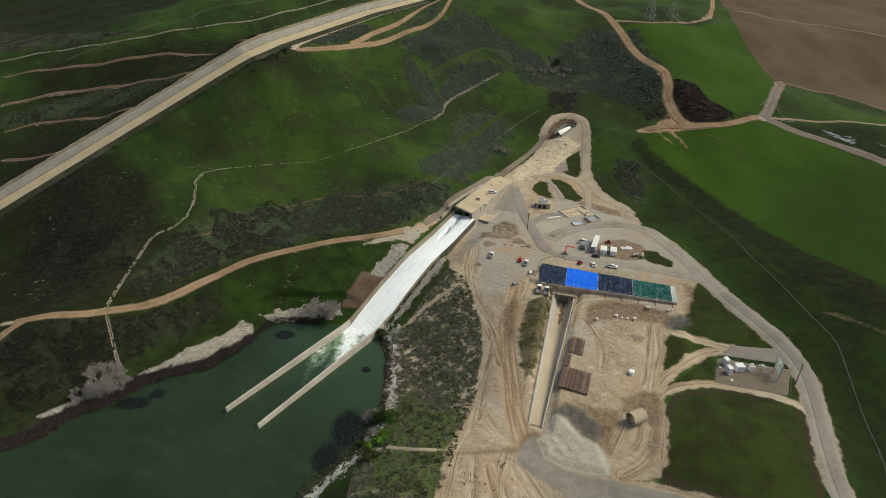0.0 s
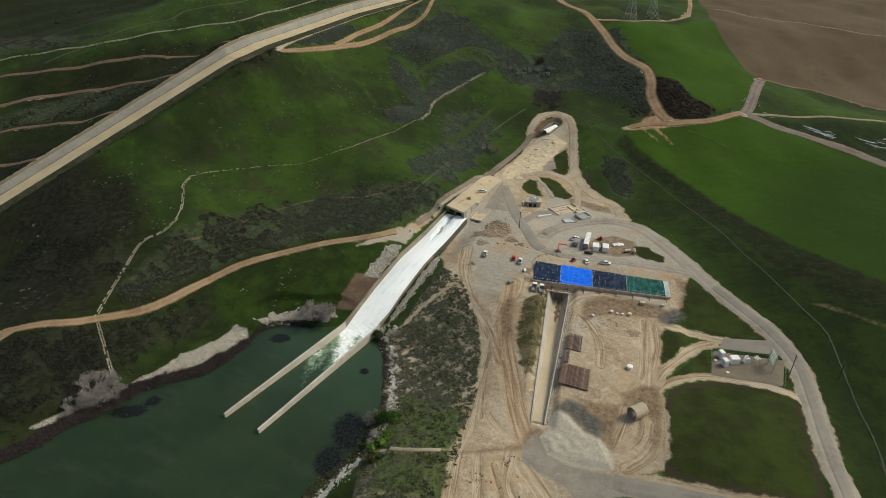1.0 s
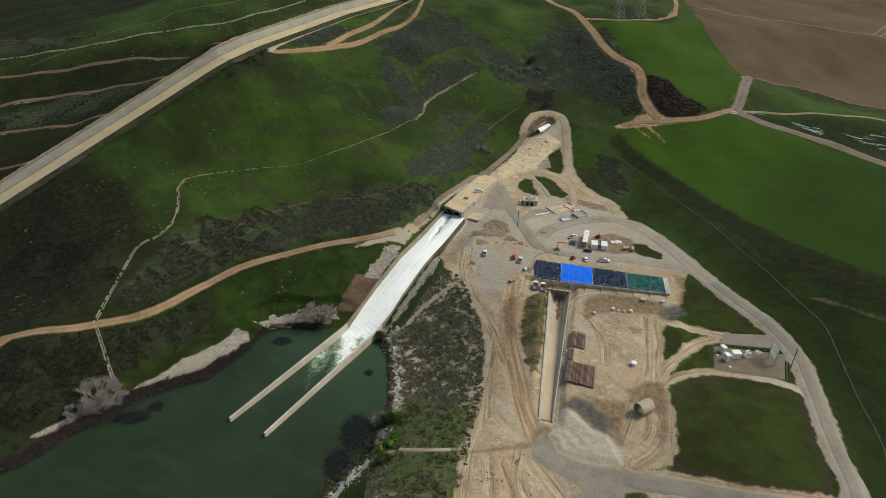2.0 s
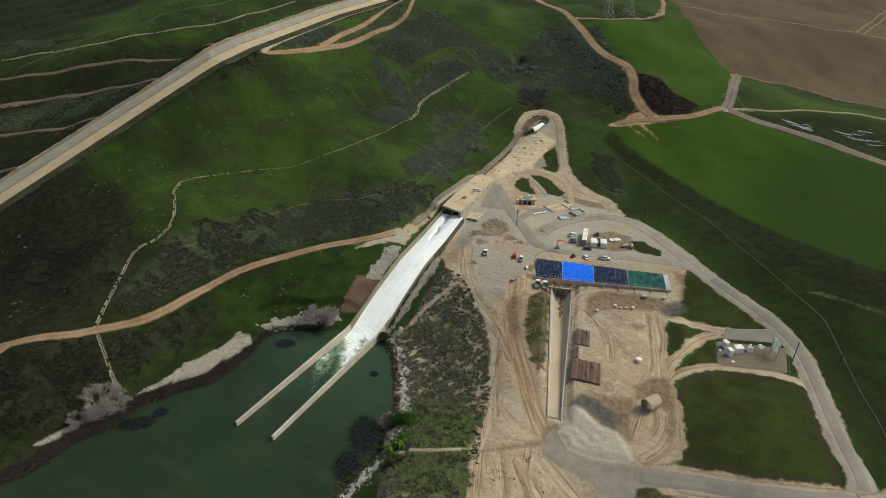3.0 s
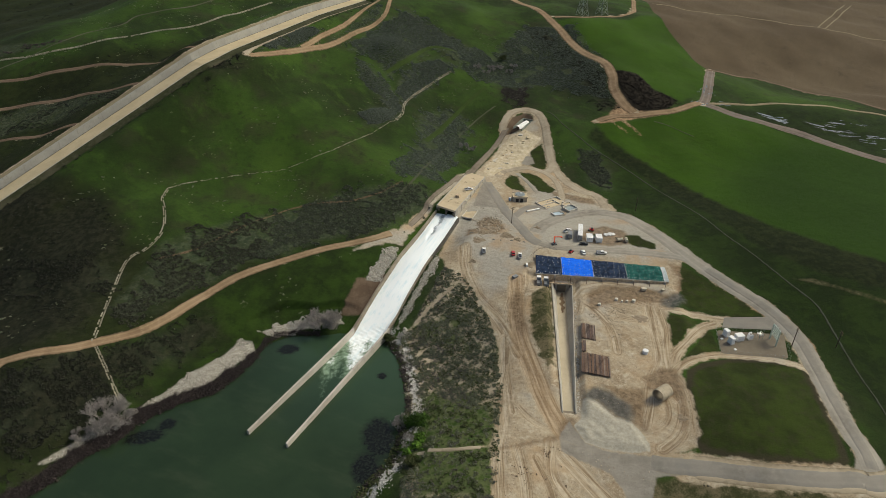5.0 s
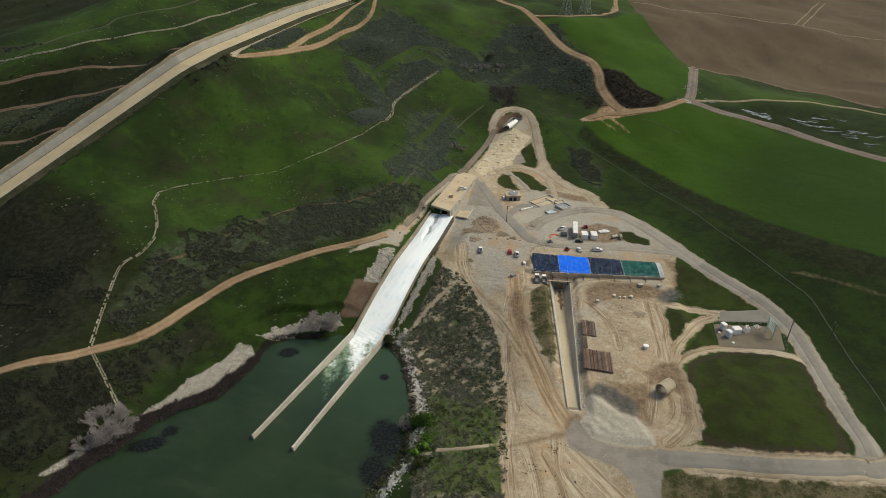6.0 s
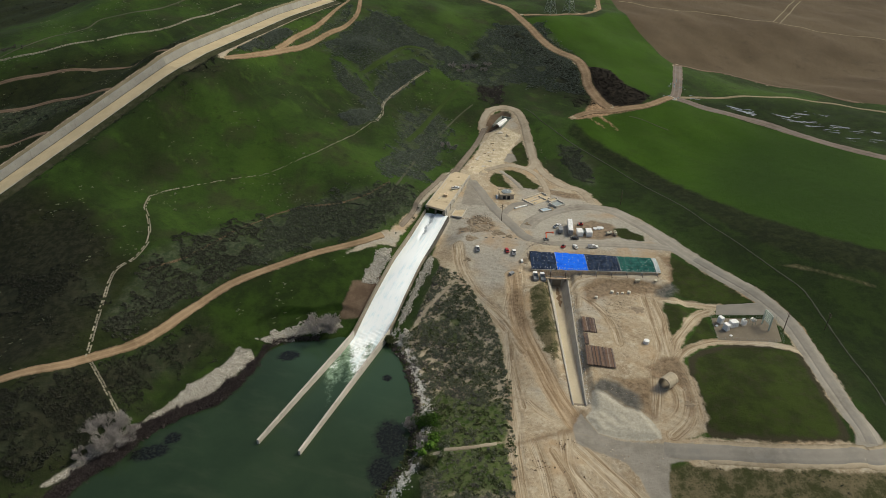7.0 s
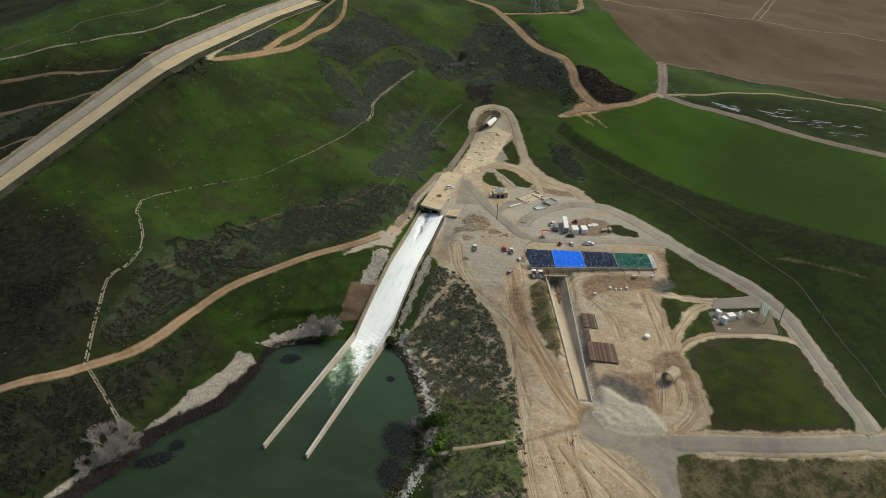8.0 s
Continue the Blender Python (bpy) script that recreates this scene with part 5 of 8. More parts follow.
for k in range(22):
    u0, u1 = LEN * k / 22, LEN * (k + 1) / 22
    base = 16.2 if u0 > 6 else 20.0
    for j in range(5):
        z0 = base + (21.3 - base) * j / 5
        z1 = base + (21.3 - base) * (j + 1) / 5 - 0.04
        a, b = wall_a + wall_run * (u0 + 0.02), wall_a + wall_run * (u1 - 0.02)
        o = wall_out * (0.25 + 0.05 * ((k * 7 + j * 3) % 3))
        part("lagging_board", prism([a, b, b + o, a + o], z0, z1), TIMBER, shoring)
for k in range(9):
    q = wall_a + wall_run * (2 + (LEN - 4) * k / 8) + wall_out * 0.3
    lo = level(*(q + wall_out * 2)[:2]) - 0.5
    bm = prism([q - wall_run * 0.35, q + wall_run * 0.35, q + wall_run * 0.35 + wall_out * 0.9, q - wall_run * 0.35 + wall_out * 0.9], lo, 21.5)
    part("post", bm, GREY_CONCRETE, shoring)
    part("raker", tube(q + wall_out * 0.8 + Vector((0, 0, 20.3)), q + wall_out * 3.2 + Vector((0, 0, lo + 0.5)), 0.18), STEEL, shoring)
part("cap_beam", prism([wall_a, wall_b, wall_b + wall_out * 0.5, wall_a + wall_out * 0.5], 21.2, 21.45), GREY_CONCRETE, shoring)
slope_l, slope_r = Vector((54.4, 279.6, 0)), Vector((116.8, 257.6, 0))
core = prism([wall_a, wall_b, slope_r, slope_l], 14, [21.2, 21.2, 24.6, 23.6])
part("backfill", core, ROAD_MATS["pale"], shoring, "earth slope behind the wall")


def tarp_mat(name, colour, fold):
    s = Shade(name, 0.6, spec=0.08)
    n, f = s.noise(0.5, 5.0, 0.65), s.noise(3.0, 4.0, 0.6)
    c = s.mix(s.span(n, 0.35, 0.65), colour, fold)
    return s.done(c, s.math("ADD", n, s.math("MULTIPLY", f, 0.3)), 1.0, 0.5)


NAVY = tarp_mat("navy_tarpaulin", (0.008, 0.017, 0.04), (0.03, 0.052, 0.105))
BLUE = tarp_mat("blue_tarpaulin", (0.004, 0.14, 0.92), (0.01, 0.19, 1.0))
TEAL = tarp_mat("teal_tarpaulin", (0.008, 0.07, 0.062), (0.028, 0.15, 0.13))
PALE = tarp_mat("clear_plastic", (0.45, 0.5, 0.52), (0.62, 0.66, 0.67))
BAG = plain("white_sandbag", (0.82, 0.82, 0.81), 0.8, vary=0.06)


def on_slope(u, v, up=0.0):
    """A place on the covered slope: along the wall and up from it, both 0 to 1."""
    lo, hi = wall_a.lerp(wall_b, u), slope_l.lerp(slope_r, u)
    p = lo.lerp(hi, v)
    z = (21.45 + (23.75 + 1.0 * u - 21.45) * v) + 0.1 * float(wobble(np.array(p.x), np.array(p.y), 1.6))
    return Vector((p.x, p.y, z + up + 0.35 * math.sin(v * math.pi)))


bag_mesh = bpy.data.meshes.new("sandbag")
bm = bmesh.new()
bmesh.ops.create_icosphere(bm, subdivisions=1, radius=0.32, matrix=Matrix.Diagonal((0.8, 0.6, 0.45, 1)))
bm.to_mesh(bag_mesh)
bm.free()
bag_mesh.materials.append(BAG)
rng = random.Random(4)
for name, mat, u0, u1, label in (("tarpaulin", NAVY, 0.0, 0.201, "navy tarpaulin weighted with white sandbags"), ("tarpaulin", BLUE, 0.2, 0.4385, "bright blue tarpaulin weighted with white sandbags"),
                                 ("tarpaulin", NAVY, 0.4375, 0.6925, "dark navy tarpaulin weighted with white sandbags"), ("tarpaulin", TEAL, 0.6915, 0.966, "dark teal tarpaulin weighted with white sandbags"),
                                 ("tarpaulin", PALE, 0.965, 1.0, "strip of clear plastic sheeting on the slope")):
    n = max(4, round((u1 - u0) * 60))
    g = np.array([[on_slope(u0 + (u1 - u0) * i / n, -0.02 + 1.05 * j / 16, 0.14 + 0.05 * rng.random()) for i in range(n + 1)] for j in range(17)])
    g[:, :, 1] += 0.25 * np.array([[rng.uniform(-1, 1) if j in (0, 16) else 0 for i in range(n + 1)] for j in range(17)])
    cover = tagged(new(name, sheet(name, g, mat)), label, "tarpaulin", "tarpaulins on the slope")
    if mat is PALE:
        continue
    cols = max(3, round((u1 - u0) * 26))
    for i in range(cols):
        for j in range(6):
            if rng.random() < 0.25:
                continue
            u = u0 + (u1 - u0) * (i + 0.5 + rng.uniform(-0.25, 0.25)) / cols
            v = (j + 0.5 + rng.uniform(-0.3, 0.3)) / 6
            ob = new("sandbag", bag_mesh)
            ob.parent = cover
            ob.matrix_world = Matrix.Translation(on_slope(u, v, 0.3)) @ pose(0, 0, 0, 0, 0, rng.uniform(0, 180))
    for i in range(round((u1 - u0) * LEN / 1.5)):
        ob = new("sandbag", bag_mesh)
        ob.parent = cover
        ob.matrix_world = Matrix.Translation(on_slope(u0 + (u1 - u0) * (i + rng.uniform(0.2, 0.8)) * 1.5 / ((u1 - u0) * LEN), 0.03 + rng.uniform(-0.02, 0.03), 0.3)) @ pose(0, 0, 0, 0, 0, rng.uniform(0, 180))
    for j in range(14):
        ob = new("sandbag", bag_mesh)
        ob.parent = cover
        ob.matrix_world = Matrix.Translation(on_slope(u1, j / 14, 0.3)) @ pose(0, 0, 0, 0, 0, rng.uniform(0, 180))

SILT = earth_mat("damp_silt", (0.3, 0.21, 0.13), (0.2, 0.135, 0.085), (0.12, 0.08, 0.05))

# outlet channel below the shored wall
HEAD, END = Vector((64.2, 262.5, 0)), Vector((38.4, 174.2, 0))
ch_run = (END - HEAD).normalized()
ch_left = Vector((-ch_run.y, ch_run.x, 0))
channel = thing("outlet_channel", "empty concrete outlet channel with warped side walls and a silty floor", "channel", kind="structure")
for sgn in (1, -1):
    for lo, hi in [(k / 12, (k + 1) / 12) for k in range(12)]:
        bm = bmesh.new()
        rows = []
        for g in (lo + 0.0008, hi - 0.0008):
            top_half, foot = 5.1 - 2.7 * g, 2.15
            c = HEAD.lerp(END, g)
            zt, zf = 17.5 - 2.5 * g, 11.2 + 2.4 * g
            rows.append([bm.verts.new(c + ch_left * (sgn * w) + Vector((0, 0, z))) for w, z in ((foot, zf), (top_half, zt), (top_half + 0.45, zt), (top_half + 0.45, zt - 1.6), (foot + 0.5, zf - 0.4))])
        for k in range(5):
            bm.faces.new((rows[0][k], rows[0][(k + 1) % 5], rows[1][(k + 1) % 5], rows[1][k]))
        bm.faces.new(rows[0])
        bm.faces.new(rows[1][::-1])
        bmesh.ops.recalc_face_normals(bm, faces=bm.faces[:])
        part("channel_wall_bay", bm, GREY_CONCRETE, channel)
g = np.array([[HEAD.lerp(END, k / 30) + ch_left * w + Vector((0, 0, 11.35 + 2.4 * k / 30 + 0.1 * abs(w) / 2.2)) for w in (-2.3, -1.1, 0, 1.1, 2.3)] for k in range(31)])
part("channel_floor", sheet("channel_floor", g[:, ::-1], FLOOR_CONCRETE), FLOOR_CONCRETE, channel, "floor silted to a warm tan")
for k, (lo, hi, w) in enumerate(((0.015, 0.22, 0.35),)):
    g = np.array([[HEAD.lerp(END, lo + (hi - lo) * i / 14) + ch_left * (w + 0.3 * math.sin(i * 1.3) + v * (1.0 + 0.5 * math.sin(i * 1.9 + v)) * math.sin(math.pi * (i + 0.4) / 14.8) ** 0.5) + Vector((0, 0, 11.43 + 2.4 * (lo + (hi - lo) * i / 14) + 0.08 * (1 - v * v))) for v in (-1, -0.4, 0.4, 1)] for i in range(15)])
    part("silt_patch", sheet("silt_patch", g[:, ::-1], SILT), SILT, channel, "dark damp silt on the channel floor")
head_l, head_r = HEAD + ch_left * 5.2, HEAD - ch_left * 5.2
for w0, w1 in ((-5.3, -2.3), (2.3, 5.3)):
    a, b = HEAD + ch_left * w0, HEAD + ch_left * w1
    part("headwall", prism([a, b, b + ch_run * 0.5, a + ch_run * 0.5], 10.5, 17.4), GREY_CONCRETE, channel)
a, b = HEAD - ch_left * 5.3, HEAD + ch_left * 5.3
part("lintel", prism([a, b, b + ch_run * 1.3, a + ch_run * 1.3], 16.2, 17.7), GREY_CONCRETE, channel)
part("stoplog_gate", prism([HEAD - ch_left * 2.25, HEAD + ch_left * 2.25, HEAD + ch_left * 2.25 + ch_run * 0.3, HEAD - ch_left * 2.25 + ch_run * 0.3], 11, 16.3), LINING, channel, "stained concrete closure across the channel")
part("sill", prism([END - ch_left * 2.6 - ch_run * 1.5, END + ch_left * 2.6 - ch_run * 1.5, END + ch_left * 2.6, END - ch_left * 2.6], 12.5, 14.35), CONCRETE, channel)

bridge = thing("foot_bridge", "narrow timber footbridge with pale handrails over the channel head", "footbridge")
for side_ in (-0.25, 0.25):
    a, b = HEAD - ch_left * 6.4 + ch_run * (2.4 + side_), HEAD + ch_left * 6.4 + ch_run * (2.4 + side_)
    part("plank", prism([a - ch_run * 0.22, b - ch_run * 0.22, b + ch_run * 0.22, a + ch_run * 0.22], 17.75, 17.9), TIMBER, bridge)
for off_ in (1.85, 2.95):
    ends = [HEAD + ch_left * w + ch_run * off_ for w in (-6.2, -3.1, 0.0, 3.1, 6.2)]
    for q in ends:
        part("post", tube(q + Vector((0, 0, 17.7)), q + Vector((0, 0, 18.95)), 0.06, n=6), TIMBER, bridge)
    part("handrail", tube(ends[0] + Vector((0, 0, 18.9)), ends[-1] + Vector((0, 0, 18.9)), 0.07, n=6), TIMBER, bridge)

WEEDY = earth_mat("weedy_earth", (0.1, 0.09, 0.06), (0.04, 0.045, 0.02), (0.02, 0.028, 0.01))

# the old spillway on the hill
spill = thing("hill_spillway", "long concrete spillway with a high grey side wall and a pale tan floor", "spillway", kind="structure")
sp = [Vector(p) for p in SPILLWAY]
sp_pts = []
for a, b in zip(sp, sp[1:]):
    n = max(1, round((b - a).length / 9))
    sp_pts += [a.lerp(b, k / n) for k in range(n)]
sp_pts.append(sp[-1])
sp_side = []
for k, p in enumerate(sp_pts):
    t = (sp_pts[min(k + 1, len(sp_pts) - 1)] - sp_pts[max(k - 1, 0)])
    sp_side.append(Vector((-t.y, t.x, 0)).normalized())
UP = Vector((0, 0, 1))
SPILL_WALL = concrete_mat("spillway_wall", (0.38, 0.375, 0.34), (0.31, 0.305, 0.28))
SPILL_FLOOR = concrete_mat("spillway_floor", (0.56, 0.465, 0.305), (0.48, 0.395, 0.255), (0.38, 0.3, 0.19))
DARK_STRIP = plain("dark_foot_strip", (0.05, 0.046, 0.04), 0.8)
for k in range(len(sp_pts) - 1):
    bays = []
    for j, e in ((k, 0.0025), (k + 1, -0.0025)):
        p = sp_pts[j].lerp(sp_pts[k + 1 if j == k else k], abs(e))
        bays.append((p, sp_side[j]))
    def strip(sec):
        bm = bmesh.new()
        r = [[bm.verts.new(p + s * w + UP * z) for w, z in sec] for p, s in bays]
        for i in range(len(sec)):
            bm.faces.new((r[0][i], r[0][(i + 1) % len(sec)], r[1][(i + 1) % len(sec)], r[1][i]))
        bm.faces.new(r[0])
        bm.faces.new(r[1][::-1])
        bmesh.ops.recalc_face_normals(bm, faces=bm.faces[:])
        return bm
    part("wall_bay", strip(((0, -1.5), (0.6, 4.8), (1.3, 4.8), (1.3, -1.5))), SPILL_WALL, spill)
    part("floor_bay", strip(((-0.05, -1.2), (-0.05, 0), (-13.2, 0.0), (-13.2, -1.2))), SPILL_FLOOR, spill)
    # thin dark strip where wall and floor meet
    part("foot_joint", strip(((0.02, -0.5), (0.02, 0.05), (-0.5, 0.05), (-0.5, -0.5))), DARK_STRIP, spill, "dark strip along the wall's foot")
    part("kerb", strip(((-13.2, -1.5), (-13.2, 0.35), (-13.7, 0.35), (-13.7, -1.5))), GREY_CONCRETE, spill)
    part("berm", strip(((-13.7, -1.5), (-13.7, 0.1), (-20.5, -1.2), (-20.5, -2.5))), WEEDY, spill, "weedy earth berm")
    part("berm", strip(((1.3, -1.5), (1.3, 4.3), (6.0, 4.7), (6.0, 2.0))), ROAD_MATS["path"], spill, "brown earth berm behind the wall")


# ---- concrete hillside drains, in panels ----
def drain(points, width, label, gap=0.12, seed=1):
    """Two rows of broken slabs with a weedy gutter between them."""
    rng = random.Random(seed)
    top = thing("concrete_drain", label, "drain", kind="structure")
    c = curve_through(points, 1.7)
    for a, b in zip(c, c[1:]):
        t = Vector((b[0] - a[0], b[1] - a[1]))
        if t.length < 0.3:
            continue
        t.normalize()
        n = Vector((-t.y, t.x))
        for lo, hi in ((-0.62, -0.12), (0.12, 0.62)):
            if rng.random() < gap:
                continue
            bm = bmesh.new()
            shift = rng.uniform(-0.08, 0.08)
            rows = []
            for q in (Vector(a) + t * rng.uniform(0.02, 0.25), Vector(b) - t * rng.uniform(0.02, 0.25)):
                out = hi if hi > 0 else lo
                rows.append([bm.verts.new((*(q + n * ((w + shift) * width)), level(*(q + n * ((w + shift) * width))) + z)) for w, z in ((lo, -0.15), (lo, 0.2 if lo == out else 0.1), (hi, 0.2 if hi == out else 0.1), (hi, -0.15))])
            for k in range(3):
                bm.faces.new((rows[0][k], rows[0][k + 1], rows[1][k + 1], rows[1][k]))
            bm.faces.new(rows[0])
            bm.faces.new(rows[1][::-1])
            bmesh.ops.recalc_face_normals(bm, faces=bm.faces[:])
            part("drain_slab", bm, DRAIN, top)
    return top


DRAIN = concrete_mat("bleached_concrete", (0.33, 0.3, 0.235), (0.2, 0.18, 0.135))
drain(DITCHES[0][:8], 1.25, "cracked concrete drain down the pasture", 0.22, 1)
drain(DITCHES[0][7:-4], 0.45, "narrow broken concrete drain across the hillside", 0.42, 2)
drain(DITCHES[0][-5:], 1.5, "pale concrete drain down the upper scrub slope", 0.1, 5)
drain(DITCHES[1], 1.2, "stepped concrete drain between road and pond", 0.12, 3)
drain(DITCHES[2], 1.6, "pale concrete brow drain along the ridge", 0.04, 4)

# ---- puddles in the fields ----
def puddle_mat():
    s = Shade("sky_pale_water", 0.06, spec=0.6)
    # base colour made pale to paint in the sky's reflection
    return s.done(s.mix(s.span(s.noise(0.3), 0.4, 0.6), (0.13, 0.16, 0.175), (0.24, 0.275, 0.29)), s.noise(3.0), 0.05, 0.05)


PUDDLE = puddle_mat()


def puddle(x, y, long, wide, turn, seed):
    rng = random.Random(seed)
    bm = bmesh.new()
    ring = []
    for k in range(22):
        a = 2 * math.pi * k / 22
        r = 0.6 + 0.5 * rng.random()
        p = Vector((math.cos(a) * long * r / 2, math.sin(a) * wide * r / 2, 0))
        p.rotate(Euler((0, 0, radians(turn))))
        q = (x + p.x, y + p.y)
        ring.append(bm.verts.new((*q, level(*q) + 0.14)))
    c = bm.verts.new((x, y, level(x, y) + 0.15))
    for k in range(22):
        bm.faces.new((c, ring[k], ring[(k + 1) % 22]))
    me = bpy.data.meshes.new("puddle")
    bm.to_mesh(me)
    bm.free()
    me.materials.append(PUDDLE)
    tagged(new("puddle", me), "shallow rain puddle shining beside the farm road", "puddle", "puddles in the field", "structure")


wet = [(x, y, 7 + 3 * (k % 3), 1.1 + 0.5 * (k % 2), -38 + 6 * (k % 3)) for k, (x, y) in enumerate(((324, 414), (328, 405), (330, 397), (336, 382), (339, 370), (332, 416), (348, 411), (347, 387), (351, 379), (364, 375), (356, 363), (315, 417), (334, 389), (343, 392), (320, 409)))]
wet += [(285, 437, 15, 2.8, -45), (288, 429, 17, 3.4, -45), (291, 424, 10, 2.4, -40), (262, 459, 12, 2.4, 0), (237, 459, 9, 2.2, 40), (242, 456, 6, 1.8, 30), (255, 480, 13, 1.2, 60), (262, 489, 9, 1.0, 60), (258, 476, 7, 1.0, 20)]
rng = random.Random(17)
for k, (x, y, long, wide, turn) in enumerate(wet):
    puddle(x, y, long, wide, turn, k)
    for j in range(3):
        puddle(x + rng.uniform(-6, 6), y + rng.uniform(-4, 4), long * rng.uniform(0.25, 0.6), wide * rng.uniform(0.3, 0.7), turn + rng.uniform(-14, 14), 50 + 3 * k + j)

# ---- vehicles ----
WHITE = plain("white_paint", (0.83, 0.83, 0.82), 0.35, 0.0, 0.06)
RED = plain("red_paint", (0.42, 0.025, 0.03), 0.35, 0.0, 0.1)
BLACK = plain("dark_paint", (0.025, 0.027, 0.032), 0.35, 0.0, 0.2)
GREY = plain("grey_paint", (0.24, 0.25, 0.26), 0.45)
RUBBER = plain("tyre_rubber", (0.02, 0.02, 0.021), 0.85)
CHROME = plain("bright_metal", (0.5, 0.5, 0.51), 0.3, 0.9)
GLASS = plain("tinted_glass", (0.015, 0.02, 0.024), 0.08, 0.0, 0.1, spec=0.6)
ORANGE = plain("orange_paint", (0.88, 0.13, 0.05), 0.4)
BEIGE = plain("beige_paint", (0.5, 0.46, 0.36), 0.5)
LAMP = plain("lamp_glass", (0.7, 0.68, 0.6), 0.15)
TAIL = plain("red_lamp", (0.35, 0.02, 0.02), 0.2)


def wheel(parent, x, y, r=0.38, wide=0.26):
    s = 1 if y > 0 else -1
    w = part("wheel", tube((x, y - s * wide / 2, r), (x, y + s * wide / 2, r), r, n=16), RUBBER, parent)
    part("rim", tube((x, y + s * (wide / 2 - 0.02), r), (x, y + s * (wide / 2 + 0.015), r), r * 0.58, n=12), CHROME, w)


def lower_body(length, wide, lo, hi, nose):
    """A car's lower body with a sloping nose, broken edges and a slight tuck."""
    bm = bmesh.new()
    prof = ((-length / 2, lo + 0.1), (-length / 2 + 0.04, hi - 0.04), (-length / 2 + 0.12, hi), (length / 2 - nose, hi), (length / 2 - 0.15, hi - 0.1), (length / 2, hi - 0.34), (length / 2 - 0.03, lo + 0.05), (length / 2 - 0.2, lo), (-length / 2 + 0.2, lo))
    a = [bm.verts.new((x, -wide / 2, z)) for x, z in prof]
    b = [bm.verts.new((x, wide / 2, z)) for x, z in prof]
    n = len(prof)
    for k in range(n):
        bm.faces.new((a[k], a[(k + 1) % n], b[(k + 1) % n], b[k]))
    bm.faces.new(a[::-1])
    bm.faces.new(b)
    bmesh.ops.recalc_face_normals(bm, faces=bm.faces[:])
    bmesh.ops.bevel(bm, geom=[e for e in bm.edges if abs(e.verts[0].co.y - e.verts[1].co.y) < 0.01], offset=0.05, segments=1, affect="EDGES")
    return bm


def cabin(x0, x1, wide, lo, hi, rake_f=0.55, rake_b=0.15, shrink=0.86):
    bm = bmesh.new()
    lower = [bm.verts.new(v) for v in ((x0, -wide / 2, lo), (x1, -wide / 2, lo), (x1, wide / 2, lo), (x0, wide / 2, lo))]
    w = wide * shrink
    upper = [bm.verts.new(v) for v in ((x0 + rake_b, -w / 2, hi), (x1 - rake_f, -w / 2, hi), (x1 - rake_f, w / 2, hi), (x0 + rake_b, w / 2, hi))]
    for k in range(4):
        bm.faces.new((lower[k], lower[(k + 1) % 4], upper[(k + 1) % 4], upper[k]))
    bm.faces.new(upper)
    bm.faces.new(lower[::-1])
    bmesh.ops.recalc_face_normals(bm, faces=bm.faces[:])
    bmesh.ops.bevel(bm, geom=bm.edges[:], offset=0.05, segments=1, affect="EDGES")
    return bm


def glazing(parent, x0, x1, wide, lo, hi, rake_f, rake_b, shrink=0.86):
    """Windscreen, rear window and side windows a little proud of the cabin."""
    def pane(name, q, push):
        bm = bmesh.new()
        v = [bm.verts.new(Vector(p) + Vector(push)) for p in q]
        bm.faces.new(v)
        r = bmesh.ops.extrude_face_region(bm, geom=bm.faces[:])
        bmesh.ops.translate(bm, verts=[g for g in r["geom"] if isinstance(g, bmesh.types.BMVert)], vec=Vector(push) * 0.5)
        bmesh.ops.recalc_face_normals(bm, faces=bm.faces[:])
        part(name, bm, GLASS, parent)
    h = hi - lo
    def edge_x(front, f):
        return x1 - rake_f * f if front else x0 + rake_b * f
    for name, front, push in (("windscreen", True, (0.02, 0, 0.01)), ("rear_window", False, (-0.02, 0, 0.01))):
        q = [(edge_x(front, f), s * (wide * (1 - (1 - shrink) * f) / 2 - 0.1), lo + h * f) for f, s in ((0.15, -1), (0.15, 1), (0.88, 1), (0.88, -1))]
        pane(name, q, push)
    for s in (-1, 1):
        for a, b in ((0.06, 0.46), (0.52, 0.92)):
            q = []
            for f, k in ((0.18, a), (0.18, b), (0.85, b), (0.85, a)):
                lo_x, hi_x = edge_x(False, f), edge_x(True, f)
                q.append((lo_x + (hi_x - lo_x) * k, s * (wide * (1 - (1 - shrink) * f) / 2), lo + h * f))
            pane("side_window", q, (0, s * 0.015, 0))


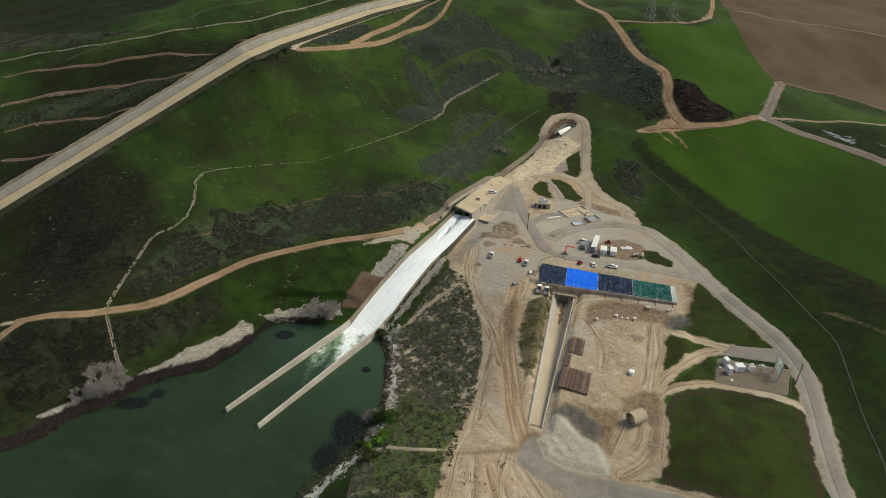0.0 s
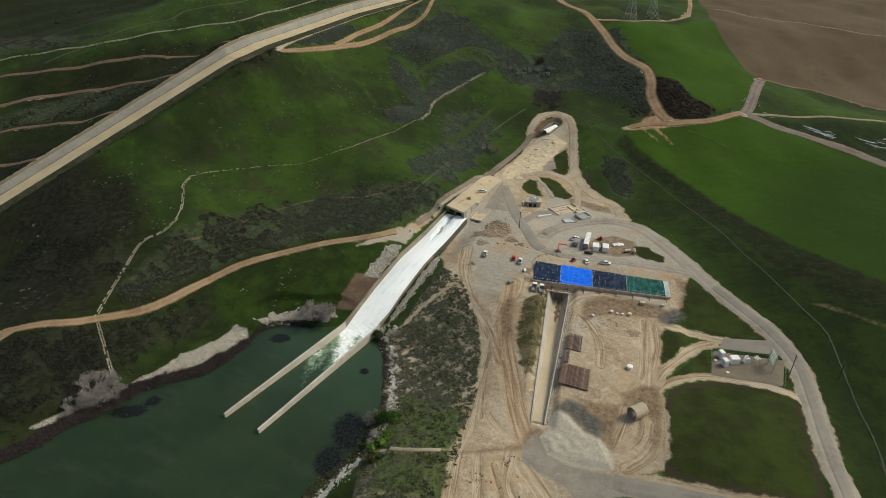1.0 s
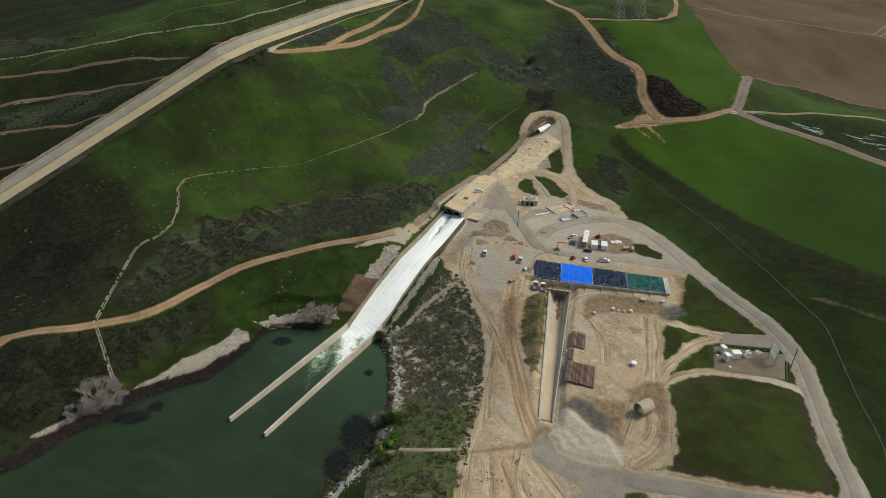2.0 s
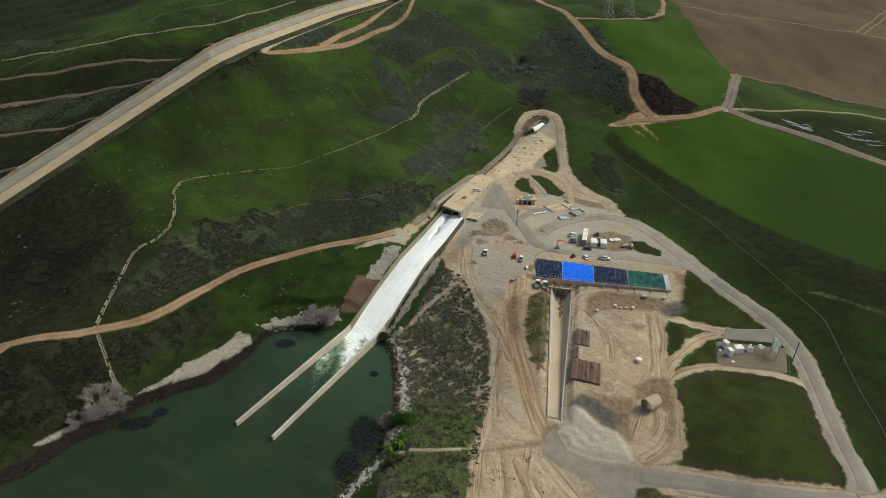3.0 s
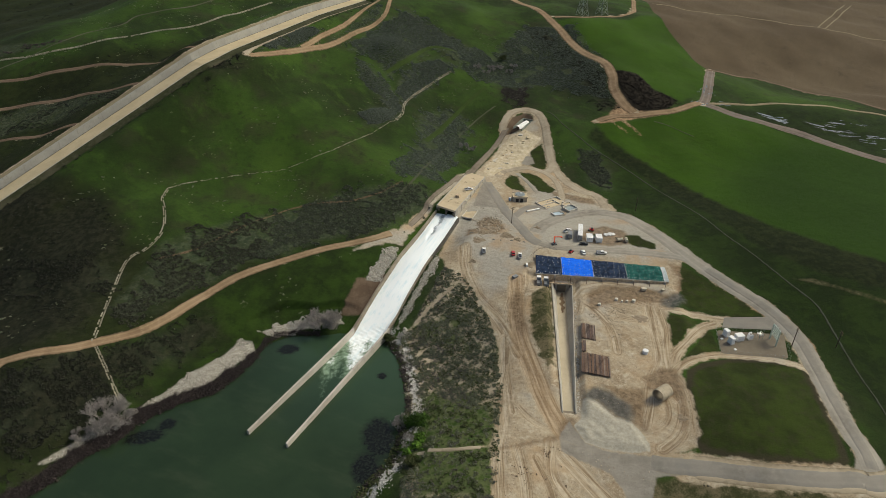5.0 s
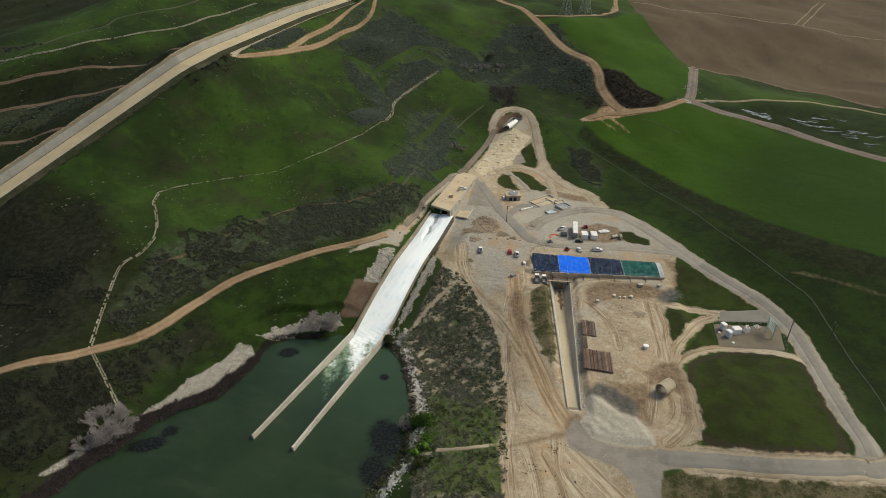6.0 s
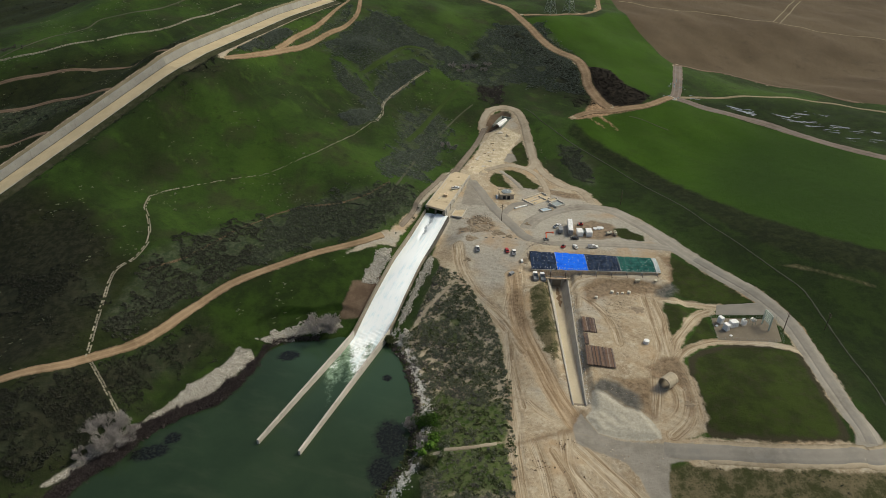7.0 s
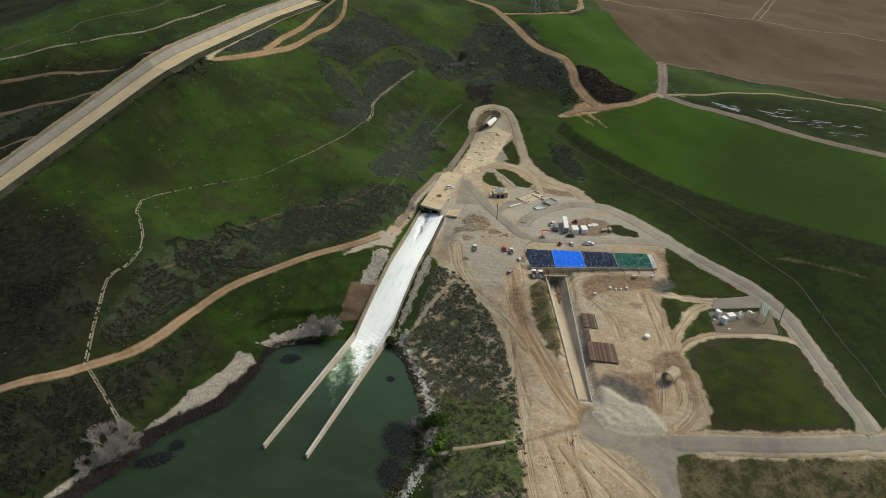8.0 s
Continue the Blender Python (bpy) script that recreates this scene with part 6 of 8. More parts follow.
def pickup(paint, label, m, load=None):
    v = thing("pickup_truck", label, "pickup truck", m, "vehicles in the yard")
    part("body", lower_body(5.7, 1.98, 0.45, 1.08, 1.5), paint, v)
    part("cab", cabin(-0.75, 1.55, 1.86, 1.06, 1.86, 0.75, 0.12), paint, v)
    glazing(v, -0.75, 1.55, 1.86, 1.06, 1.86, 0.75, 0.12)
    bed = box(-1.8, 0.94, 1.22, 2.0, 0.08, 0.3)
    box(-1.8, -0.94, 1.22, 2.0, 0.08, 0.3, bm=bed)
    box(-2.79, 0, 1.22, 0.08, 1.9, 0.3, bm=bed)
    part("bed_side", bed, paint, v)
    part("bed_floor", box(-1.8, 0, 1.1, 1.9, 1.78, 0.05), BLACK if load is None else load, v, "dark load bed")
    for x in (1.75, -1.75):
        for y in (-0.9, 0.9):
            wheel(v, x, y)
    part("bumper", box(2.86, 0, 0.62, 0.14, 1.85, 0.2, 0.03), CHROME, v)
    part("bumper", box(-2.88, 0, 0.62, 0.12, 1.8, 0.18, 0.03), CHROME, v)
    for y in (-0.72, 0.72):
        part("headlight", box(2.84, y, 0.86, 0.06, 0.36, 0.18, 0.02), LAMP, v)
        part("tail_light", box(-2.86, y * 1.2, 1.0, 0.05, 0.16, 0.3, 0.02), TAIL, v)
    return v


def car(paint, label, m):
    v = thing("car", label, "car", m, "vehicles in the yard")
    part("body", lower_body(4.6, 1.84, 0.35, 0.98, 1.2), paint, v)
    part("cabin", cabin(-1.7, 1.1, 1.7, 0.96, 1.55, 0.8, 0.6, 0.8), paint, v)
    glazing(v, -1.7, 1.1, 1.7, 0.96, 1.55, 0.8, 0.6, 0.8)
    for x in (1.4, -1.4):
        for y in (-0.84, 0.84):
            wheel(v, x, y, 0.33, 0.22)
    for y in (-0.65, 0.65):
        part("headlight", box(2.2, y, 0.72, 0.1, 0.34, 0.14, 0.02), LAMP, v)
        part("tail_light", box(-2.28, y, 0.78, 0.06, 0.34, 0.14, 0.02), TAIL, v)
    return v


white_pickup = pickup(WHITE, "white crew-cab pickup truck parked on the bare yard", at(29.1, 291.8, 78))
for x, y, turn, up in ((46.7, 282.2, 74, 0), (80.9, 305.3, 28, 0)):
    copy_thing(white_pickup, at(x, y, turn, up))
copy_thing(white_pickup, pose(33.9, 361.1, 26.1, 0, 0.9, 12))
utility = pickup(WHITE, "white utility pickup truck with a loaded bed behind the tarpaulins", at(91.4, 279.2, -8), GREY)
part("tool_rack", box(-1.8, 0, 1.6, 2.0, 1.7, 0.5, 0.04), GREY, utility)
part("ladder_bar", tube((-2.7, 0.6, 1.95), (1.2, 0.6, 2.0), 0.04), CHROME, utility)
car(RED, "red car parked on the bare yard", at(43.8, 285.4, 80))
car(WHITE, "white car parked behind the tarpaulins", at(81.6, 280.6, 84))
car(BLACK, "dark car parked beside the white trailer", at(84.8, 289.2, -12))


def semi_trailer(m):
    v = thing("semi_trailer", "long white box semi-trailer parked in the yard", "trailer", m)
    part("cargo_box", box(0, 0, 2.55, 14.2, 2.6, 2.8, 0.05), WHITE, v)
    part("frame_rail", box(0, 0, 1.05, 13.6, 0.9, 0.24, 0.03), BLACK, v)
    for y in (-0.65, 0.65):
        part("rear_door", box(-7.13, y, 2.55, 0.06, 1.24, 2.6, 0.02), GREY, v)
        part("landing_leg", box(4.2, y, 0.5, 0.14, 0.14, 1.0, 0.01), GREY, v)
    for x in (-5.6, -4.3):
        for y in (-1.05, 1.05):
            wheel(v, x, y, 0.5, 0.4)
    for k in range(9):
        part("roof_rib", box(-6.2 + 1.55 * k, 0, 3.96, 0.06, 2.5, 0.03), GREY, v)
    return v


semi_trailer(at(86.3, 299.6, 69))


def box_truck(m, label, paint, cargo, length=6.6):
    v = thing("box_truck", label, "truck", m, "vehicles in the yard")
    part("cargo_box", box(-0.8, 0, 2.0, length - 2.2, 2.2, 2.1, 0.05), cargo, v)
    part("chassis", box(0, 0, 0.75, length - 0.2, 0.9, 0.25, 0.03), BLACK, v)
    part("cab", cabin(length / 2 - 2.0, length / 2 + 0.2, 2.1, 0.7, 2.3, 0.5, 0.05, 0.92), paint, v)
    part("windscreen", box(length / 2 - 0.06, 0, 1.85, 0.1, 1.6, 0.55, 0.02), GLASS, v)
    for x in (length / 2 - 0.9, -length / 2 + 1.0):
        for y in (-0.95, 0.95):
            wheel(v, x, y, 0.45, 0.32)
    return v


box_truck(at(80.2, 299.0, 69), "grey box truck parked beside the long trailer", GREY, GREY)


def mixer(m):
    v = thing("dump_truck", "grey and white dump truck parked below the shored wall", "truck", m, "trucks below the wall")
    part("chassis", box(0, 0, 0.85, 7.0, 1.0, 0.3, 0.03), BLACK, v)
    part("cab", cabin(1.6, 3.7, 2.3, 0.8, 2.7, 0.3, 0.05, 0.93), WHITE, v)
    part("windscreen", box(3.55, 0, 2.1, 0.1, 1.8, 0.6, 0.02), GLASS, v)
    tray = box(-1.1, 1.12, 1.7, 4.8, 0.1, 1.2)
    box(-1.1, -1.12, 1.7, 4.8, 0.1, 1.2, bm=tray)
    box(-3.45, 0, 1.7, 0.1, 2.3, 1.2, bm=tray)
    box(1.25, 0, 1.9, 0.1, 2.3, 1.6, bm=tray)
    box(-1.1, 0, 1.15, 4.8, 2.3, 0.1, bm=tray)
    part("tray", tray, GREY, v)
    for x in (2.5, -1.6, -2.7):
        for y in (-1.0, 1.0):
            wheel(v, x, y, 0.5, 0.35)
    return v


dump = mixer(at(50.4, 258.6, 76))
copy_thing(dump, at(54.0, 257.9, 76))


def shelter(m, label):
    v = thing("storage_shed", label, "shed", m, "white site sheds")
    part("roof", box(0, 0, 2.72, 3.4, 5.4, 0.16, 0.04), WHITE, v)
    for x in (-1.6, 1.6):
        part("side_panel", box(x, 0, 1.35, 0.1, 5.2, 2.6, 0.02), WHITE, v)
    part("back_panel", box(0, 2.55, 1.35, 3.1, 0.1, 2.6, 0.02), WHITE, v)
    part("door_leaf", box(-0.95, -2.6, 1.3, 1.1, 0.08, 2.4, 0.02), WHITE, v)
    part("door_leaf", box(0.2, -2.6, 1.3, 1.1, 0.08, 2.4, 0.02), WHITE, v)
    part("door_leaf", box(1.18, -2.6, 1.3, 0.8, 0.08, 2.4, 0.02), WHITE, v)
    part("floor_panel", box(0, 0, 0.08, 3.1, 5.1, 0.12), GREY, v)
    part("workbench", box(0.6, 1.6, 0.6, 1.6, 1.0, 0.9, 0.05), BLACK, v)
    return v


shed_a = shelter(at(89.8, 294.0, -14), "white site shed with closed double doors")
copy_thing(shed_a, at(94.9, 292.9, -14))


def generator(m):
    v = thing("generator", "grey towable generator between the white sheds", "generator", m)
    part("housing", box(0, 0, 1.1, 1.5, 3.0, 1.3, 0.08), GREY, v)
    part("exhaust", tube((0.3, 0.8, 1.7), (0.3, 0.8, 2.2), 0.07), BLACK, v)
    for y in (-0.4, 0.4):
        wheel(v, 0.0, y * 2.2, 0.32, 0.2)
    part("drawbar", box(0, -2.1, 0.5, 0.12, 1.4, 0.1), BLACK, v)
    return v


generator(at(92.3, 295.0, -14))


def loader(m):
    v = thing("skid_loader", "small red skid loader", "loader", m)
    part("body", box(0, 0, 0.85, 2.4, 1.5, 0.8, 0.1), RED, v)
    part("cage", cabin(-0.6, 0.6, 1.2, 1.2, 2.0, 0.15, 0.1, 0.9), BLACK, v)
    for y in (-0.8, 0.8):
        part("lift_arm", box(0.5, y, 1.25, 2.4, 0.14, 0.2, 0.03), RED, v)
        for x in (-0.75, 0.75):
            wheel(v, x, y, 0.4, 0.25)
    part("bucket", box(1.75, 0, 0.4, 0.6, 1.7, 0.55, 0.05, taper=0.8), BLACK, v)
    return v


red_loader = loader(at(95.2, 304.4, 160))
copy_thing(red_loader, at(74.7, 281.6, 40))


def boom_lift(m):
    v = thing("boom_lift", "orange boom lift with its arm swung out", "boom lift", m)
    part("base", box(0, 0, 0.8, 2.4, 1.8, 0.6, 0.1), GREY, v)
    for x in (-0.9, 0.9):
        for y in (-0.95, 0.95):
            wheel(v, x, y, 0.42, 0.3)
    part("turntable", tube((0, 0, 1.1), (0, 0, 1.5), 0.7, n=16), BLACK, v)
    part("lower_arm", tube((0, 0, 1.3), (0.5, 2.6, 3.6), 0.34, 0.3), ORANGE, v)
    part("upper_arm", tube((0.5, 2.6, 3.5), (3.9, 1.6, 3.8), 0.34, 0.26), ORANGE, v)
    part("basket", box(4.2, 1.5, 3.7, 0.8, 1.1, 0.7, 0.04), ORANGE, v)
    return v


boom_lift(at(68.6, 291.2, 0))


def tank_trailer(m, label):
    v = thing("tank_trailer", label, "tank trailer", m, "tank trailers")
    part("tank", tube((-1.6, 0, 1.35), (1.6, 0, 1.35), 0.8, n=16), BEIGE, v)
    part("frame", box(0, 0, 0.5, 3.8, 0.9, 0.12, 0.02), BLACK, v)
    part("hatch", tube((0.2, 0, 2.1), (0.2, 0, 2.28), 0.28, n=12), BLACK, v)
    for y in (-0.7, 0.7):
        wheel(v, -0.4, y, 0.38, 0.24)
    part("drawbar", box(2.5, 0, 0.5, 1.4, 0.12, 0.1), BLACK, v)
    return v


tanker = tank_trailer(at(106.2, 290.4, 10), "beige water tank trailer on the yard edge")
copy_thing(tanker, at(109.8, 289.6, 75))


def sack_pile(x, y):
    rng = random.Random(8)
    v = thing("sandbag_pile", "heap of white sandbags on the ground", "sandbag pile", at(x, y))
    for k in range(46):
        a, r = rng.uniform(0, 6.28), rng.uniform(0, 1) ** 0.5
        bm = bmesh.new()
        bmesh.ops.create_icosphere(bm, subdivisions=1, radius=0.8, matrix=pose(3.3 * r * math.cos(a), 1.5 * r * math.sin(a), 0.3 + 0.55 * (1 - r) * rng.random(), 0, 0, rng.uniform(0, 180)) @ Matrix.Diagonal((1.0, 0.7, 0.45, 1)))
        part("sandbag", bm, BAG, v)


sack_pile(103.5, 298.3)

# ---- yard stores ----
def rust_mat():
    s = Shade("rusted_steel", 0.8, 0.3)
    r, n, f = s.rand(), s.noise(0.8, 5.0, 0.7), s.noise(6.0, 3.0)
    c = s.ramp(r, (0.0, (0.07, 0.056, 0.054)), (0.35, (0.13, 0.1, 0.094)), (0.7, (0.2, 0.125, 0.085)), (1.0, (0.3, 0.25, 0.22)))
    c = s.mix(s.span(n, 0.45, 0.7, 0.0, 0.6), c, (0.15, 0.085, 0.055))
    return s.done(c, f, 0.3, 0.02)


RUST = rust_mat()


def beam_mesh(length):
    """A wide-flange steel pile."""
    bm = bmesh.new()
    sec = ((-0.18, 0), (0.18, 0), (0.18, 0.04), (0.03, 0.04), (0.03, 0.32), (0.18, 0.32), (0.18, 0.36), (-0.18, 0.36), (-0.18, 0.32), (-0.03, 0.32), (-0.03, 0.04), (-0.18, 0.04))
    a = [bm.verts.new((x, -length / 2, z)) for x, z in sec]
    b = [bm.verts.new((x, length / 2, z)) for x, z in sec]
    for k in range(12):
        bm.faces.new((a[k], a[(k + 1) % 12], b[(k + 1) % 12], b[k]))
    bm.faces.new(a[::-1])
    bm.faces.new(b)
    bmesh.ops.recalc_face_normals(bm, faces=bm.faces[:])
    me = bpy.data.meshes.new("steel_beam")
    bm.to_mesh(me)
    bm.free()
    me.materials.append(RUST)
    return me


def pile_stack(x, y, turn, length, count, spread, label, layers=2, seed=0, skew=-0.06):
    rng = random.Random(seed)
    v = thing("steel_pile_stack", label, "steel piles", at(x, y, turn), "stacks of steel piles")
    me = beam_mesh(length)
    for j in (-0.35, 0.35):
        part("bearer", box(0, j * length, 0.12, spread + 0.4, 0.25, 0.24, turn=pose(0, 0, 0, 0, 0, math.degrees(math.atan(skew)))), TIMBER, v)
    for layer in range(layers):
        for k in range(count):
            if layer and rng.random() < 0.15:
                continue
            ob = new("steel_beam", me)
            ob.parent = v
            ob.matrix_parent_inverse = Matrix()
            ob.matrix_local = pose(-spread / 2 + spread * (k + 0.5) / count, skew * spread * ((k + 0.5) / count - 0.5) + rng.uniform(-0.25, 0.25), 0.24 + 0.37 * layer, 0, 0, rng.uniform(-0.4, 0.4))
    return v


pile_stack(62.4, 219.6, -18, 11.4, 13, 6.4, "rusty steel piles laid in a square on the yard", 1, 1, -0.12)
pile_stack(56.9, 210.0, -18, 8.0, 4, 1.9, "short row of rusty steel piles", 1, 2)
pile_stack(57.6, 197.4, -19, 13.2, 27, 12.2, "wide row of rusty steel piles on the yard", 1, 3, -0.1)

PIPE = concrete_mat("buff_concrete", (0.5, 0.43, 0.32), (0.4, 0.34, 0.25))


def culvert(x, y, turn):
    v = thing("pipe_section", "huge pale concrete pipe section lying on the earth", "pipe", at(x, y, turn))
    bm = bmesh.new()
    rings = []
    for px_, r in ((-3.0, 2.65), (3.0, 2.65), (3.0, 2.3), (-3.0, 2.3)):
        rings.append([bm.verts.new((px_, r * math.cos(2 * math.pi * k / 40), 2.62 + r * math.sin(2 * math.pi * k / 40))) for k in range(40)])
    for a, b in zip(rings, rings[1:] + rings[:1]):
        for k in range(40):
            bm.faces.new((a[k], a[(k + 1) % 40], b[(k + 1) % 40], b[k]))
    bmesh.ops.recalc_face_normals(bm, faces=bm.faces[:])
    part("barrel", bm, PIPE, v)
    # the shade inside the pipe is painted as a darker lining
    lining = bmesh.new()
    ends = [[lining.verts.new((e, 2.27 * math.cos(2 * math.pi * k / 40), 2.62 + 2.27 * math.sin(2 * math.pi * k / 40))) for k in range(40)] for e in (-2.97, 2.97)]
    for k in range(40):
        lining.faces.new((ends[0][k], ends[0][(k + 1) % 40], ends[1][(k + 1) % 40], ends[1][k]))
    part("lining", lining, LINING, v, "inner lining with the pipe's inside shade in its colour")
    for e in (-2.0, 0, 2.0):
        bm = bmesh.new()
        a = [[bm.verts.new((e + w, r * math.cos(2 * math.pi * k / 40), 2.62 + r * math.sin(2 * math.pi * k / 40))) for k in range(40)] for w, r in ((-0.1, 2.65), (-0.1, 2.71), (0.1, 2.71), (0.1, 2.65))]
        for p, q in zip(a, a[1:]):
            for k in range(40):
                bm.faces.new((p[k], p[(k + 1) % 40], q[(k + 1) % 40], q[k]))
        bmesh.ops.recalc_face_normals(bm, faces=bm.faces[:])
        part("band", bm, PIPE, v)
    for y_ in (-1.6, 1.6):
        part("chock", box(0, y_, 0.3, 1.0, 0.5, 0.6, 0.06), TIMBER, v)


culvert(76.6, 174.6, 26)


def drum(x, y, r, h, label, name="water_tank", paint=None):
    v = thing(name, label, name.replace("_", " "), at(x, y), "drums and tanks on the yard")
    part("shell", tube((0, 0, 0), (0, 0, h), r, n=20), paint or WHITE, v)
    part("lid", tube((0, 0, h), (0, 0, h + 0.1), r * 0.92, r * 0.5, n=20), paint or WHITE, v)
    part("hoop", tube((0, 0, h * 0.55), (0, 0, h * 0.62), r * 1.03, n=20), paint or WHITE, v)


DUSTY = plain("dusty_white_paint", (0.66, 0.62, 0.54), 0.6)
drum(81.9, 201.6, 1.25, 1.6, "white round water tank standing on the yard")
for x, y, r, h in ((85.3, 242.2, 0.8, 1.1), (87.5, 240.5, 0.55, 0.9), (90.0, 240.2, 0.6, 0.8), (93.3, 239.8, 0.85, 1.1), (75.6, 239.7, 0.75, 1.0)):
    drum(x, y, r, h, "dusty pale drum standing on the yard", "drum", DUSTY)


def crate(x, y, turn, sx, sy, sz, paint, label):
    v = thing("crate", label, "crate", at(x, y, turn), "crates by the wall")
    part("case", box(0, 0, sz / 2, sx, sy, sz, 0.05), paint, v)
    part("lid", box(0, 0, sz + 0.05, sx + 0.12, sy + 0.12, 0.1, 0.03), paint, v)
    for s in (-1, 1):
        part("batten", box(s * sx * 0.35, -sy / 2 - 0.04, sz / 2, 0.14, 0.08, sz * 0.9), TIMBER, v)


crate(101.6, 247.0, -12, 2.4, 1.5, 1.2, BEIGE, "pale crate below the shored wall")
crate(110.7, 244.8, 20, 1.6, 1.1, 0.9, BEIGE, "small pale crate below the shored wall")
crate(39.5, 264.4, 30, 2.8, 1.8, 1.0, GREY, "grey crate on the bare yard")
crate(47.8, 272.5, 80, 2.2, 1.0, 1.2, WHITE, "white crate at the end of the tarpaulins")

HEAP_EARTH = earth_mat("tipped_earth", (0.36, 0.3, 0.225), (0.26, 0.21, 0.152), (0.16, 0.122, 0.086))


def earth_heap(x, y, r, h, seed, base=None, mat=None, label="low mound of tipped brown earth on the graded yard"):
    """A tipped heap with a ragged foot and slumped sides."""
    g = np.array([[(a * math.pi / 12, k / 9) for a in range(25)] for k in range(10)])
    ang, f = g[..., 0], g[..., 1]
    rr = r * f * (1 + 0.22 * np.sin(3 * ang + seed) + 0.13 * np.sin(7 * ang + 2 * seed))
    hx, hy = x + rr * np.cos(ang), y + rr * np.sin(ang)
    top = h * (1 - f ** 2.4) * (0.75 + 0.4 * wobble(hx, hy, 0.9, seed) + 0.2 * wobble(hx, hy, 0.35, seed))
    z = (land(hx.ravel(), hy.ravel()).reshape(hx.shape) if base is None else base) + top - (0.35 if base is None else 0.06) * f
    tagged(new("earth_mound", sheet("earth_mound", np.stack((hx, hy, z), -1)[::-1], mat or HEAP_EARTH)), label, "earth mound", "earth mounds")


for k, (x, y) in enumerate(((36.5, 326), (40.5, 316), (45, 306), (50, 300), (32.5, 315), (28.5, 304), (21.5, 285), (49.5, 273), (91, 226), (79.5, 163), (65, 312), (86, 330))):
    earth_heap(x, y, 2.6 + 1.1 * (k % 3), 0.35 + 0.15 * (k % 4), 1.7 * k)

rng = random.Random(21)
for k in range(16):
    earth_heap(rng.uniform(32, 43), rng.uniform(311, 330), rng.uniform(1.4, 3.4), rng.uniform(0.3, 0.7), 0.9 * k, label="rough heap of broken brown earth and stones")
DARK_GRAVEL = earth_mat("dark_gravel", (0.17, 0.165, 0.155), (0.12, 0.118, 0.112), (0.085, 0.083, 0.08))
for k, (x, y, r) in enumerate(((37.4, 302.3, 1.9), (41.0, 301.0, 1.6), (46.4, 299.6, 1.9), (52.8, 296.9, 1.3), (26.4, 314.5, 1.8), (29.2, 318.4, 1.4), (44.0, 264.0, 1.2), (46.0, 258.0, 1.0))):
    earth_heap(x, y, r, 0.2, 2.1 * k, mat=DARK_GRAVEL, label="low heap of dark gravel on the yard")

# guard rail round the end of the covered slope
rail = thing("guard_rail", "dark steel guard rail at the end of the tarpaulins", "guard rail")
rail_pts = [Vector((*q, level(*q))) for q in curve_through(((52, 274), (54, 282), (59, 287), (67, 287), (68, 285)), 2.5)]
for k, a in enumerate(rail_pts):
    part("post", tube(a, a + Vector((0, 0, 1.2)), 0.06, n=6), STEEL, rail)
    if k:
        for h in (0.6, 1.15):
            part("rail_bar", tube(rail_pts[k - 1] + Vector((0, 0, h)), a + Vector((0, 0, h)), 0.05, n=6), STEEL, rail)

# ---- buildings by the portal ----
ROOF = plain("grey_roofing", (0.22, 0.26, 0.28), 0.8, vary=0.25)
STUCCO = concrete_mat("block_wall", (0.46, 0.41, 0.33), (0.38, 0.33, 0.26))
SKYBLUE = plain("pale_blue_paint", (0.2, 0.38, 0.6), 0.5)


def control_house(m):
    v = thing("control_house", "small tan block house with a round grey tank on its roof", "building", m)
    part("wall", box(0, 0, 1.5, 8.6, 7.4, 3.0, 0.05), STUCCO, v)
    part("roof", box(0, 0, 3.12, 9.4, 8.2, 0.24, 0.04), SAND, v, "sandy flat roof")
    for y in (-3.95, 3.95):
        part("parapet", box(0, y, 3.4, 9.4, 0.3, 0.34, 0.03), STUCCO, v)
    for x in (-1.9, 0.9):
        # closed panel whose dark colour stands for the shade indoors
        d = part("door", box(x, -3.74, 1.2, 1.8, 0.1, 2.3, 0.02), DARK, v, "doorway panel coloured as the shaded inside")
        part("door_frame", box(x, -3.78, 2.42, 2.0, 0.12, 0.14), GREY, d)
    part("window", box(4.32, 0.6, 1.7, 0.08, 1.4, 0.9, 0.02), GLASS, v)
    tank = part("roof_tank", tube((0.2, 0.5, 3.2), (0.2, 0.5, 3.7), 3.3, n=32), GREY_CONCRETE, v, "round grey concrete tank")
    part("tank_cover", tube((0.2, 0.5, 3.7), (0.2, 0.5, 3.84), 3.0, 2.8, n=32), ROOF, tank, "grey-blue tank cover")
    part("hatch", box(0.9, 1.6, 3.95, 0.9, 0.9, 0.24, 0.04), WHITE, tank)


control_house(at(65.2, 352.4, -8))
toilet = thing("portable_toilet", "pale blue portable toilet beside the control house", "toilet", at(58.6, 351.0, 10))
part("cabin", box(0, 0, 1.1, 1.2, 1.2, 2.2, 0.06), SKYBLUE, toilet)
part("roof", box(0, 0, 2.28, 1.3, 1.3, 0.2, 0.08, taper=0.8), WHITE, toilet)
part("door", box(0, -0.62, 1.05, 0.9, 0.04, 1.9, 0.02), WHITE, toilet)

line_pipe = thing("steel_pipe", "long white steel pipe lying on the ground", "pipe", at(69.3, 335.6, 17))
part("barrel", tube((-4.8, 0, 0.5), (4.8, 0, 0.5), 0.5, n=16), WHITE, line_pipe)
for x in (-4.7, 4.7):
    part("flange", tube((x - 0.06, 0, 0.5), (x + 0.06, 0, 0.5), 0.62, n=16), GREY, line_pipe)
for x in (-2.6, 2.6):
    part("cradle", box(x, 0, 0.06, 0.4, 1.4, 0.14), TIMBER, line_pipe)


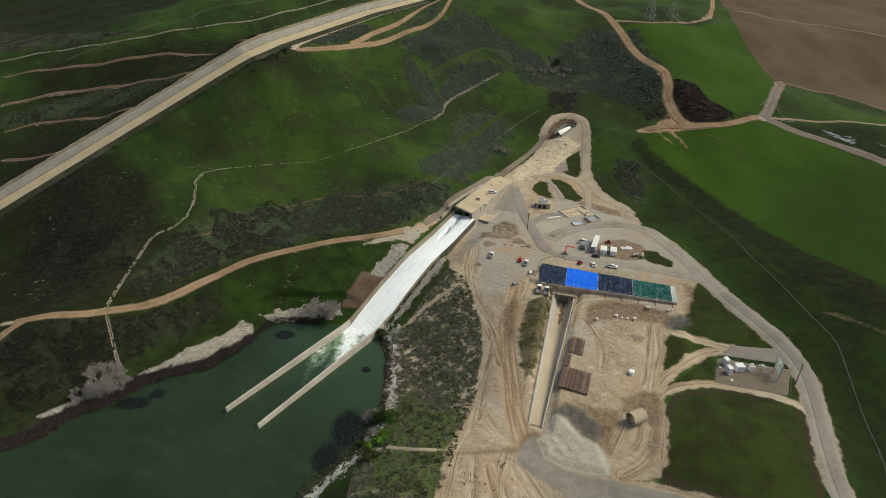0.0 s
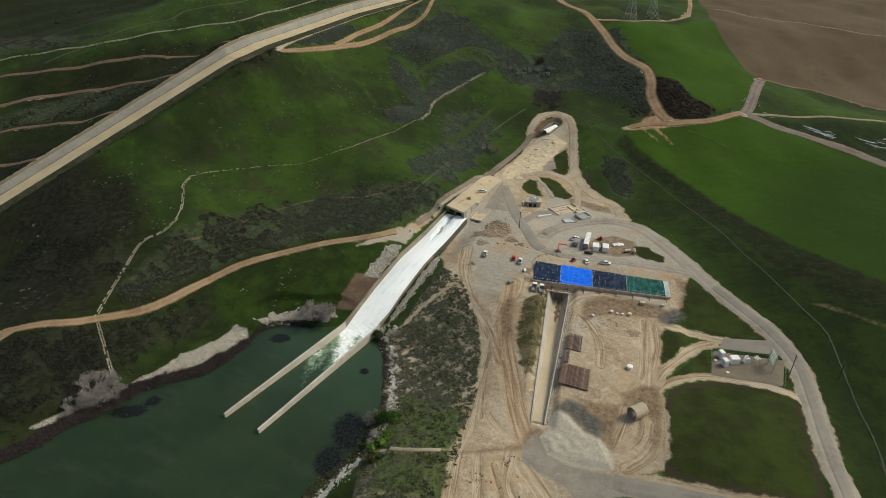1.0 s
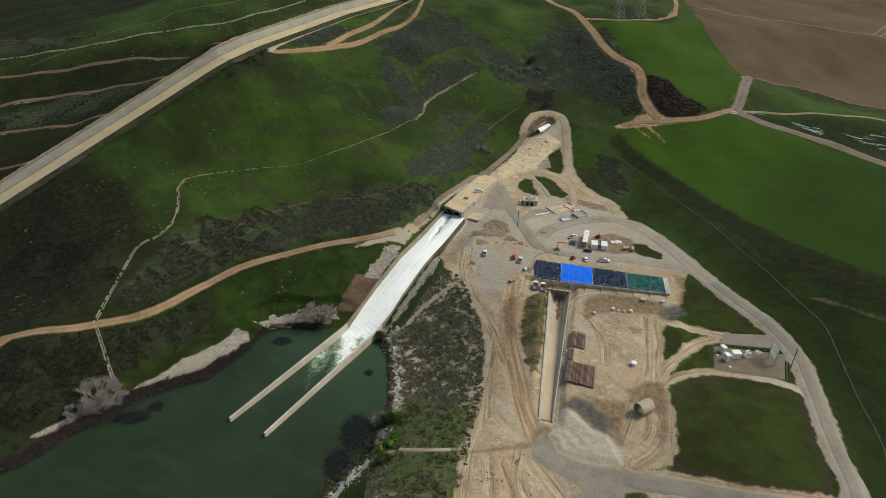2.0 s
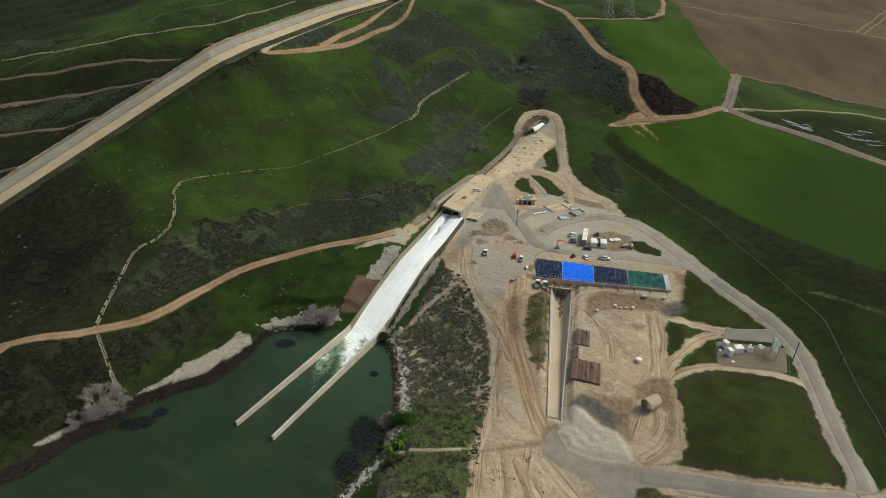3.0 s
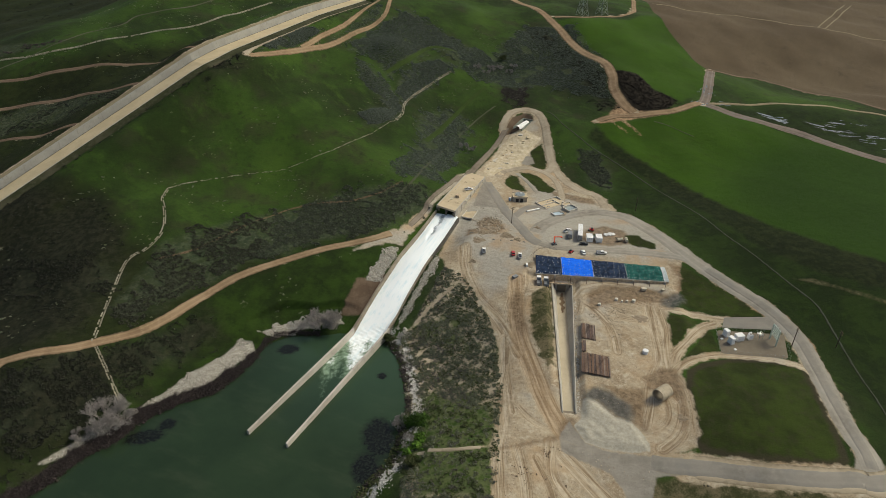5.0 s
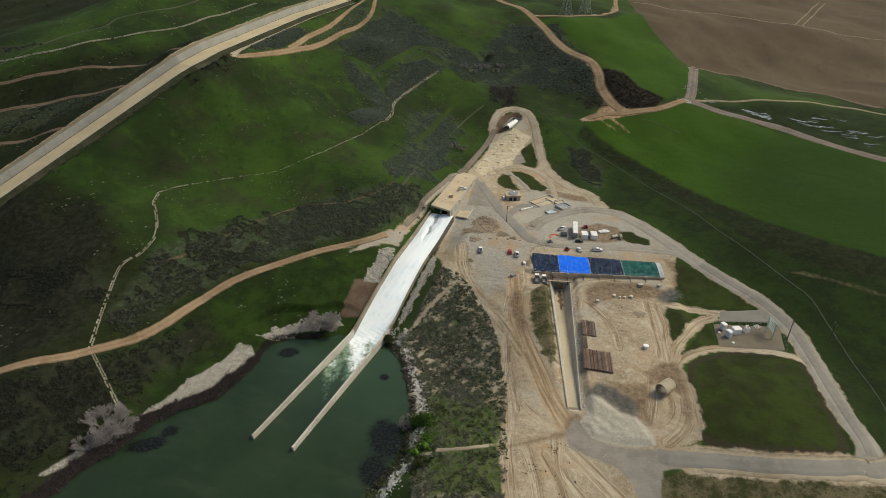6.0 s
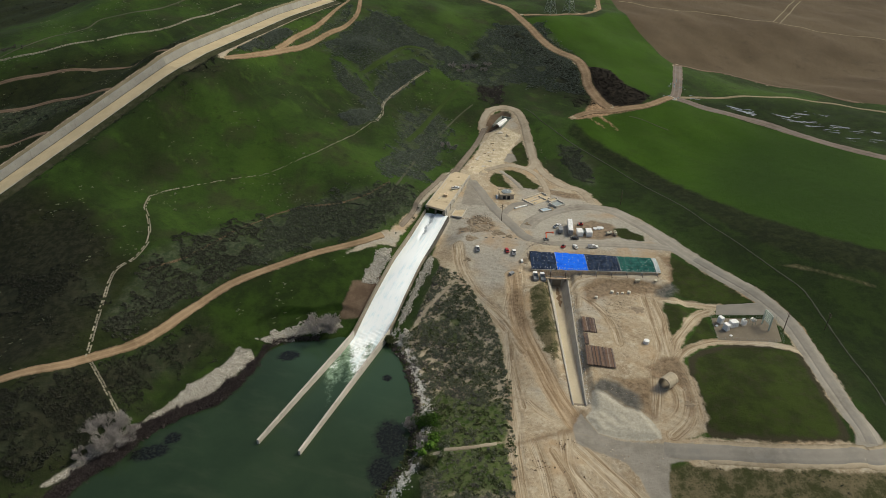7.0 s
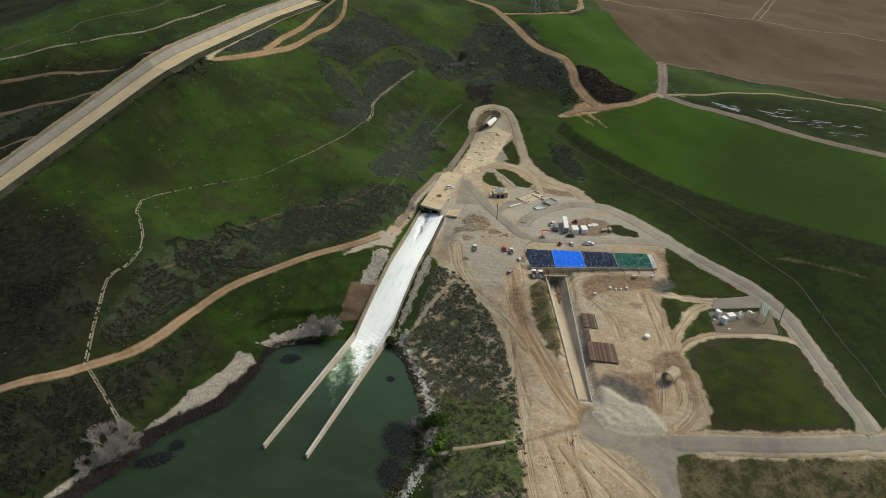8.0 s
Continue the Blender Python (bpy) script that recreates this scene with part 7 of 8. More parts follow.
def basin(m, sx, sy, h, label, fill_mat):
    v = thing("concrete_basin", label, "basin", m, "concrete basins")
    for x in (-sx / 2, sx / 2):
        part("side_wall", box(x, 0, h / 2, 0.35, sy, h, 0.03), PALE_CONCRETE, v)
    for y in (-sy / 2, sy / 2):
        part("end_wall", box(0, y, h / 2 - 0.003, sx - 0.36, 0.35, h, 0.03), PALE_CONCRETE, v)
    part("cover", box(0, 0, h * 0.55, sx - 0.36, sy - 0.36, 0.1), fill_mat, v)


basin(at(82.8, 328.4, 10), 6.6, 4.4, 1.0, "low concrete basin with a pale blue cover", plain("pale_cover", (0.42, 0.52, 0.58), 0.4))
basin(at(92.4, 334.2, 24), 7.4, 6.4, 1.7, "open concrete basin with grey water", plain("grey_water", (0.3, 0.34, 0.33), 0.2))
basin(at(92.6, 341.2, 24), 6.4, 3.0, 1.1, "sandy concrete bay beside the basin", SAND)
basin(at(30.4, 337.6, -30), 6.4, 12.5, 0.9, "low concrete apron with sandy bays beside the portal", SAND)
ruin = thing("foundation_wall", "broken low foundation walls on a tan concrete slab", "foundation", at(83.6, 345.2, 24))
part("slab", box(0, 0, 0.06, 17.5, 9.6, 0.3, 0.05), SAND, ruin, "tan concrete slab")
for x, y, sx, sy, h in ((0, 4.6, 17.0, 0.5, 0.9), (-8.4, 0.6, 0.5, 7.4, 0.7), (8.4, 2.2, 0.5, 4.4, 1.1), (3.4, -1.0, 0.5, 6.6, 0.8), (-2.4, -0.6, 10.8, 0.45, 0.7), (6.4, -4.2, 1.2, 1.2, 1.0), (-5.0, -3.6, 1.4, 0.9, 0.6), (0.4, 2.2, 2.4, 0.5, 0.5), (-8.2, -4.2, 1.1, 0.8, 0.9)):
    part("wall_piece", box(x, y, h / 2 + 0.1, sx, sy, h, 0.06), PALE_CONCRETE, ruin)

# things on the deck
stack = thing("timber_stack", "stack of timber formwork on the portal deck", "timber stack", pose(25.4, 351.6, 26.15, 0, 0, 58))
for k in range(6):
    part("panel", box(0.12 * (k % 2), 0.1 * (k % 3), 0.16 + 0.26 * k, 3.0, 2.2, 0.22, 0.02), TIMBER, stack)
for x, y, sx, sy in ((21.0, 349.8, 3.2, 1.6), (29.6, 346.6, 3.0, 1.8), (28.6, 368.6, 7.0, 0.5), (27.2, 366.0, 6.5, 0.5), (38.5, 366.8, 0.8, 2.6)):
    f = min(1, max(0, ((x - 16) * 0.5 + (y - 336) * 0.866) / 58))
    v = thing("formwork_panel", "sandy timber formwork panel lying on the deck", "formwork", pose(x, y, 26.3 - 0.9 * f, 0, 0, 60), "formwork on the deck")
    part("board", box(0, 0, 0.12, sx, sy, 0.18, 0.03), BEIGE, v)
    part("rib", box(0, 0, 0.26, sx * 0.9, 0.12, 0.1), TIMBER, v)

for k, (x, y) in enumerate(((18.6, 346.5), (23.4, 343.5), (22.0, 356.0), (31.5, 359.0), (34.5, 374.5), (41.0, 380.0))):
    f = ((x - 16) * 0.5 + (y - 336) * 0.866) / 58
    earth_heap(x, y, 1.2 + 0.5 * (k % 2), 0.45, 2.3 * k, 26.3 - 0.9 * f, SAND, "low mound of pale sand on the portal deck")

# rubble of broken concrete on the fill above the portal
rng = random.Random(11)
PLACES = ((63.6, 411.3), (71.6, 419.1), (79.4, 425.8), (62.7, 397.8), (80.8, 431.9), (89.9, 434.7), (90.0, 443.5), (94.8, 436.9), (57.5, 399.1), (70.5, 405.5))
for k in range(24):
    f = rng.random()
    x, y = PLACES[k] if k < 10 else (56 + 36 * f + rng.uniform(-5, 5), 394 + 48 * f + rng.uniform(-5, 5))
    big = 1.5 if k < 10 else 0.8
    v = thing("concrete_slab", "broken pale concrete slab half buried in the sandy fill", "slab", at(x, y, rng.uniform(20, 70), 0.28), "broken slabs on the fill")
    part("slab", box(0, 0, 0.1, big * rng.uniform(2.4, 4.6), big * rng.uniform(1.2, 2.2), rng.uniform(0.3, 0.5), 0.1, turn=pose(0, 0, 0, rng.uniform(-4, 4), rng.uniform(-4, 4), 0)), SAND if k % 3 else PALE_CONCRETE, v)
    if k % 2:
        part("chunk", box(rng.uniform(-1.6, 1.6), 1.4 * big, 0.1, 0.9, 0.7, 0.5, 0.08), PALE_CONCRETE, v)
for k in range(22):
    f = rng.random()
    earth_heap(56 + 38 * f + rng.uniform(-6, 6), 394 + 50 * f + rng.uniform(-6, 6), rng.uniform(1.6, 3.6), rng.uniform(0.4, 0.8), 1.3 * k, mat=SAND, label="low mound of pale sand on the fill")

# white pipe outlet between wing walls
trough = thing("inlet_trough", "white half-round conduit between grey wing walls in the sandy bank", "channel", at(94.6, 456.4, 48, -0.5), kind="structure")
bm = bmesh.new()
rows = []
for x in (-9.5, 7.0):
    outer = [bm.verts.new((x, 2.3 * math.cos(math.pi * k / 16), 0.3 + 2.3 * math.sin(math.pi * k / 16))) for k in range(17)]
    rows.append(outer + [bm.verts.new((x, 2.1 * math.cos(math.pi * k / 16), 0.3 + 2.1 * math.sin(math.pi * k / 16))) for k in range(16, -1, -1)])
for k in range(34):
    bm.faces.new((rows[0][k], rows[0][(k + 1) % 34], rows[1][(k + 1) % 34], rows[1][k]))
bmesh.ops.recalc_face_normals(bm, faces=bm.faces[:])
part("conduit", bm, BAG, trough, "bleached white conduit")
WING = concrete_mat("mossy_concrete", (0.27, 0.29, 0.25), (0.2, 0.22, 0.185))
for y, h in ((3.6, 3.4), (-3.6, 2.6)):
    wing = bmesh.new()
    prof = ((-9.0, -0.6), (8.0, -0.6), (8.0, h), (3.0, h), (-9.0, 0.8))
    a = [wing.verts.new((x, y - 0.3, z)) for x, z in prof]
    b = [wing.verts.new((x, y + 0.3, z)) for x, z in prof]
    for k in range(5):
        wing.faces.new((a[k], a[(k + 1) % 5], b[(k + 1) % 5], b[k]))
    wing.faces.new(a[::-1])
    wing.faces.new(b)
    bmesh.ops.recalc_face_normals(wing, faces=wing.faces[:])
    part("wing_wall", wing, WING, trough, "mossy grey wing wall")
part("headwall", box(8.3, 0, 1.4, 0.6, 8.4, 4.0, 0.05), WING, trough, "mossy grey headwall")

# ---- poles and pylons ----
WOOD = plain("creosoted_wood", (0.075, 0.055, 0.04), 0.85)
GALV = plain("galvanised_steel", (0.33, 0.36, 0.34), 0.5, 0.6)
CERAMIC = plain("brown_insulator", (0.16, 0.09, 0.06), 0.3)


def pole(x, y, h, turn):
    v = thing("utility_pole", "dark wooden utility pole with crossarms", "utility pole", at(x, y, turn), "utility poles")
    part("mast", tube((0, 0, -0.5), (0, 0, h), 0.2, 0.12, n=10), WOOD, v)
    for z in (h - 0.5, h - 1.6):
        part("crossarm", box(0, 0, z, 2.6, 0.14, 0.16, 0.02), WOOD, v)
        for s in (-1.15, -0.5, 0.5, 1.15):
            part("insulator", tube((s, 0, z + 0.08), (s, 0, z + 0.32), 0.07, 0.05), CERAMIC, v)


pole(51.7, 320.0, 10.5, 20)
pole(130.6, 324.4, 9.5, 60)
pole(147.6, 195.4, 9.8, 75)
pole(165.0, 190.4, 9.0, 75)


def pylon(x, y, h, turn):
    v = thing("transmission_tower", "grey steel lattice transmission tower on the hill", "pylon", at(x, y, turn), "pylons on the hill")
    half = 4.2

    def leg_at(sx, sy, f):
        w = half * (1 - f) ** 1.15 * (1 - f * 0.2) + 0.55
        return Vector((sx * w, sy * w, h * 0.86 * f))
    sides = ((-1, -1), (1, -1), (1, 1), (-1, 1))
    for sx, sy in sides:
        bm = bmesh.new()
        for k in range(6):
            tube(leg_at(sx, sy, k / 6), leg_at(sx, sy, (k + 1) / 6), 0.16, n=5, bm=bm)
        part("leg", bm, GALV, v)
    for (ax, ay), (bx, by) in zip(sides, sides[1:] + sides[:1]):
        bm = bmesh.new()
        for k in range(6):
            f0, f1 = k / 6, (k + 1) / 6
            tube(leg_at(ax, ay, f0), leg_at(bx, by, f1), 0.08, n=4, bm=bm)
            tube(leg_at(bx, by, f0), leg_at(ax, ay, f1), 0.08, n=4, bm=bm)
            tube(leg_at(ax, ay, f1), leg_at(bx, by, f1), 0.07, n=4, bm=bm)
        part("lattice_face", bm, GALV, v)
    part("peak", tube((0, 0, h * 0.85), (0, 0, h), 0.5, 0.1, n=5), GALV, v)
    for z, w in ((0.68, 7.5), (0.8, 9.0), (0.92, 6.5)):
        bm = tube((-w, 0, h * z), (w, 0, h * z), 0.16, n=4)
        tube((-w, 0, h * z), (0, 0, h * z + 1.6), 0.09, n=4, bm=bm)
        tube((w, 0, h * z), (0, 0, h * z + 1.6), 0.09, n=4, bm=bm)
        arm = part("crossarm", bm, GALV, v)
        for s in (-1, 1):
            part("insulator_string", tube((s * w * 0.95, 0, h * z - 2.4), (s * w * 0.95, 0, h * z), 0.14), CERAMIC, arm)


pylon(205.5, 649, 38, 25)
pylon(231.0, 660, 38, 25)

# ---- substation ----
pad = PLAN["PAD"]
pad_mat = earth_mat("crushed_stone", (0.25, 0.215, 0.165), (0.2, 0.17, 0.13), (0.155, 0.13, 0.1))


def laid(name, corners, mat, lift, label):
    """A pad laid over the ground between four corners."""
    c = [Vector((*q, 0)) for q in corners]
    g = []
    for j in range(15):
        row = []
        for i in range(19):
            p = c[0].lerp(c[1], i / 18).lerp(c[3].lerp(c[2], i / 18), j / 14)
            edge = i in (0, 18) or j in (0, 14)
            row.append((p.x, p.y, level(p.x, p.y) + (lift if not edge else -0.1)))
        g.append(row)
    me = sheet(name, np.array(g)[::-1], mat)
    return tagged(new(name, me), label, "pad", kind="structure")


laid("substation_pad", pad, pad_mat, 0.2, "grey-brown crushed stone pad of the substation")
laid("gravel_apron", PLAN["APRON"], ROAD_MATS["asphalt"], 0.16, "worn grey paved apron between road and substation")


def cabinet(x, y, turn, sx, sy, sz, label, vents=3):
    v = thing("switchgear_cabinet", label, "cabinet", at(x, y, turn, 0.2), "white substation cabinets")
    part("plinth", box(0, 0, 0.12, sx + 0.3, sy + 0.3, 0.26, 0.03), GREY_CONCRETE, v)
    part("body", box(0, 0, 0.25 + sz / 2, sx, sy, sz, 0.05), WHITE, v)
    part("roof", box(0, 0, 0.3 + sz, sx + 0.2, sy + 0.2, 0.14, 0.04, taper=0.94), WHITE, v)
    for k in range(vents):
        x_ = -sx / 2 + sx * (k + 0.5) / vents
        d = part("door", box(x_, -sy / 2 - 0.02, 0.25 + sz / 2, sx / vents - 0.1, 0.05, sz * 0.86, 0.01), WHITE, v)
        part("handle", box(x_ + sx / vents * 0.3, -sy / 2 - 0.06, 0.2 + sz / 2, 0.05, 0.06, 0.3), GREY, d)


cabinet(124.6, 209.2, 12, 1.9, 2.5, 3.0, "tall white switchgear cabinet on the substation pad", 2)
cabinet(123.6, 203.4, 12, 1.9, 2.6, 3.0, "tall white switchgear cabinet on the substation pad", 2)
cabinet(128.4, 205.0, 2, 3.6, 2.8, 2.6, "broad white switchgear cabinet on the substation pad", 4)
for x, y in ((121.6, 207.3), (122.8, 198.4)):
    s = thing("equipment_pad", "small white concrete equipment pad", "pad", at(x, y, 10, 0.2), "small pads")
    part("slab", box(0, 0, 0.15, 1.2, 1.1, 0.3, 0.04), BAG, s)
    part("cover", box(0, 0, 0.33, 0.7, 0.6, 0.08, 0.02), WHITE, s)

trafo = thing("transformer", "white oil transformer with radiators and bushings", "transformer", at(133.4, 204.6, 5, 0.2))
part("tank", box(0, 0, 1.4, 1.8, 1.7, 2.2, 0.08), WHITE, trafo)
part("plinth", box(0, 0, 0.15, 2.6, 2.4, 0.3, 0.04), GREY_CONCRETE, trafo)
for k in range(6):
    part("radiator_fin", box(1.15, -0.75 + 0.3 * k, 1.3, 0.45, 0.08, 1.6, 0.02), WHITE, trafo)
part("conservator", tube((-0.7, 0.5, 2.9), (0.7, 0.5, 2.9), 0.28, n=12), WHITE, trafo)
for s in (-0.5, 0, 0.5):
    part("bushing", tube((s, -0.3, 2.5), (s, -0.4, 3.4), 0.12, 0.07), CERAMIC, trafo)

rack = thing("insulator_rack", "pale insulator and busbar rack", "busbar rack", at(137.0, 203.2, 10, 0.2))
for x in (-1.0, 1.0):
    for y in (-0.9, 0.9):
        part("leg", box(x, y, 1.2, 0.14, 0.14, 2.4, 0.02), GALV, rack)
for y in (-0.9, 0.0, 0.9):
    part("beam", box(0, y, 2.45, 2.4, 0.16, 0.16, 0.02), GALV, rack)
    for x in (-0.8, 0, 0.8):
        part("insulator", tube((x, y, 2.5), (x, y, 3.3), 0.15, 0.1), BAG, rack)
    part("busbar", tube((-1.2, y, 3.35), (1.2, y, 3.35), 0.06), CHROME, rack)

MINT = plain("pale_green_steel", (0.5, 0.58, 0.52), 0.5, 0.2)
gantry = thing("line_gantry", "pale green steel gantry with rows of switches", "gantry", at(141.2, 199.6, 82, 0.1))
for x in (-2.8, 2.8):
    part("column", box(x, 0, 4.0, 0.5, 0.5, 8.2, 0.04), MINT, gantry)
for k in range(6):
    part("crossbeam", box(0, 0, 3.2 + 0.95 * k, 5.4, 0.3, 0.28, 0.03), MINT, gantry)
    for x in (-1.7, 0, 1.7):
        part("switch", tube((x, -0.15, 3.3 + 0.95 * k), (x, -0.7, 3.55 + 0.95 * k), 0.13, 0.09), MINT, gantry)
for k in range(3):
    part("drop_bar", box(-1.5 + 1.5 * k, 0, 5.6, 0.16, 0.16, 4.8), MINT, gantry)

fence = thing("chain_fence", "low wire fence with thin steel posts round the substation", "fence")
ring = [Vector((*q, 0)) for q in pad]
for a, b in zip(ring, ring[1:] + ring[:1]):
    n = max(2, round((b - a).length / 3))
    for k in range(n):
        p = a.lerp(b, k / n)
        part("post", tube((p.x, p.y, level(p.x, p.y) - 0.2), (p.x, p.y, level(p.x, p.y) + 2.0), 0.04, n=6), GALV, fence)
    for z in (0.5, 1.2, 1.95):
        pts = [a.lerp(b, k / n) for k in range(n + 1)]
        bm = bmesh.new()
        for p, q in zip(pts, pts[1:]):
            tube((p.x, p.y, level(p.x, p.y) + z), (q.x, q.y, level(q.x, q.y) + z), 0.015, n=4, bm=bm)
        part("rail", bm, GALV, fence)

# pale joint across the paved road
ribbon("road_joint", ((75.2, 146.2), (72.6, 139.6)), 0.8, DRAIN, 0.22, "pale concrete joint across the paved road", ragged=0.15, cols=3)
for pts in FURROWS:
    ribbon("field_track", pts, 1.6, ROAD_MATS["path"], 0.3, "pale wheel line across the ploughed field", ragged=0.2, cols=3)


# ---- plants and stones ----
def in_plan(name, n, rng, margin=0.0, ragged=0.0):
    """Random places inside a piece of the plan."""
    p = np.array(PLAN[name], float)
    lo, hi = p.min(0) - ragged, p.max(0) + ragged
    q = rng.uniform(lo, hi, (n * 5, 2))
    q = q[inside(q[:, 0], q[:, 1], PLAN[name]) + ragged * (wobble(q[:, 0], q[:, 1], 7.0, n) + 0.5 * wobble(q[:, 0], q[:, 1], 2.4, n)) > margin]
    return q[:n]


OCTA = np.array(((1, 0, 0), (0, 1, 0), (-1, 0, 0), (0, -1, 0), (0, 0, 1), (0, 0, -1)), float)
OCTA_F = np.array(((0, 1, 4), (1, 2, 4), (2, 3, 4), (3, 0, 4), (1, 0, 5), (2, 1, 5), (3, 2, 5), (0, 3, 5)))


LANES = [(curve_through(pts, 7.0), width / 2) for _, pts, width, look_of, _ in ROADS if look_of not in ("trace", "wire")]
LANES += [(curve_through(pts, 7.0), 0.4) for pts in DITCHES] + [(np.array([(0.5 * (a[0] + b[0]), 0.5 * (a[1] + b[1])) for a, b in zip(CHUTE_L, CHUTE_R)]), 9.0)]


def clear(q, room=0.5):
    """Keeps plants off roads, drains, the chute and the spillway."""
    d = along(q[:, 0], q[:, 1], SPILLWAY)[0]
    q = q[(d < -14.5) | (d > 6.5)]
    for line, half in LANES:
        r = half + room
        lo, hi = line.min(0) - r, line.max(0) + r
        k = np.flatnonzero(((q > lo) & (q < hi)).all(1))
        if len(k):
            q = np.delete(q, k[np.abs(along(q[k, 0], q[k, 1], line)[0]) < r], 0)
    return q


def shrubs(name, places, size, material, label, rng, per=5, flat=0.55, low=None, leaves=10, spray=0.12, thin=1.0):
    """Many shrubs, each a few ragged clumps of foliage."""
    places = clear(places) if low is None else places
    n = len(places)
    s = rng.uniform(size[0], size[1], n) * rng.uniform(0.7, 1.15, n)
    z = land(places[:, 0], places[:, 1]) if low is None else np.full(n, low)
    base = np.column_stack((places, z))
    off = rng.normal(0, 0.33, (n, per, 3)) * s[:, None, None]
    r = s[:, None] * rng.uniform(0.16, 0.38, (n, per))
    off[..., 2] = np.abs(off[..., 2]) * 0.6 * flat + r * flat * 0.45
    centre = base[:, None, :] + off
    jag = rng.uniform(0.75, 1.25, (n, per, 6, 1))
    a = rng.uniform(0, 6.28, (n, per))
    ca, sa = np.cos(a)[..., None], np.sin(a)[..., None]
    o = OCTA[None, None] * jag + rng.normal(0, 0.16, (n, per, 6, 3))
    ox = o[..., 0] * ca - o[..., 1] * sa
    oy = o[..., 0] * sa + o[..., 1] * ca
    v = np.stack((ox, oy, o[..., 2] * flat), -1) * r[..., None, None] + centre[:, :, None, :]
    f = OCTA_F[None] + (np.arange(n * per) * 6)[:, None, None]
    v, f = v.reshape(-1, 3), f.reshape(-1, 3)
    # loose sprays of leaves round the clumps
    k = leaves
    c = base[:, None] + rng.normal(0, 0.36, (n, k, 3)) * s[:, None, None] * (1, 1, 0.55 * flat)
    c[..., 2] = np.maximum(c[..., 2] + s[:, None] * 0.42 * flat, base[:, None, 2] + 0.05)
    tri = rng.normal(0, spray, (n, k, 3, 3))
    if thin != 1.0:
        tri[:, :, 2] = tri[:, :, 1] + tri[:, :, 2] * thin
    tri = c[:, :, None] + tri * s[:, None, None, None]
    f2 = np.arange(n * k * 3).reshape(-1, 3) + len(v)
    me = mesh_of(name, np.concatenate((v, tri.reshape(-1, 3))), np.concatenate((f, f2)))
    me.materials.append(material)
    me.polygons.foreach_set("use_smooth", np.arange(len(me.polygons)) < len(f))
    return tagged(new(name, me), label, "shrubs", kind="stuff")


nrng = np.random.default_rng(5)
SAGE = leaf_mat("grey_sage", (0.06, 0.078, 0.058), (0.095, 0.117, 0.094), (0.15, 0.172, 0.148), (0.07, 0.09, 0.054))
DARKSCRUB = leaf_mat("dark_scrub", (0.11, 0.12, 0.076), (0.148, 0.158, 0.107), (0.195, 0.197, 0.15), (0.13, 0.16, 0.074))
DUSK = leaf_mat("dusky_sage", (0.043, 0.051, 0.034), (0.06, 0.069, 0.05), (0.088, 0.097, 0.075), (0.052, 0.064, 0.034))
HEATHER = leaf_mat("dark_heath", (0.011, 0.013, 0.0085), (0.019, 0.021, 0.014), (0.036, 0.037, 0.027), (0.018, 0.022, 0.011))
UMBER = leaf_mat("umber_heath", (0.026, 0.029, 0.019), (0.04, 0.043, 0.03), (0.062, 0.063, 0.047), (0.034, 0.039, 0.022))
OLIVE = leaf_mat("olive_scrub", (0.03, 0.042, 0.014), (0.055, 0.075, 0.022), (0.075, 0.095, 0.03), (0.085, 0.08, 0.045))
TWIG = leaf_mat("brown_brush", (0.028, 0.022, 0.022), (0.05, 0.039, 0.04), (0.09, 0.072, 0.072), (0.045, 0.042, 0.03))
GREYBRUSH = leaf_mat("grey_brush", (0.09, 0.083, 0.075), (0.125, 0.117, 0.107), (0.175, 0.165, 0.15))
CHAR = leaf_mat("burnt_brush", (0.008, 0.007, 0.006), (0.018, 0.015, 0.012), (0.03, 0.024, 0.018))


def patchy(q, size, cut, seed):
    return q[wobble(q[:, 0], q[:, 1], size, seed) > cut]


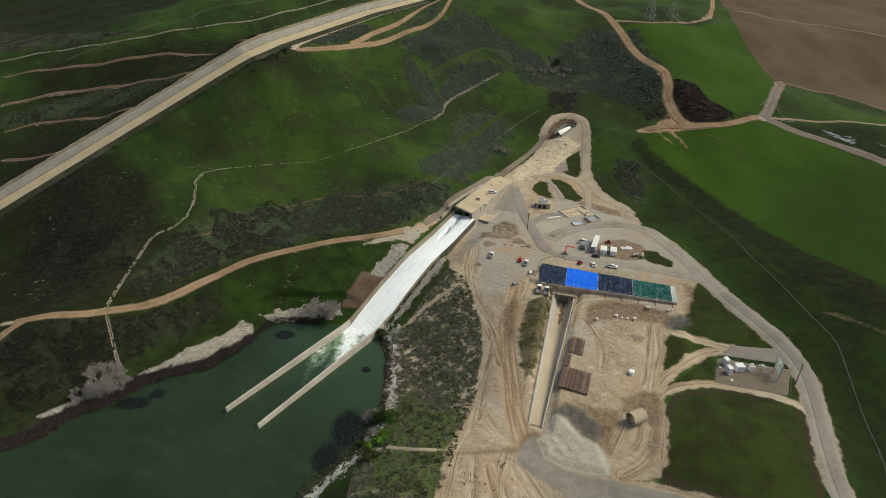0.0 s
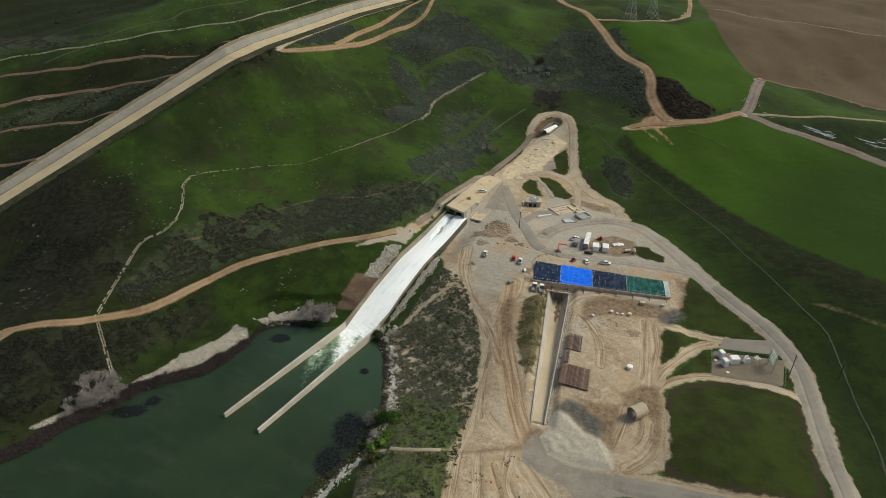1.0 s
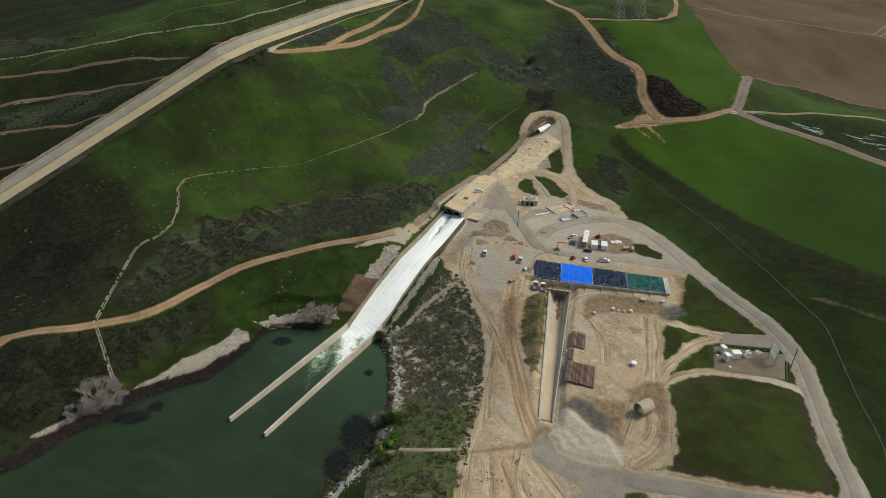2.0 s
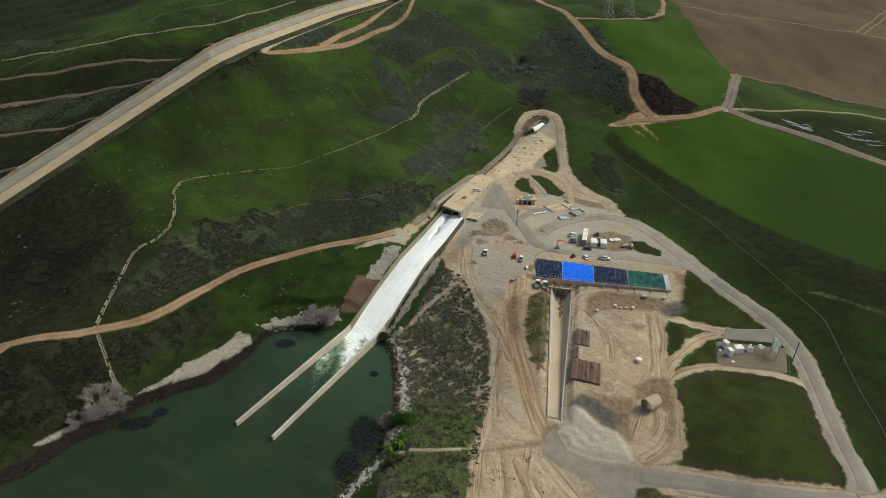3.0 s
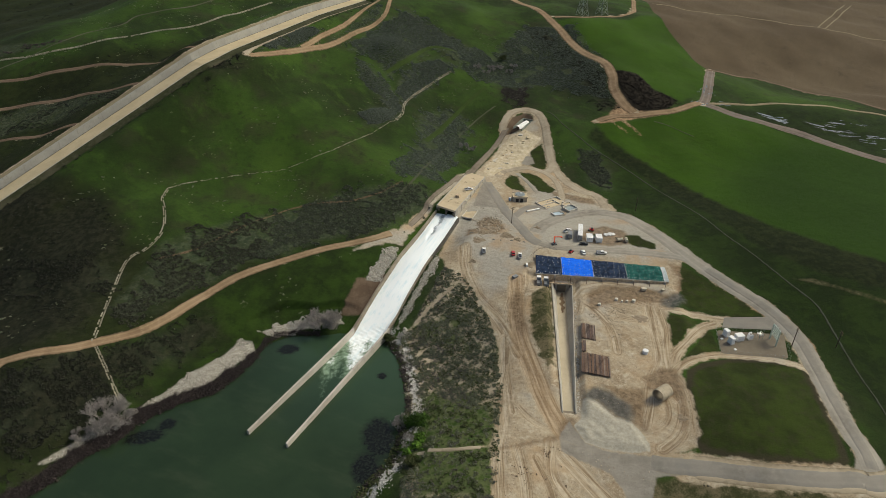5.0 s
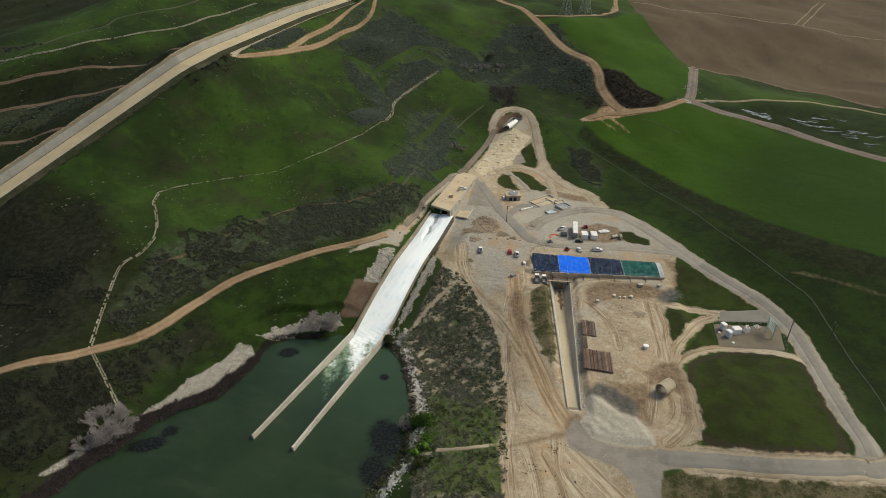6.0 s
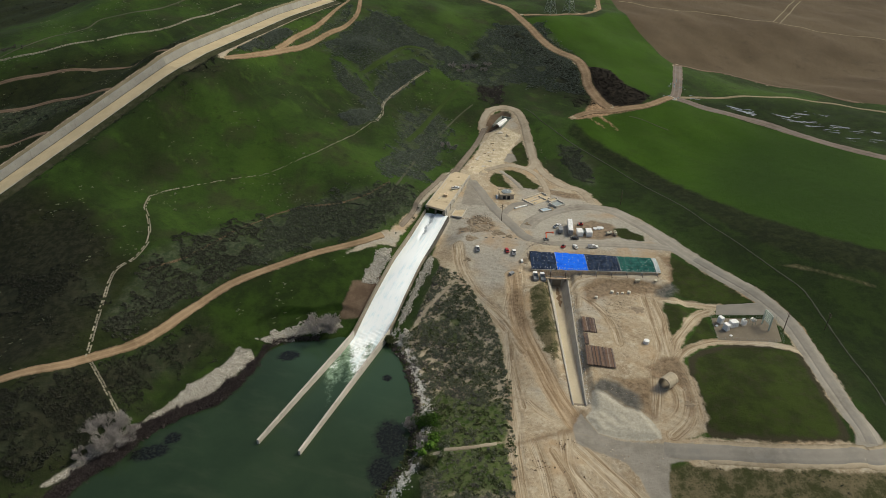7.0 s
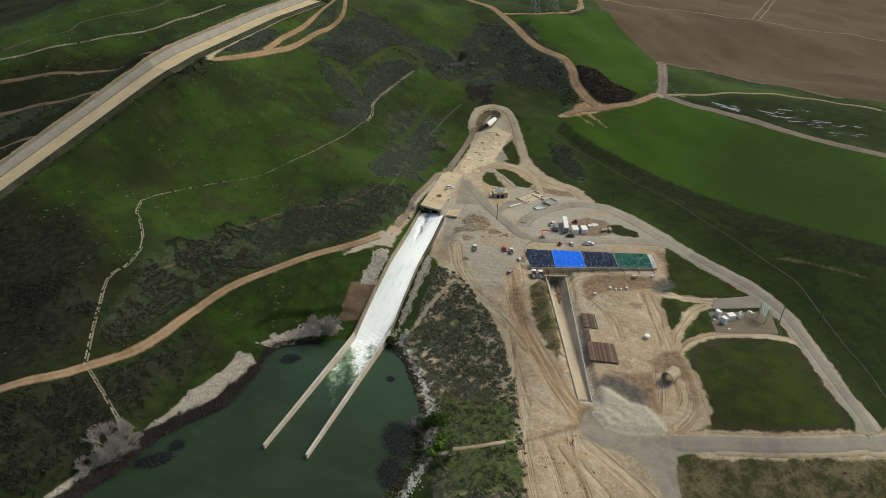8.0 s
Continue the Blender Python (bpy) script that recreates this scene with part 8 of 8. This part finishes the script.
SMALL = ("SCRUB_F", "SCRUB_M", "SCRUB_O", "SCRUB_P", "SCRUB_D", "SCRUB_L", "THICKET")
for region, n, size, mat, cut, label in (
        ("SCRUB_A", 6200, (0.6, 1.7), DUSK, -0.6, "grey-green sage scrub in a band along the hillside"),
        ("SCRUB_B", 7600, (0.45, 1.4), DARKSCRUB, -0.42, "dense dark scrub with sandy gaps beside the pond"),
        ("SCRUB_C", 8500, (0.7, 1.7), SAGE, -1.2, "grey sage scrub covering the upper slope"),
        ("SCRUB_M", 3600, (0.6, 1.6), SAGE, -0.8, "grey sage scrub above the concrete drain"),
        ("SCRUB_N", 9500, (0.7, 1.8), SAGE, -0.8, "grey sage scrub filling the upper gullies"),
        ("SCRUB_O", 1700, (0.6, 1.6), SAGE, -0.6, "grey sage scrub along a shallow gully"),
        ("SCRUB_P", 1200, (0.6, 1.6), SAGE, -0.8, "grey sage scrub at the gully's foot"),
        ("THICKET", 1300, (0.5, 1.2), TWIG, -0.9, "brown leafless thicket above the loop track"),
        ("VALLEY", 1800, (1.2, 2.6), HEATHER, 0.1, "dark woods in the far valley"),
        ("SCRUB_D", 2600, (0.7, 1.7), SAGE, -1.0, "grey sage scrub between the ridge tracks"),
        ("SCRUB_E", 4200, (0.6, 1.6), SAGE, -0.75, "dark sage scrub above the portal"),
        ("SCRUB_F", 900, (0.6, 1.5), DUSK, -0.6, "dark scrub patch beside the green field"),
        ("SCRUB_G", 1500, (0.6, 1.5), HEATHER, -0.3, "dark scrub in a hillside hollow"),
        ("HEATH", 1500, (0.4, 1.2), HEATHER, -0.2, "dark heath scrub on the slope above the pond"),
        ("HEATH2", 1700, (0.5, 1.4), HEATHER, 0.2, "dark heath scrub in patches over the hillside"),
        ("BURNT_B", 900, (0.6, 1.6), HEATHER, -0.6, "dark burnt brush below the dirt road"),
        ("HEATH3", 1800, (0.5, 1.5), HEATHER, 0.25, "dark brown brush between the bench tracks"),
        ("HEATH4", 450, (0.6, 1.7), HEATHER, -0.8, "dark brush by the spillway's bend"),
        ("DRY_GRASS", 900, (0.3, 0.9), HEATHER, 0.0, "low dark weeds on the dry grass below the paved road"),
        ("SCRUB_L", 500, (0.8, 1.8), SAGE, -0.8, "grey sage scrub between the ridge tracks"),
        ("SCRUB_H", 1700, (0.7, 1.6), HEATHER, -0.4, "grey scrub on the slope above the pond"),
        ("SCRUB_K", 1300, (0.4, 1.0), HEATHER, -0.5, "dark scrub on the grassy bank above the riprap"),
        ("SCRUB_I", 1500, (1.0, 2.4), TWIG, -0.1, "brown thicket in the far valley"),
        ("SCRUB_J", 900, (0.7, 1.4), HEATHER, -0.2, "dark scrub on the cut slope"),
        ("BURNT", 900, (0.7, 1.6), CHAR, -0.9, "blackened brush on burnt ground")):
    places = patchy(in_plan(region, n, nrng, 0.0, 0.4 if region == "SCRUB_B" else 1.5 if region == "BURNT" else 2.5 if region in SMALL else 6.0), 3.0 if region == "SCRUB_B" else 11.0, cut, n * 0.01)
    if region == "SCRUB_B":
        places = places[inside(places[:, 0], places[:, 1], POND) < -6 + 3 * wobble(places[:, 0], places[:, 1], 4.0)]
        places = places[(inside(places[:, 0], places[:, 1], PLAN["GREEN_LOW"]) < 0) | (nrng.random(len(places)) < 0.2)]
    if region == "SCRUB_A":
        west = places[:, 0] + 6 * wobble(places[:, 0], places[:, 1], 9.0) < -88
        shrubs("scrub", places[west], size, UMBER, "dark brown heath scrub in a band along the hillside", nrng)
        places = places[~west]
    shrubs("scrub", places, size, mat, label, nrng, 5, 0.7 if region == "SCRUB_B" else 0.55, None, 30 if region == "SCRUB_B" else 10)
shrubs("scrub", patchy(in_plan("SCRUB_B", 2200, nrng), 8.0, -0.1, 2.0), (0.6, 1.5), OLIVE, "olive green bushes among the dark scrub", nrng, 6)
grey = in_plan("SCRUB_B", 2600, nrng)
grey = grey[(inside(grey[:, 0], grey[:, 1], PLAN["GREEN_LOW"]) < 0) | (nrng.random(len(grey)) < 0.4)]
grey = patchy(grey[grey[:, 0] < 4 + 4 * wobble(grey[:, 0], grey[:, 1], 9.0)], 5.0, -0.2, 6.0)
shrubs("scrub", grey, (0.5, 1.4), GREYBRUSH, "grey leafless brush among the dark scrub", nrng, 2, 0.75, None, 44, 0.26, 0.2)
# leafy green bushes on the pond's shore
LEAFY = leaf_mat("leafy_green", (0.05, 0.105, 0.014), (0.08, 0.165, 0.02), (0.11, 0.21, 0.03), (0.09, 0.14, 0.03))
for x, y, spread, n in ((-20.5, 190.5, 1.5, 26), (-23.5, 175.5, 1.3, 14), (-20.0, 179.0, 0.9, 8)):
    shrubs("shore_bush", nrng.normal(0, spread, (n, 2)) + (x, y), (1.6, 3.2), LEAFY, "leafy bright green bush on the pond's shore", nrng, 7, 0.9, None, 60, 0.11)
loose = nrng.uniform((-260, 250), (110, 620), (5200, 2))
loose = patchy(loose, 16.0, 0.4, 1.0)
keep = (inside(loose[:, 0], loose[:, 1], PLAN["YARD"]) < -3) & (inside(loose[:, 0], loose[:, 1], PLAN["DIRT_NORTH"]) < -3) & (np.abs(along(loose[:, 0], loose[:, 1], SPILLWAY)[0] + 5) > 16)
for _, pts, width, *_ in ROADS:
    keep &= np.abs(along(loose[:, 0], loose[:, 1], pts)[0]) > width / 2 + 1.2
keep &= np.abs(along(loose[:, 0], loose[:, 1], CHUTE_L)[0] + 8) > 14
shrubs("scrub", loose[keep], (0.5, 1.5), DARKSCRUB, "small dark shrubs scattered over the pasture", nrng, 4)
# dark verge along the drain and the spillway
edge = np.array([(p.x + s.x * w, p.y + s.y * w) for p, s in zip(sp_pts, sp_side) for w in nrng.uniform(-21.0, -14.5, 20)])
shrubs("scrub", edge + nrng.normal(0, 3.0, edge.shape), (0.6, 1.8), HEATHER, "dark weeds along the spillway's lower kerb", nrng, 4)


def along_shore(points, n, spread, shift=0.0):
    c = curve_through(points, 1.0)
    t = np.gradient(c, axis=0)
    t /= np.linalg.norm(t, axis=1)[:, None]
    k = nrng.integers(0, len(c), n)
    return c[k] + t[k] * nrng.uniform(-0.6, 0.6, (n, 1)) + np.stack((-t[k, 1], t[k, 0]), 1) * (shift + nrng.normal(0, spread, n))[:, None]


shore = list(POND)
shrubs("shore_brush", along_shore(shore[1:14], 1500, 0.8, -0.9), (0.5, 1.2), TWIG, "brown leafless brush along the waterline", nrng, 2, 0.75, None, 60, 0.3, 0.12)
shrubs("shore_brush", along_shore(shore[4:14], 900, 1.2, -1.4), (0.8, 2.2), TWIG, "tall brown brush along the waterline", nrng, 2, 0.75, None, 90, 0.3, 0.1)
shrubs("shore_brush", along_shore(shore[5:14], 1100, 1.3, -2.2), (1.0, 2.4), TWIG, "thick brown thicket on the pond's bank", nrng, 2, 0.75, None, 90, 0.3, 0.1)
shrubs("shore_brush", along_shore(shore[-11:], 420, 1.0, -1.2), (0.6, 1.6), TWIG, "dark brush along the waterline", nrng, 6)
shrubs("shore_brush", along_shore(shore[-11:-5], 300, 2.5, -1.0), (0.8, 1.9), OLIVE, "olive bushes along the waterline", nrng, 6)
for x, y, rx, ry in WEED_BEDS:
    q = nrng.normal(0, 0.3, (round(6 * rx), 2)) * (rx, ry) + (x, y)
    shrubs("drowned_brush", q, (0.4, 0.9), CHAR, "dark drowned brush just breaking the water", nrng, 1, 0.15, -0.1, 20, 0.3, 0.12)

# stones
CUBE = np.array([(x, y, z) for x in (-1, 1) for y in (-1, 1) for z in (-1, 1)], float) * 0.5
CUBE_F = np.array(((0, 1, 3, 2), (4, 6, 7, 5), (0, 4, 5, 1), (2, 3, 7, 6), (0, 2, 6, 4), (1, 5, 7, 3)))


def stone_mat(name, *cols):
    s = Shade(name, 0.9, spec=0.2)
    c = s.ramp(s.island(), *[(k / (len(cols) - 1), v) for k, v in enumerate(cols)])
    c = s.mix(s.span(s.noise(2.0, 5.0, 0.7), 0.45, 0.7, 0.0, 0.4), c, tuple(0.5 * v for v in cols[0]))
    return s.done(c, s.noise(5.0), 0.3, 0.05)


STONE = stone_mat("riprap_stone", (0.14, 0.13, 0.11), (0.42, 0.39, 0.34), (0.68, 0.65, 0.58), (0.52, 0.48, 0.41), (0.27, 0.25, 0.21))
WHITE_STONE = stone_mat("bleached_stone", (0.4, 0.39, 0.37), (0.58, 0.57, 0.54), (0.68, 0.67, 0.64))


def stones(name, places, size, material, label, rng):
    n = len(places)
    s = rng.uniform(size[0], size[1], n)
    v = CUBE[None] * rng.uniform(0.6, 1.25, (n, 8, 1)) * rng.uniform(0.7, 1.3, (n, 1, 3)) * s[:, None, None] * (1, 1, 0.34)
    a = rng.uniform(0, 6.28, n)
    c, d = np.cos(a)[:, None], np.sin(a)[:, None]
    v = np.stack((v[..., 0] * c - v[..., 1] * d, v[..., 0] * d + v[..., 1] * c, v[..., 2] + v[..., 0] * rng.uniform(-0.4, 0.4, (n, 1))), -1)
    base = np.column_stack((places, land(places[:, 0], places[:, 1]) + s * 0.03))
    f = CUBE_F[None] + (np.arange(n) * 8)[:, None, None]
    me = mesh_of(name, (v + base[:, None]).reshape(-1, 3), f.reshape(-1, 4))
    me.materials.append(material)
    return tagged(new(name, me), label, "stones", kind="stuff")


for region, n, size, label in (("RIPRAP_W", 15000, (0.12, 0.45), "pale broken riprap along the pond's bank"), ("RIPRAP_WB", 7500, (0.15, 0.48), "pale broken riprap by the chute's foot"),
                               ("RIPRAP_C", 4800, (0.15, 0.45), "pale riprap slope beside the chute"), ("RIPRAP_E", 3600, (0.15, 0.5), "pale riprap strip along the chute"), ("RIPRAP_F", 900, (0.2, 0.6), "pale riprap strip along the chute")):
    stones("riprap", patchy(in_plan(region, n, nrng, 1.3 if region == "RIPRAP_W" else 0.5, 1.3), 1.7, -0.55, 1.0), size, STONE, label, nrng)
white = along_shore(shore[-11:], 6500, 1.7, -4.6)
stones("shore_stones", patchy(white, 5.0, -0.1, 3.0), (0.15, 0.55), WHITE_STONE, "bleached white stones along the scrubby shore", nrng)
rub = np.array([HEAD.lerp(END, f)[:2] for f in nrng.uniform(0.12, 0.99, 900)])
rub += np.array(ch_left[:2]) * (5.1 - 2.7 * ((HEAD.y - rub[:, 1:2]) / (HEAD.y - END.y)) + nrng.uniform(0.7, 2.0, (900, 1)))
stones("rubble", rub, (0.15, 0.45), STONE, "narrow strip of rubble beside the outlet channel", nrng)
YARD_STONE = stone_mat("yard_stone", (0.2, 0.16, 0.11), (0.33, 0.27, 0.2), (0.45, 0.4, 0.32))
yard_bits = in_plan("YARD", 2600, nrng, 1.0)
stones("rubble", patchy(yard_bits, 9.0, 0.1, 7.0), (0.12, 0.4), YARD_STONE, "loose stones strewn over the yard", nrng)

CLOD = stone_mat("dark_clods", (0.1, 0.073, 0.05), (0.16, 0.12, 0.082), (0.22, 0.17, 0.12))
stones("clods", patchy(nrng.uniform((8, 128), (30, 160), (300, 2)), 5.0, 0.25, 2.0), (0.25, 0.7), CLOD, "dark clods of earth scattered over bare ground", nrng)
stones("rubble", patchy(nrng.uniform((30, 308), (47, 332), (900, 2)), 3.0, 0.0, 5.0), (0.2, 0.8), YARD_STONE, "broken stones among the rough earth heaps", nrng)
PLAN["STONEFIELD"] = ((67, 233), (83, 241), (94, 237), (91, 221), (76, 213))
stones("rubble", patchy(in_plan("STONEFIELD", 900, nrng, 0.0, 3.0), 4.0, -0.3, 4.0), (0.12, 0.42), YARD_STONE, "dusty rubble strewn below the shored wall", nrng)

# trees
BARK = plain("grey_bark", (0.16, 0.145, 0.13), 0.9, vary=0.3, scale=2.0)
TWIGS = plain("bare_twigs", (0.32, 0.295, 0.28), 0.9, vary=0.25, scale=0.8)


def bare_tree(x, y, h, spread, label, seed, stems=4, sink=0.0):
    rng = random.Random(seed)
    v = thing("bare_tree", label, "tree", at(x, y, 0, -sink))
    verts, faces = [], []

    def twig(a, b, r0, r1):
        d = (b - a).normalized()
        p = d.orthogonal().normalized()
        q = d.cross(p)
        k = len(verts)
        for c, r in ((a, r0), (b, r1)):
            for s in range(3):
                w = 2 * math.pi * s / 3
                verts.append(c + (p * math.cos(w) + q * math.sin(w)) * r)
        for s in range(3):
            t = (s + 1) % 3
            faces.append((k + s, k + t, k + 3 + t, k + 3 + s))

    def grow(a, way, length, r, depth):
        b = a + way * length
        if depth == 0:
            part("stem", tube(a, b, r, r * 0.7, n=6), BARK, v)
        else:
            twig(a, b, max(r, 0.035), max(r * 0.45, 0.025))
        if depth == 5:
            return
        for _ in range((5, 5, 4, 4, 3)[depth]):
            turn = Vector((rng.gauss(0, 1), rng.gauss(0, 1), rng.gauss(0.25, 0.5))).normalized()
            grow(a + way * length * rng.uniform(0.45, 1.0), (way * 0.9 + turn * (0.55 + 0.08 * depth)).normalized(), length * rng.uniform(0.5, 0.78), r * 0.55, depth + 1)
    for k in range(stems):
        a = 2 * math.pi * k / stems + rng.random()
        lean = Vector((math.cos(a) * spread, math.sin(a) * spread, 1.0)).normalized()
        grow(Vector((0.4 * math.cos(a), 0.4 * math.sin(a), -0.3)), lean, h * 0.3, 0.05 + h * 0.014, 0)
    me = mesh_of("crown", np.array(verts), np.array(faces))
    tagged(part("crown", me, TWIGS, v, "dense grey leafless twigs"), kind="stuff")
    return v


bare_tree(-59.5, 259.6, 15.5, 1.0, "large grey leafless tree leaning over the pond", 1, 5)
bare_tree(-54.0, 260.4, 12.5, 1.0, "grey leafless tree on the riprap bank", 2, 4)
bare_tree(-144.5, 207.5, 17.5, 1.4, "large grey leafless tree by the water", 3, 7)
bare_tree(-139.4, 208.0, 12.5, 1.3, "grey leafless tree on the pond's bank", 4, 5)
bare_tree(-152.0, 200.5, 8.0, 0.8, "grey leafless tree on the pond's bank", 5, 4)
bare_tree(-26.5, 191.5, 7.5, 0.8, "pale leafless shrub tree on the shore", 6, 4)
bare_tree(-25.0, 178.0, 6.5, 0.8, "pale leafless shrub tree on the shore", 7, 4)
for k, (x, y, h) in enumerate(((76, 545, 9), (83, 540, 8), (90, 548, 9), (98, 552, 9), (106, 548, 8), (112, 556, 8), (44, 431, 8), (50, 428, 7))):
    bare_tree(x, y, h, 0.9, "pale leafless tree in the gully", 20 + k, 3)

LEAF = leaf_mat("green_leaf", (0.02, 0.045, 0.008), (0.035, 0.08, 0.01), (0.055, 0.11, 0.016))


def leafy_tree(x, y, h, r, label, seed, mat):
    g = np.random.default_rng(seed)
    v = thing("leafy_tree", label, "tree", at(x, y))
    stem = tube((0, 0, -0.3), (0.2, 0.1, h * 0.5), 0.22, 0.12, n=8)
    for k in range(6):
        a = 1.05 * k
        tube((0.1, 0.05, h * 0.3), (r * 0.6 * math.cos(a), r * 0.6 * math.sin(a), h * 0.62), 0.1, 0.04, n=5, bm=stem)
    part("trunk", stem, BARK, v)
    n = 2600
    lobes = g.normal(0, 0.42, (14, 3)) * (r, r, h * 0.3) + (0, 0, h * 0.55)
    c = lobes[g.integers(0, 14, n)] + g.normal(0, 0.3, (n, 3)) * (r * 0.8, r * 0.8, h * 0.22)
    c[:, 2] = np.maximum(c[:, 2], 0.3)
    a, b = g.normal(0, 1, (n, 3)), g.normal(0, 1, (n, 3))
    a /= np.linalg.norm(a, axis=1)[:, None]
    b -= a * (a * b).sum(1)[:, None]
    b /= np.linalg.norm(b, axis=1)[:, None]
    s = g.uniform(0.16, 0.34, (n, 1))
    quad = np.stack((c - a * s, c - b * s * 0.6, c + a * s, c + b * s * 0.6), 1)
    part("crown", mesh_of("crown", quad.reshape(-1, 3), np.arange(n * 4).reshape(-1, 4)), mat, v, "dense green leaves")["kind"] = "stuff"


leafy_tree(-20.6, 188.6, 6.0, 3.4, "bright green leafy bush tree by the shore", 3, LEAF)
leafy_tree(-27.5, 246.5, 4.0, 2.8, "olive green bush tree at the chute's foot", 4, OLIVE)
leafy_tree(-24.5, 166.0, 4.0, 2.4, "olive green bush tree by the shore", 5, OLIVE)
leafy_tree(104, 566, 6.0, 4.0, "dark green leafy tree in the gully", 6, OLIVE)
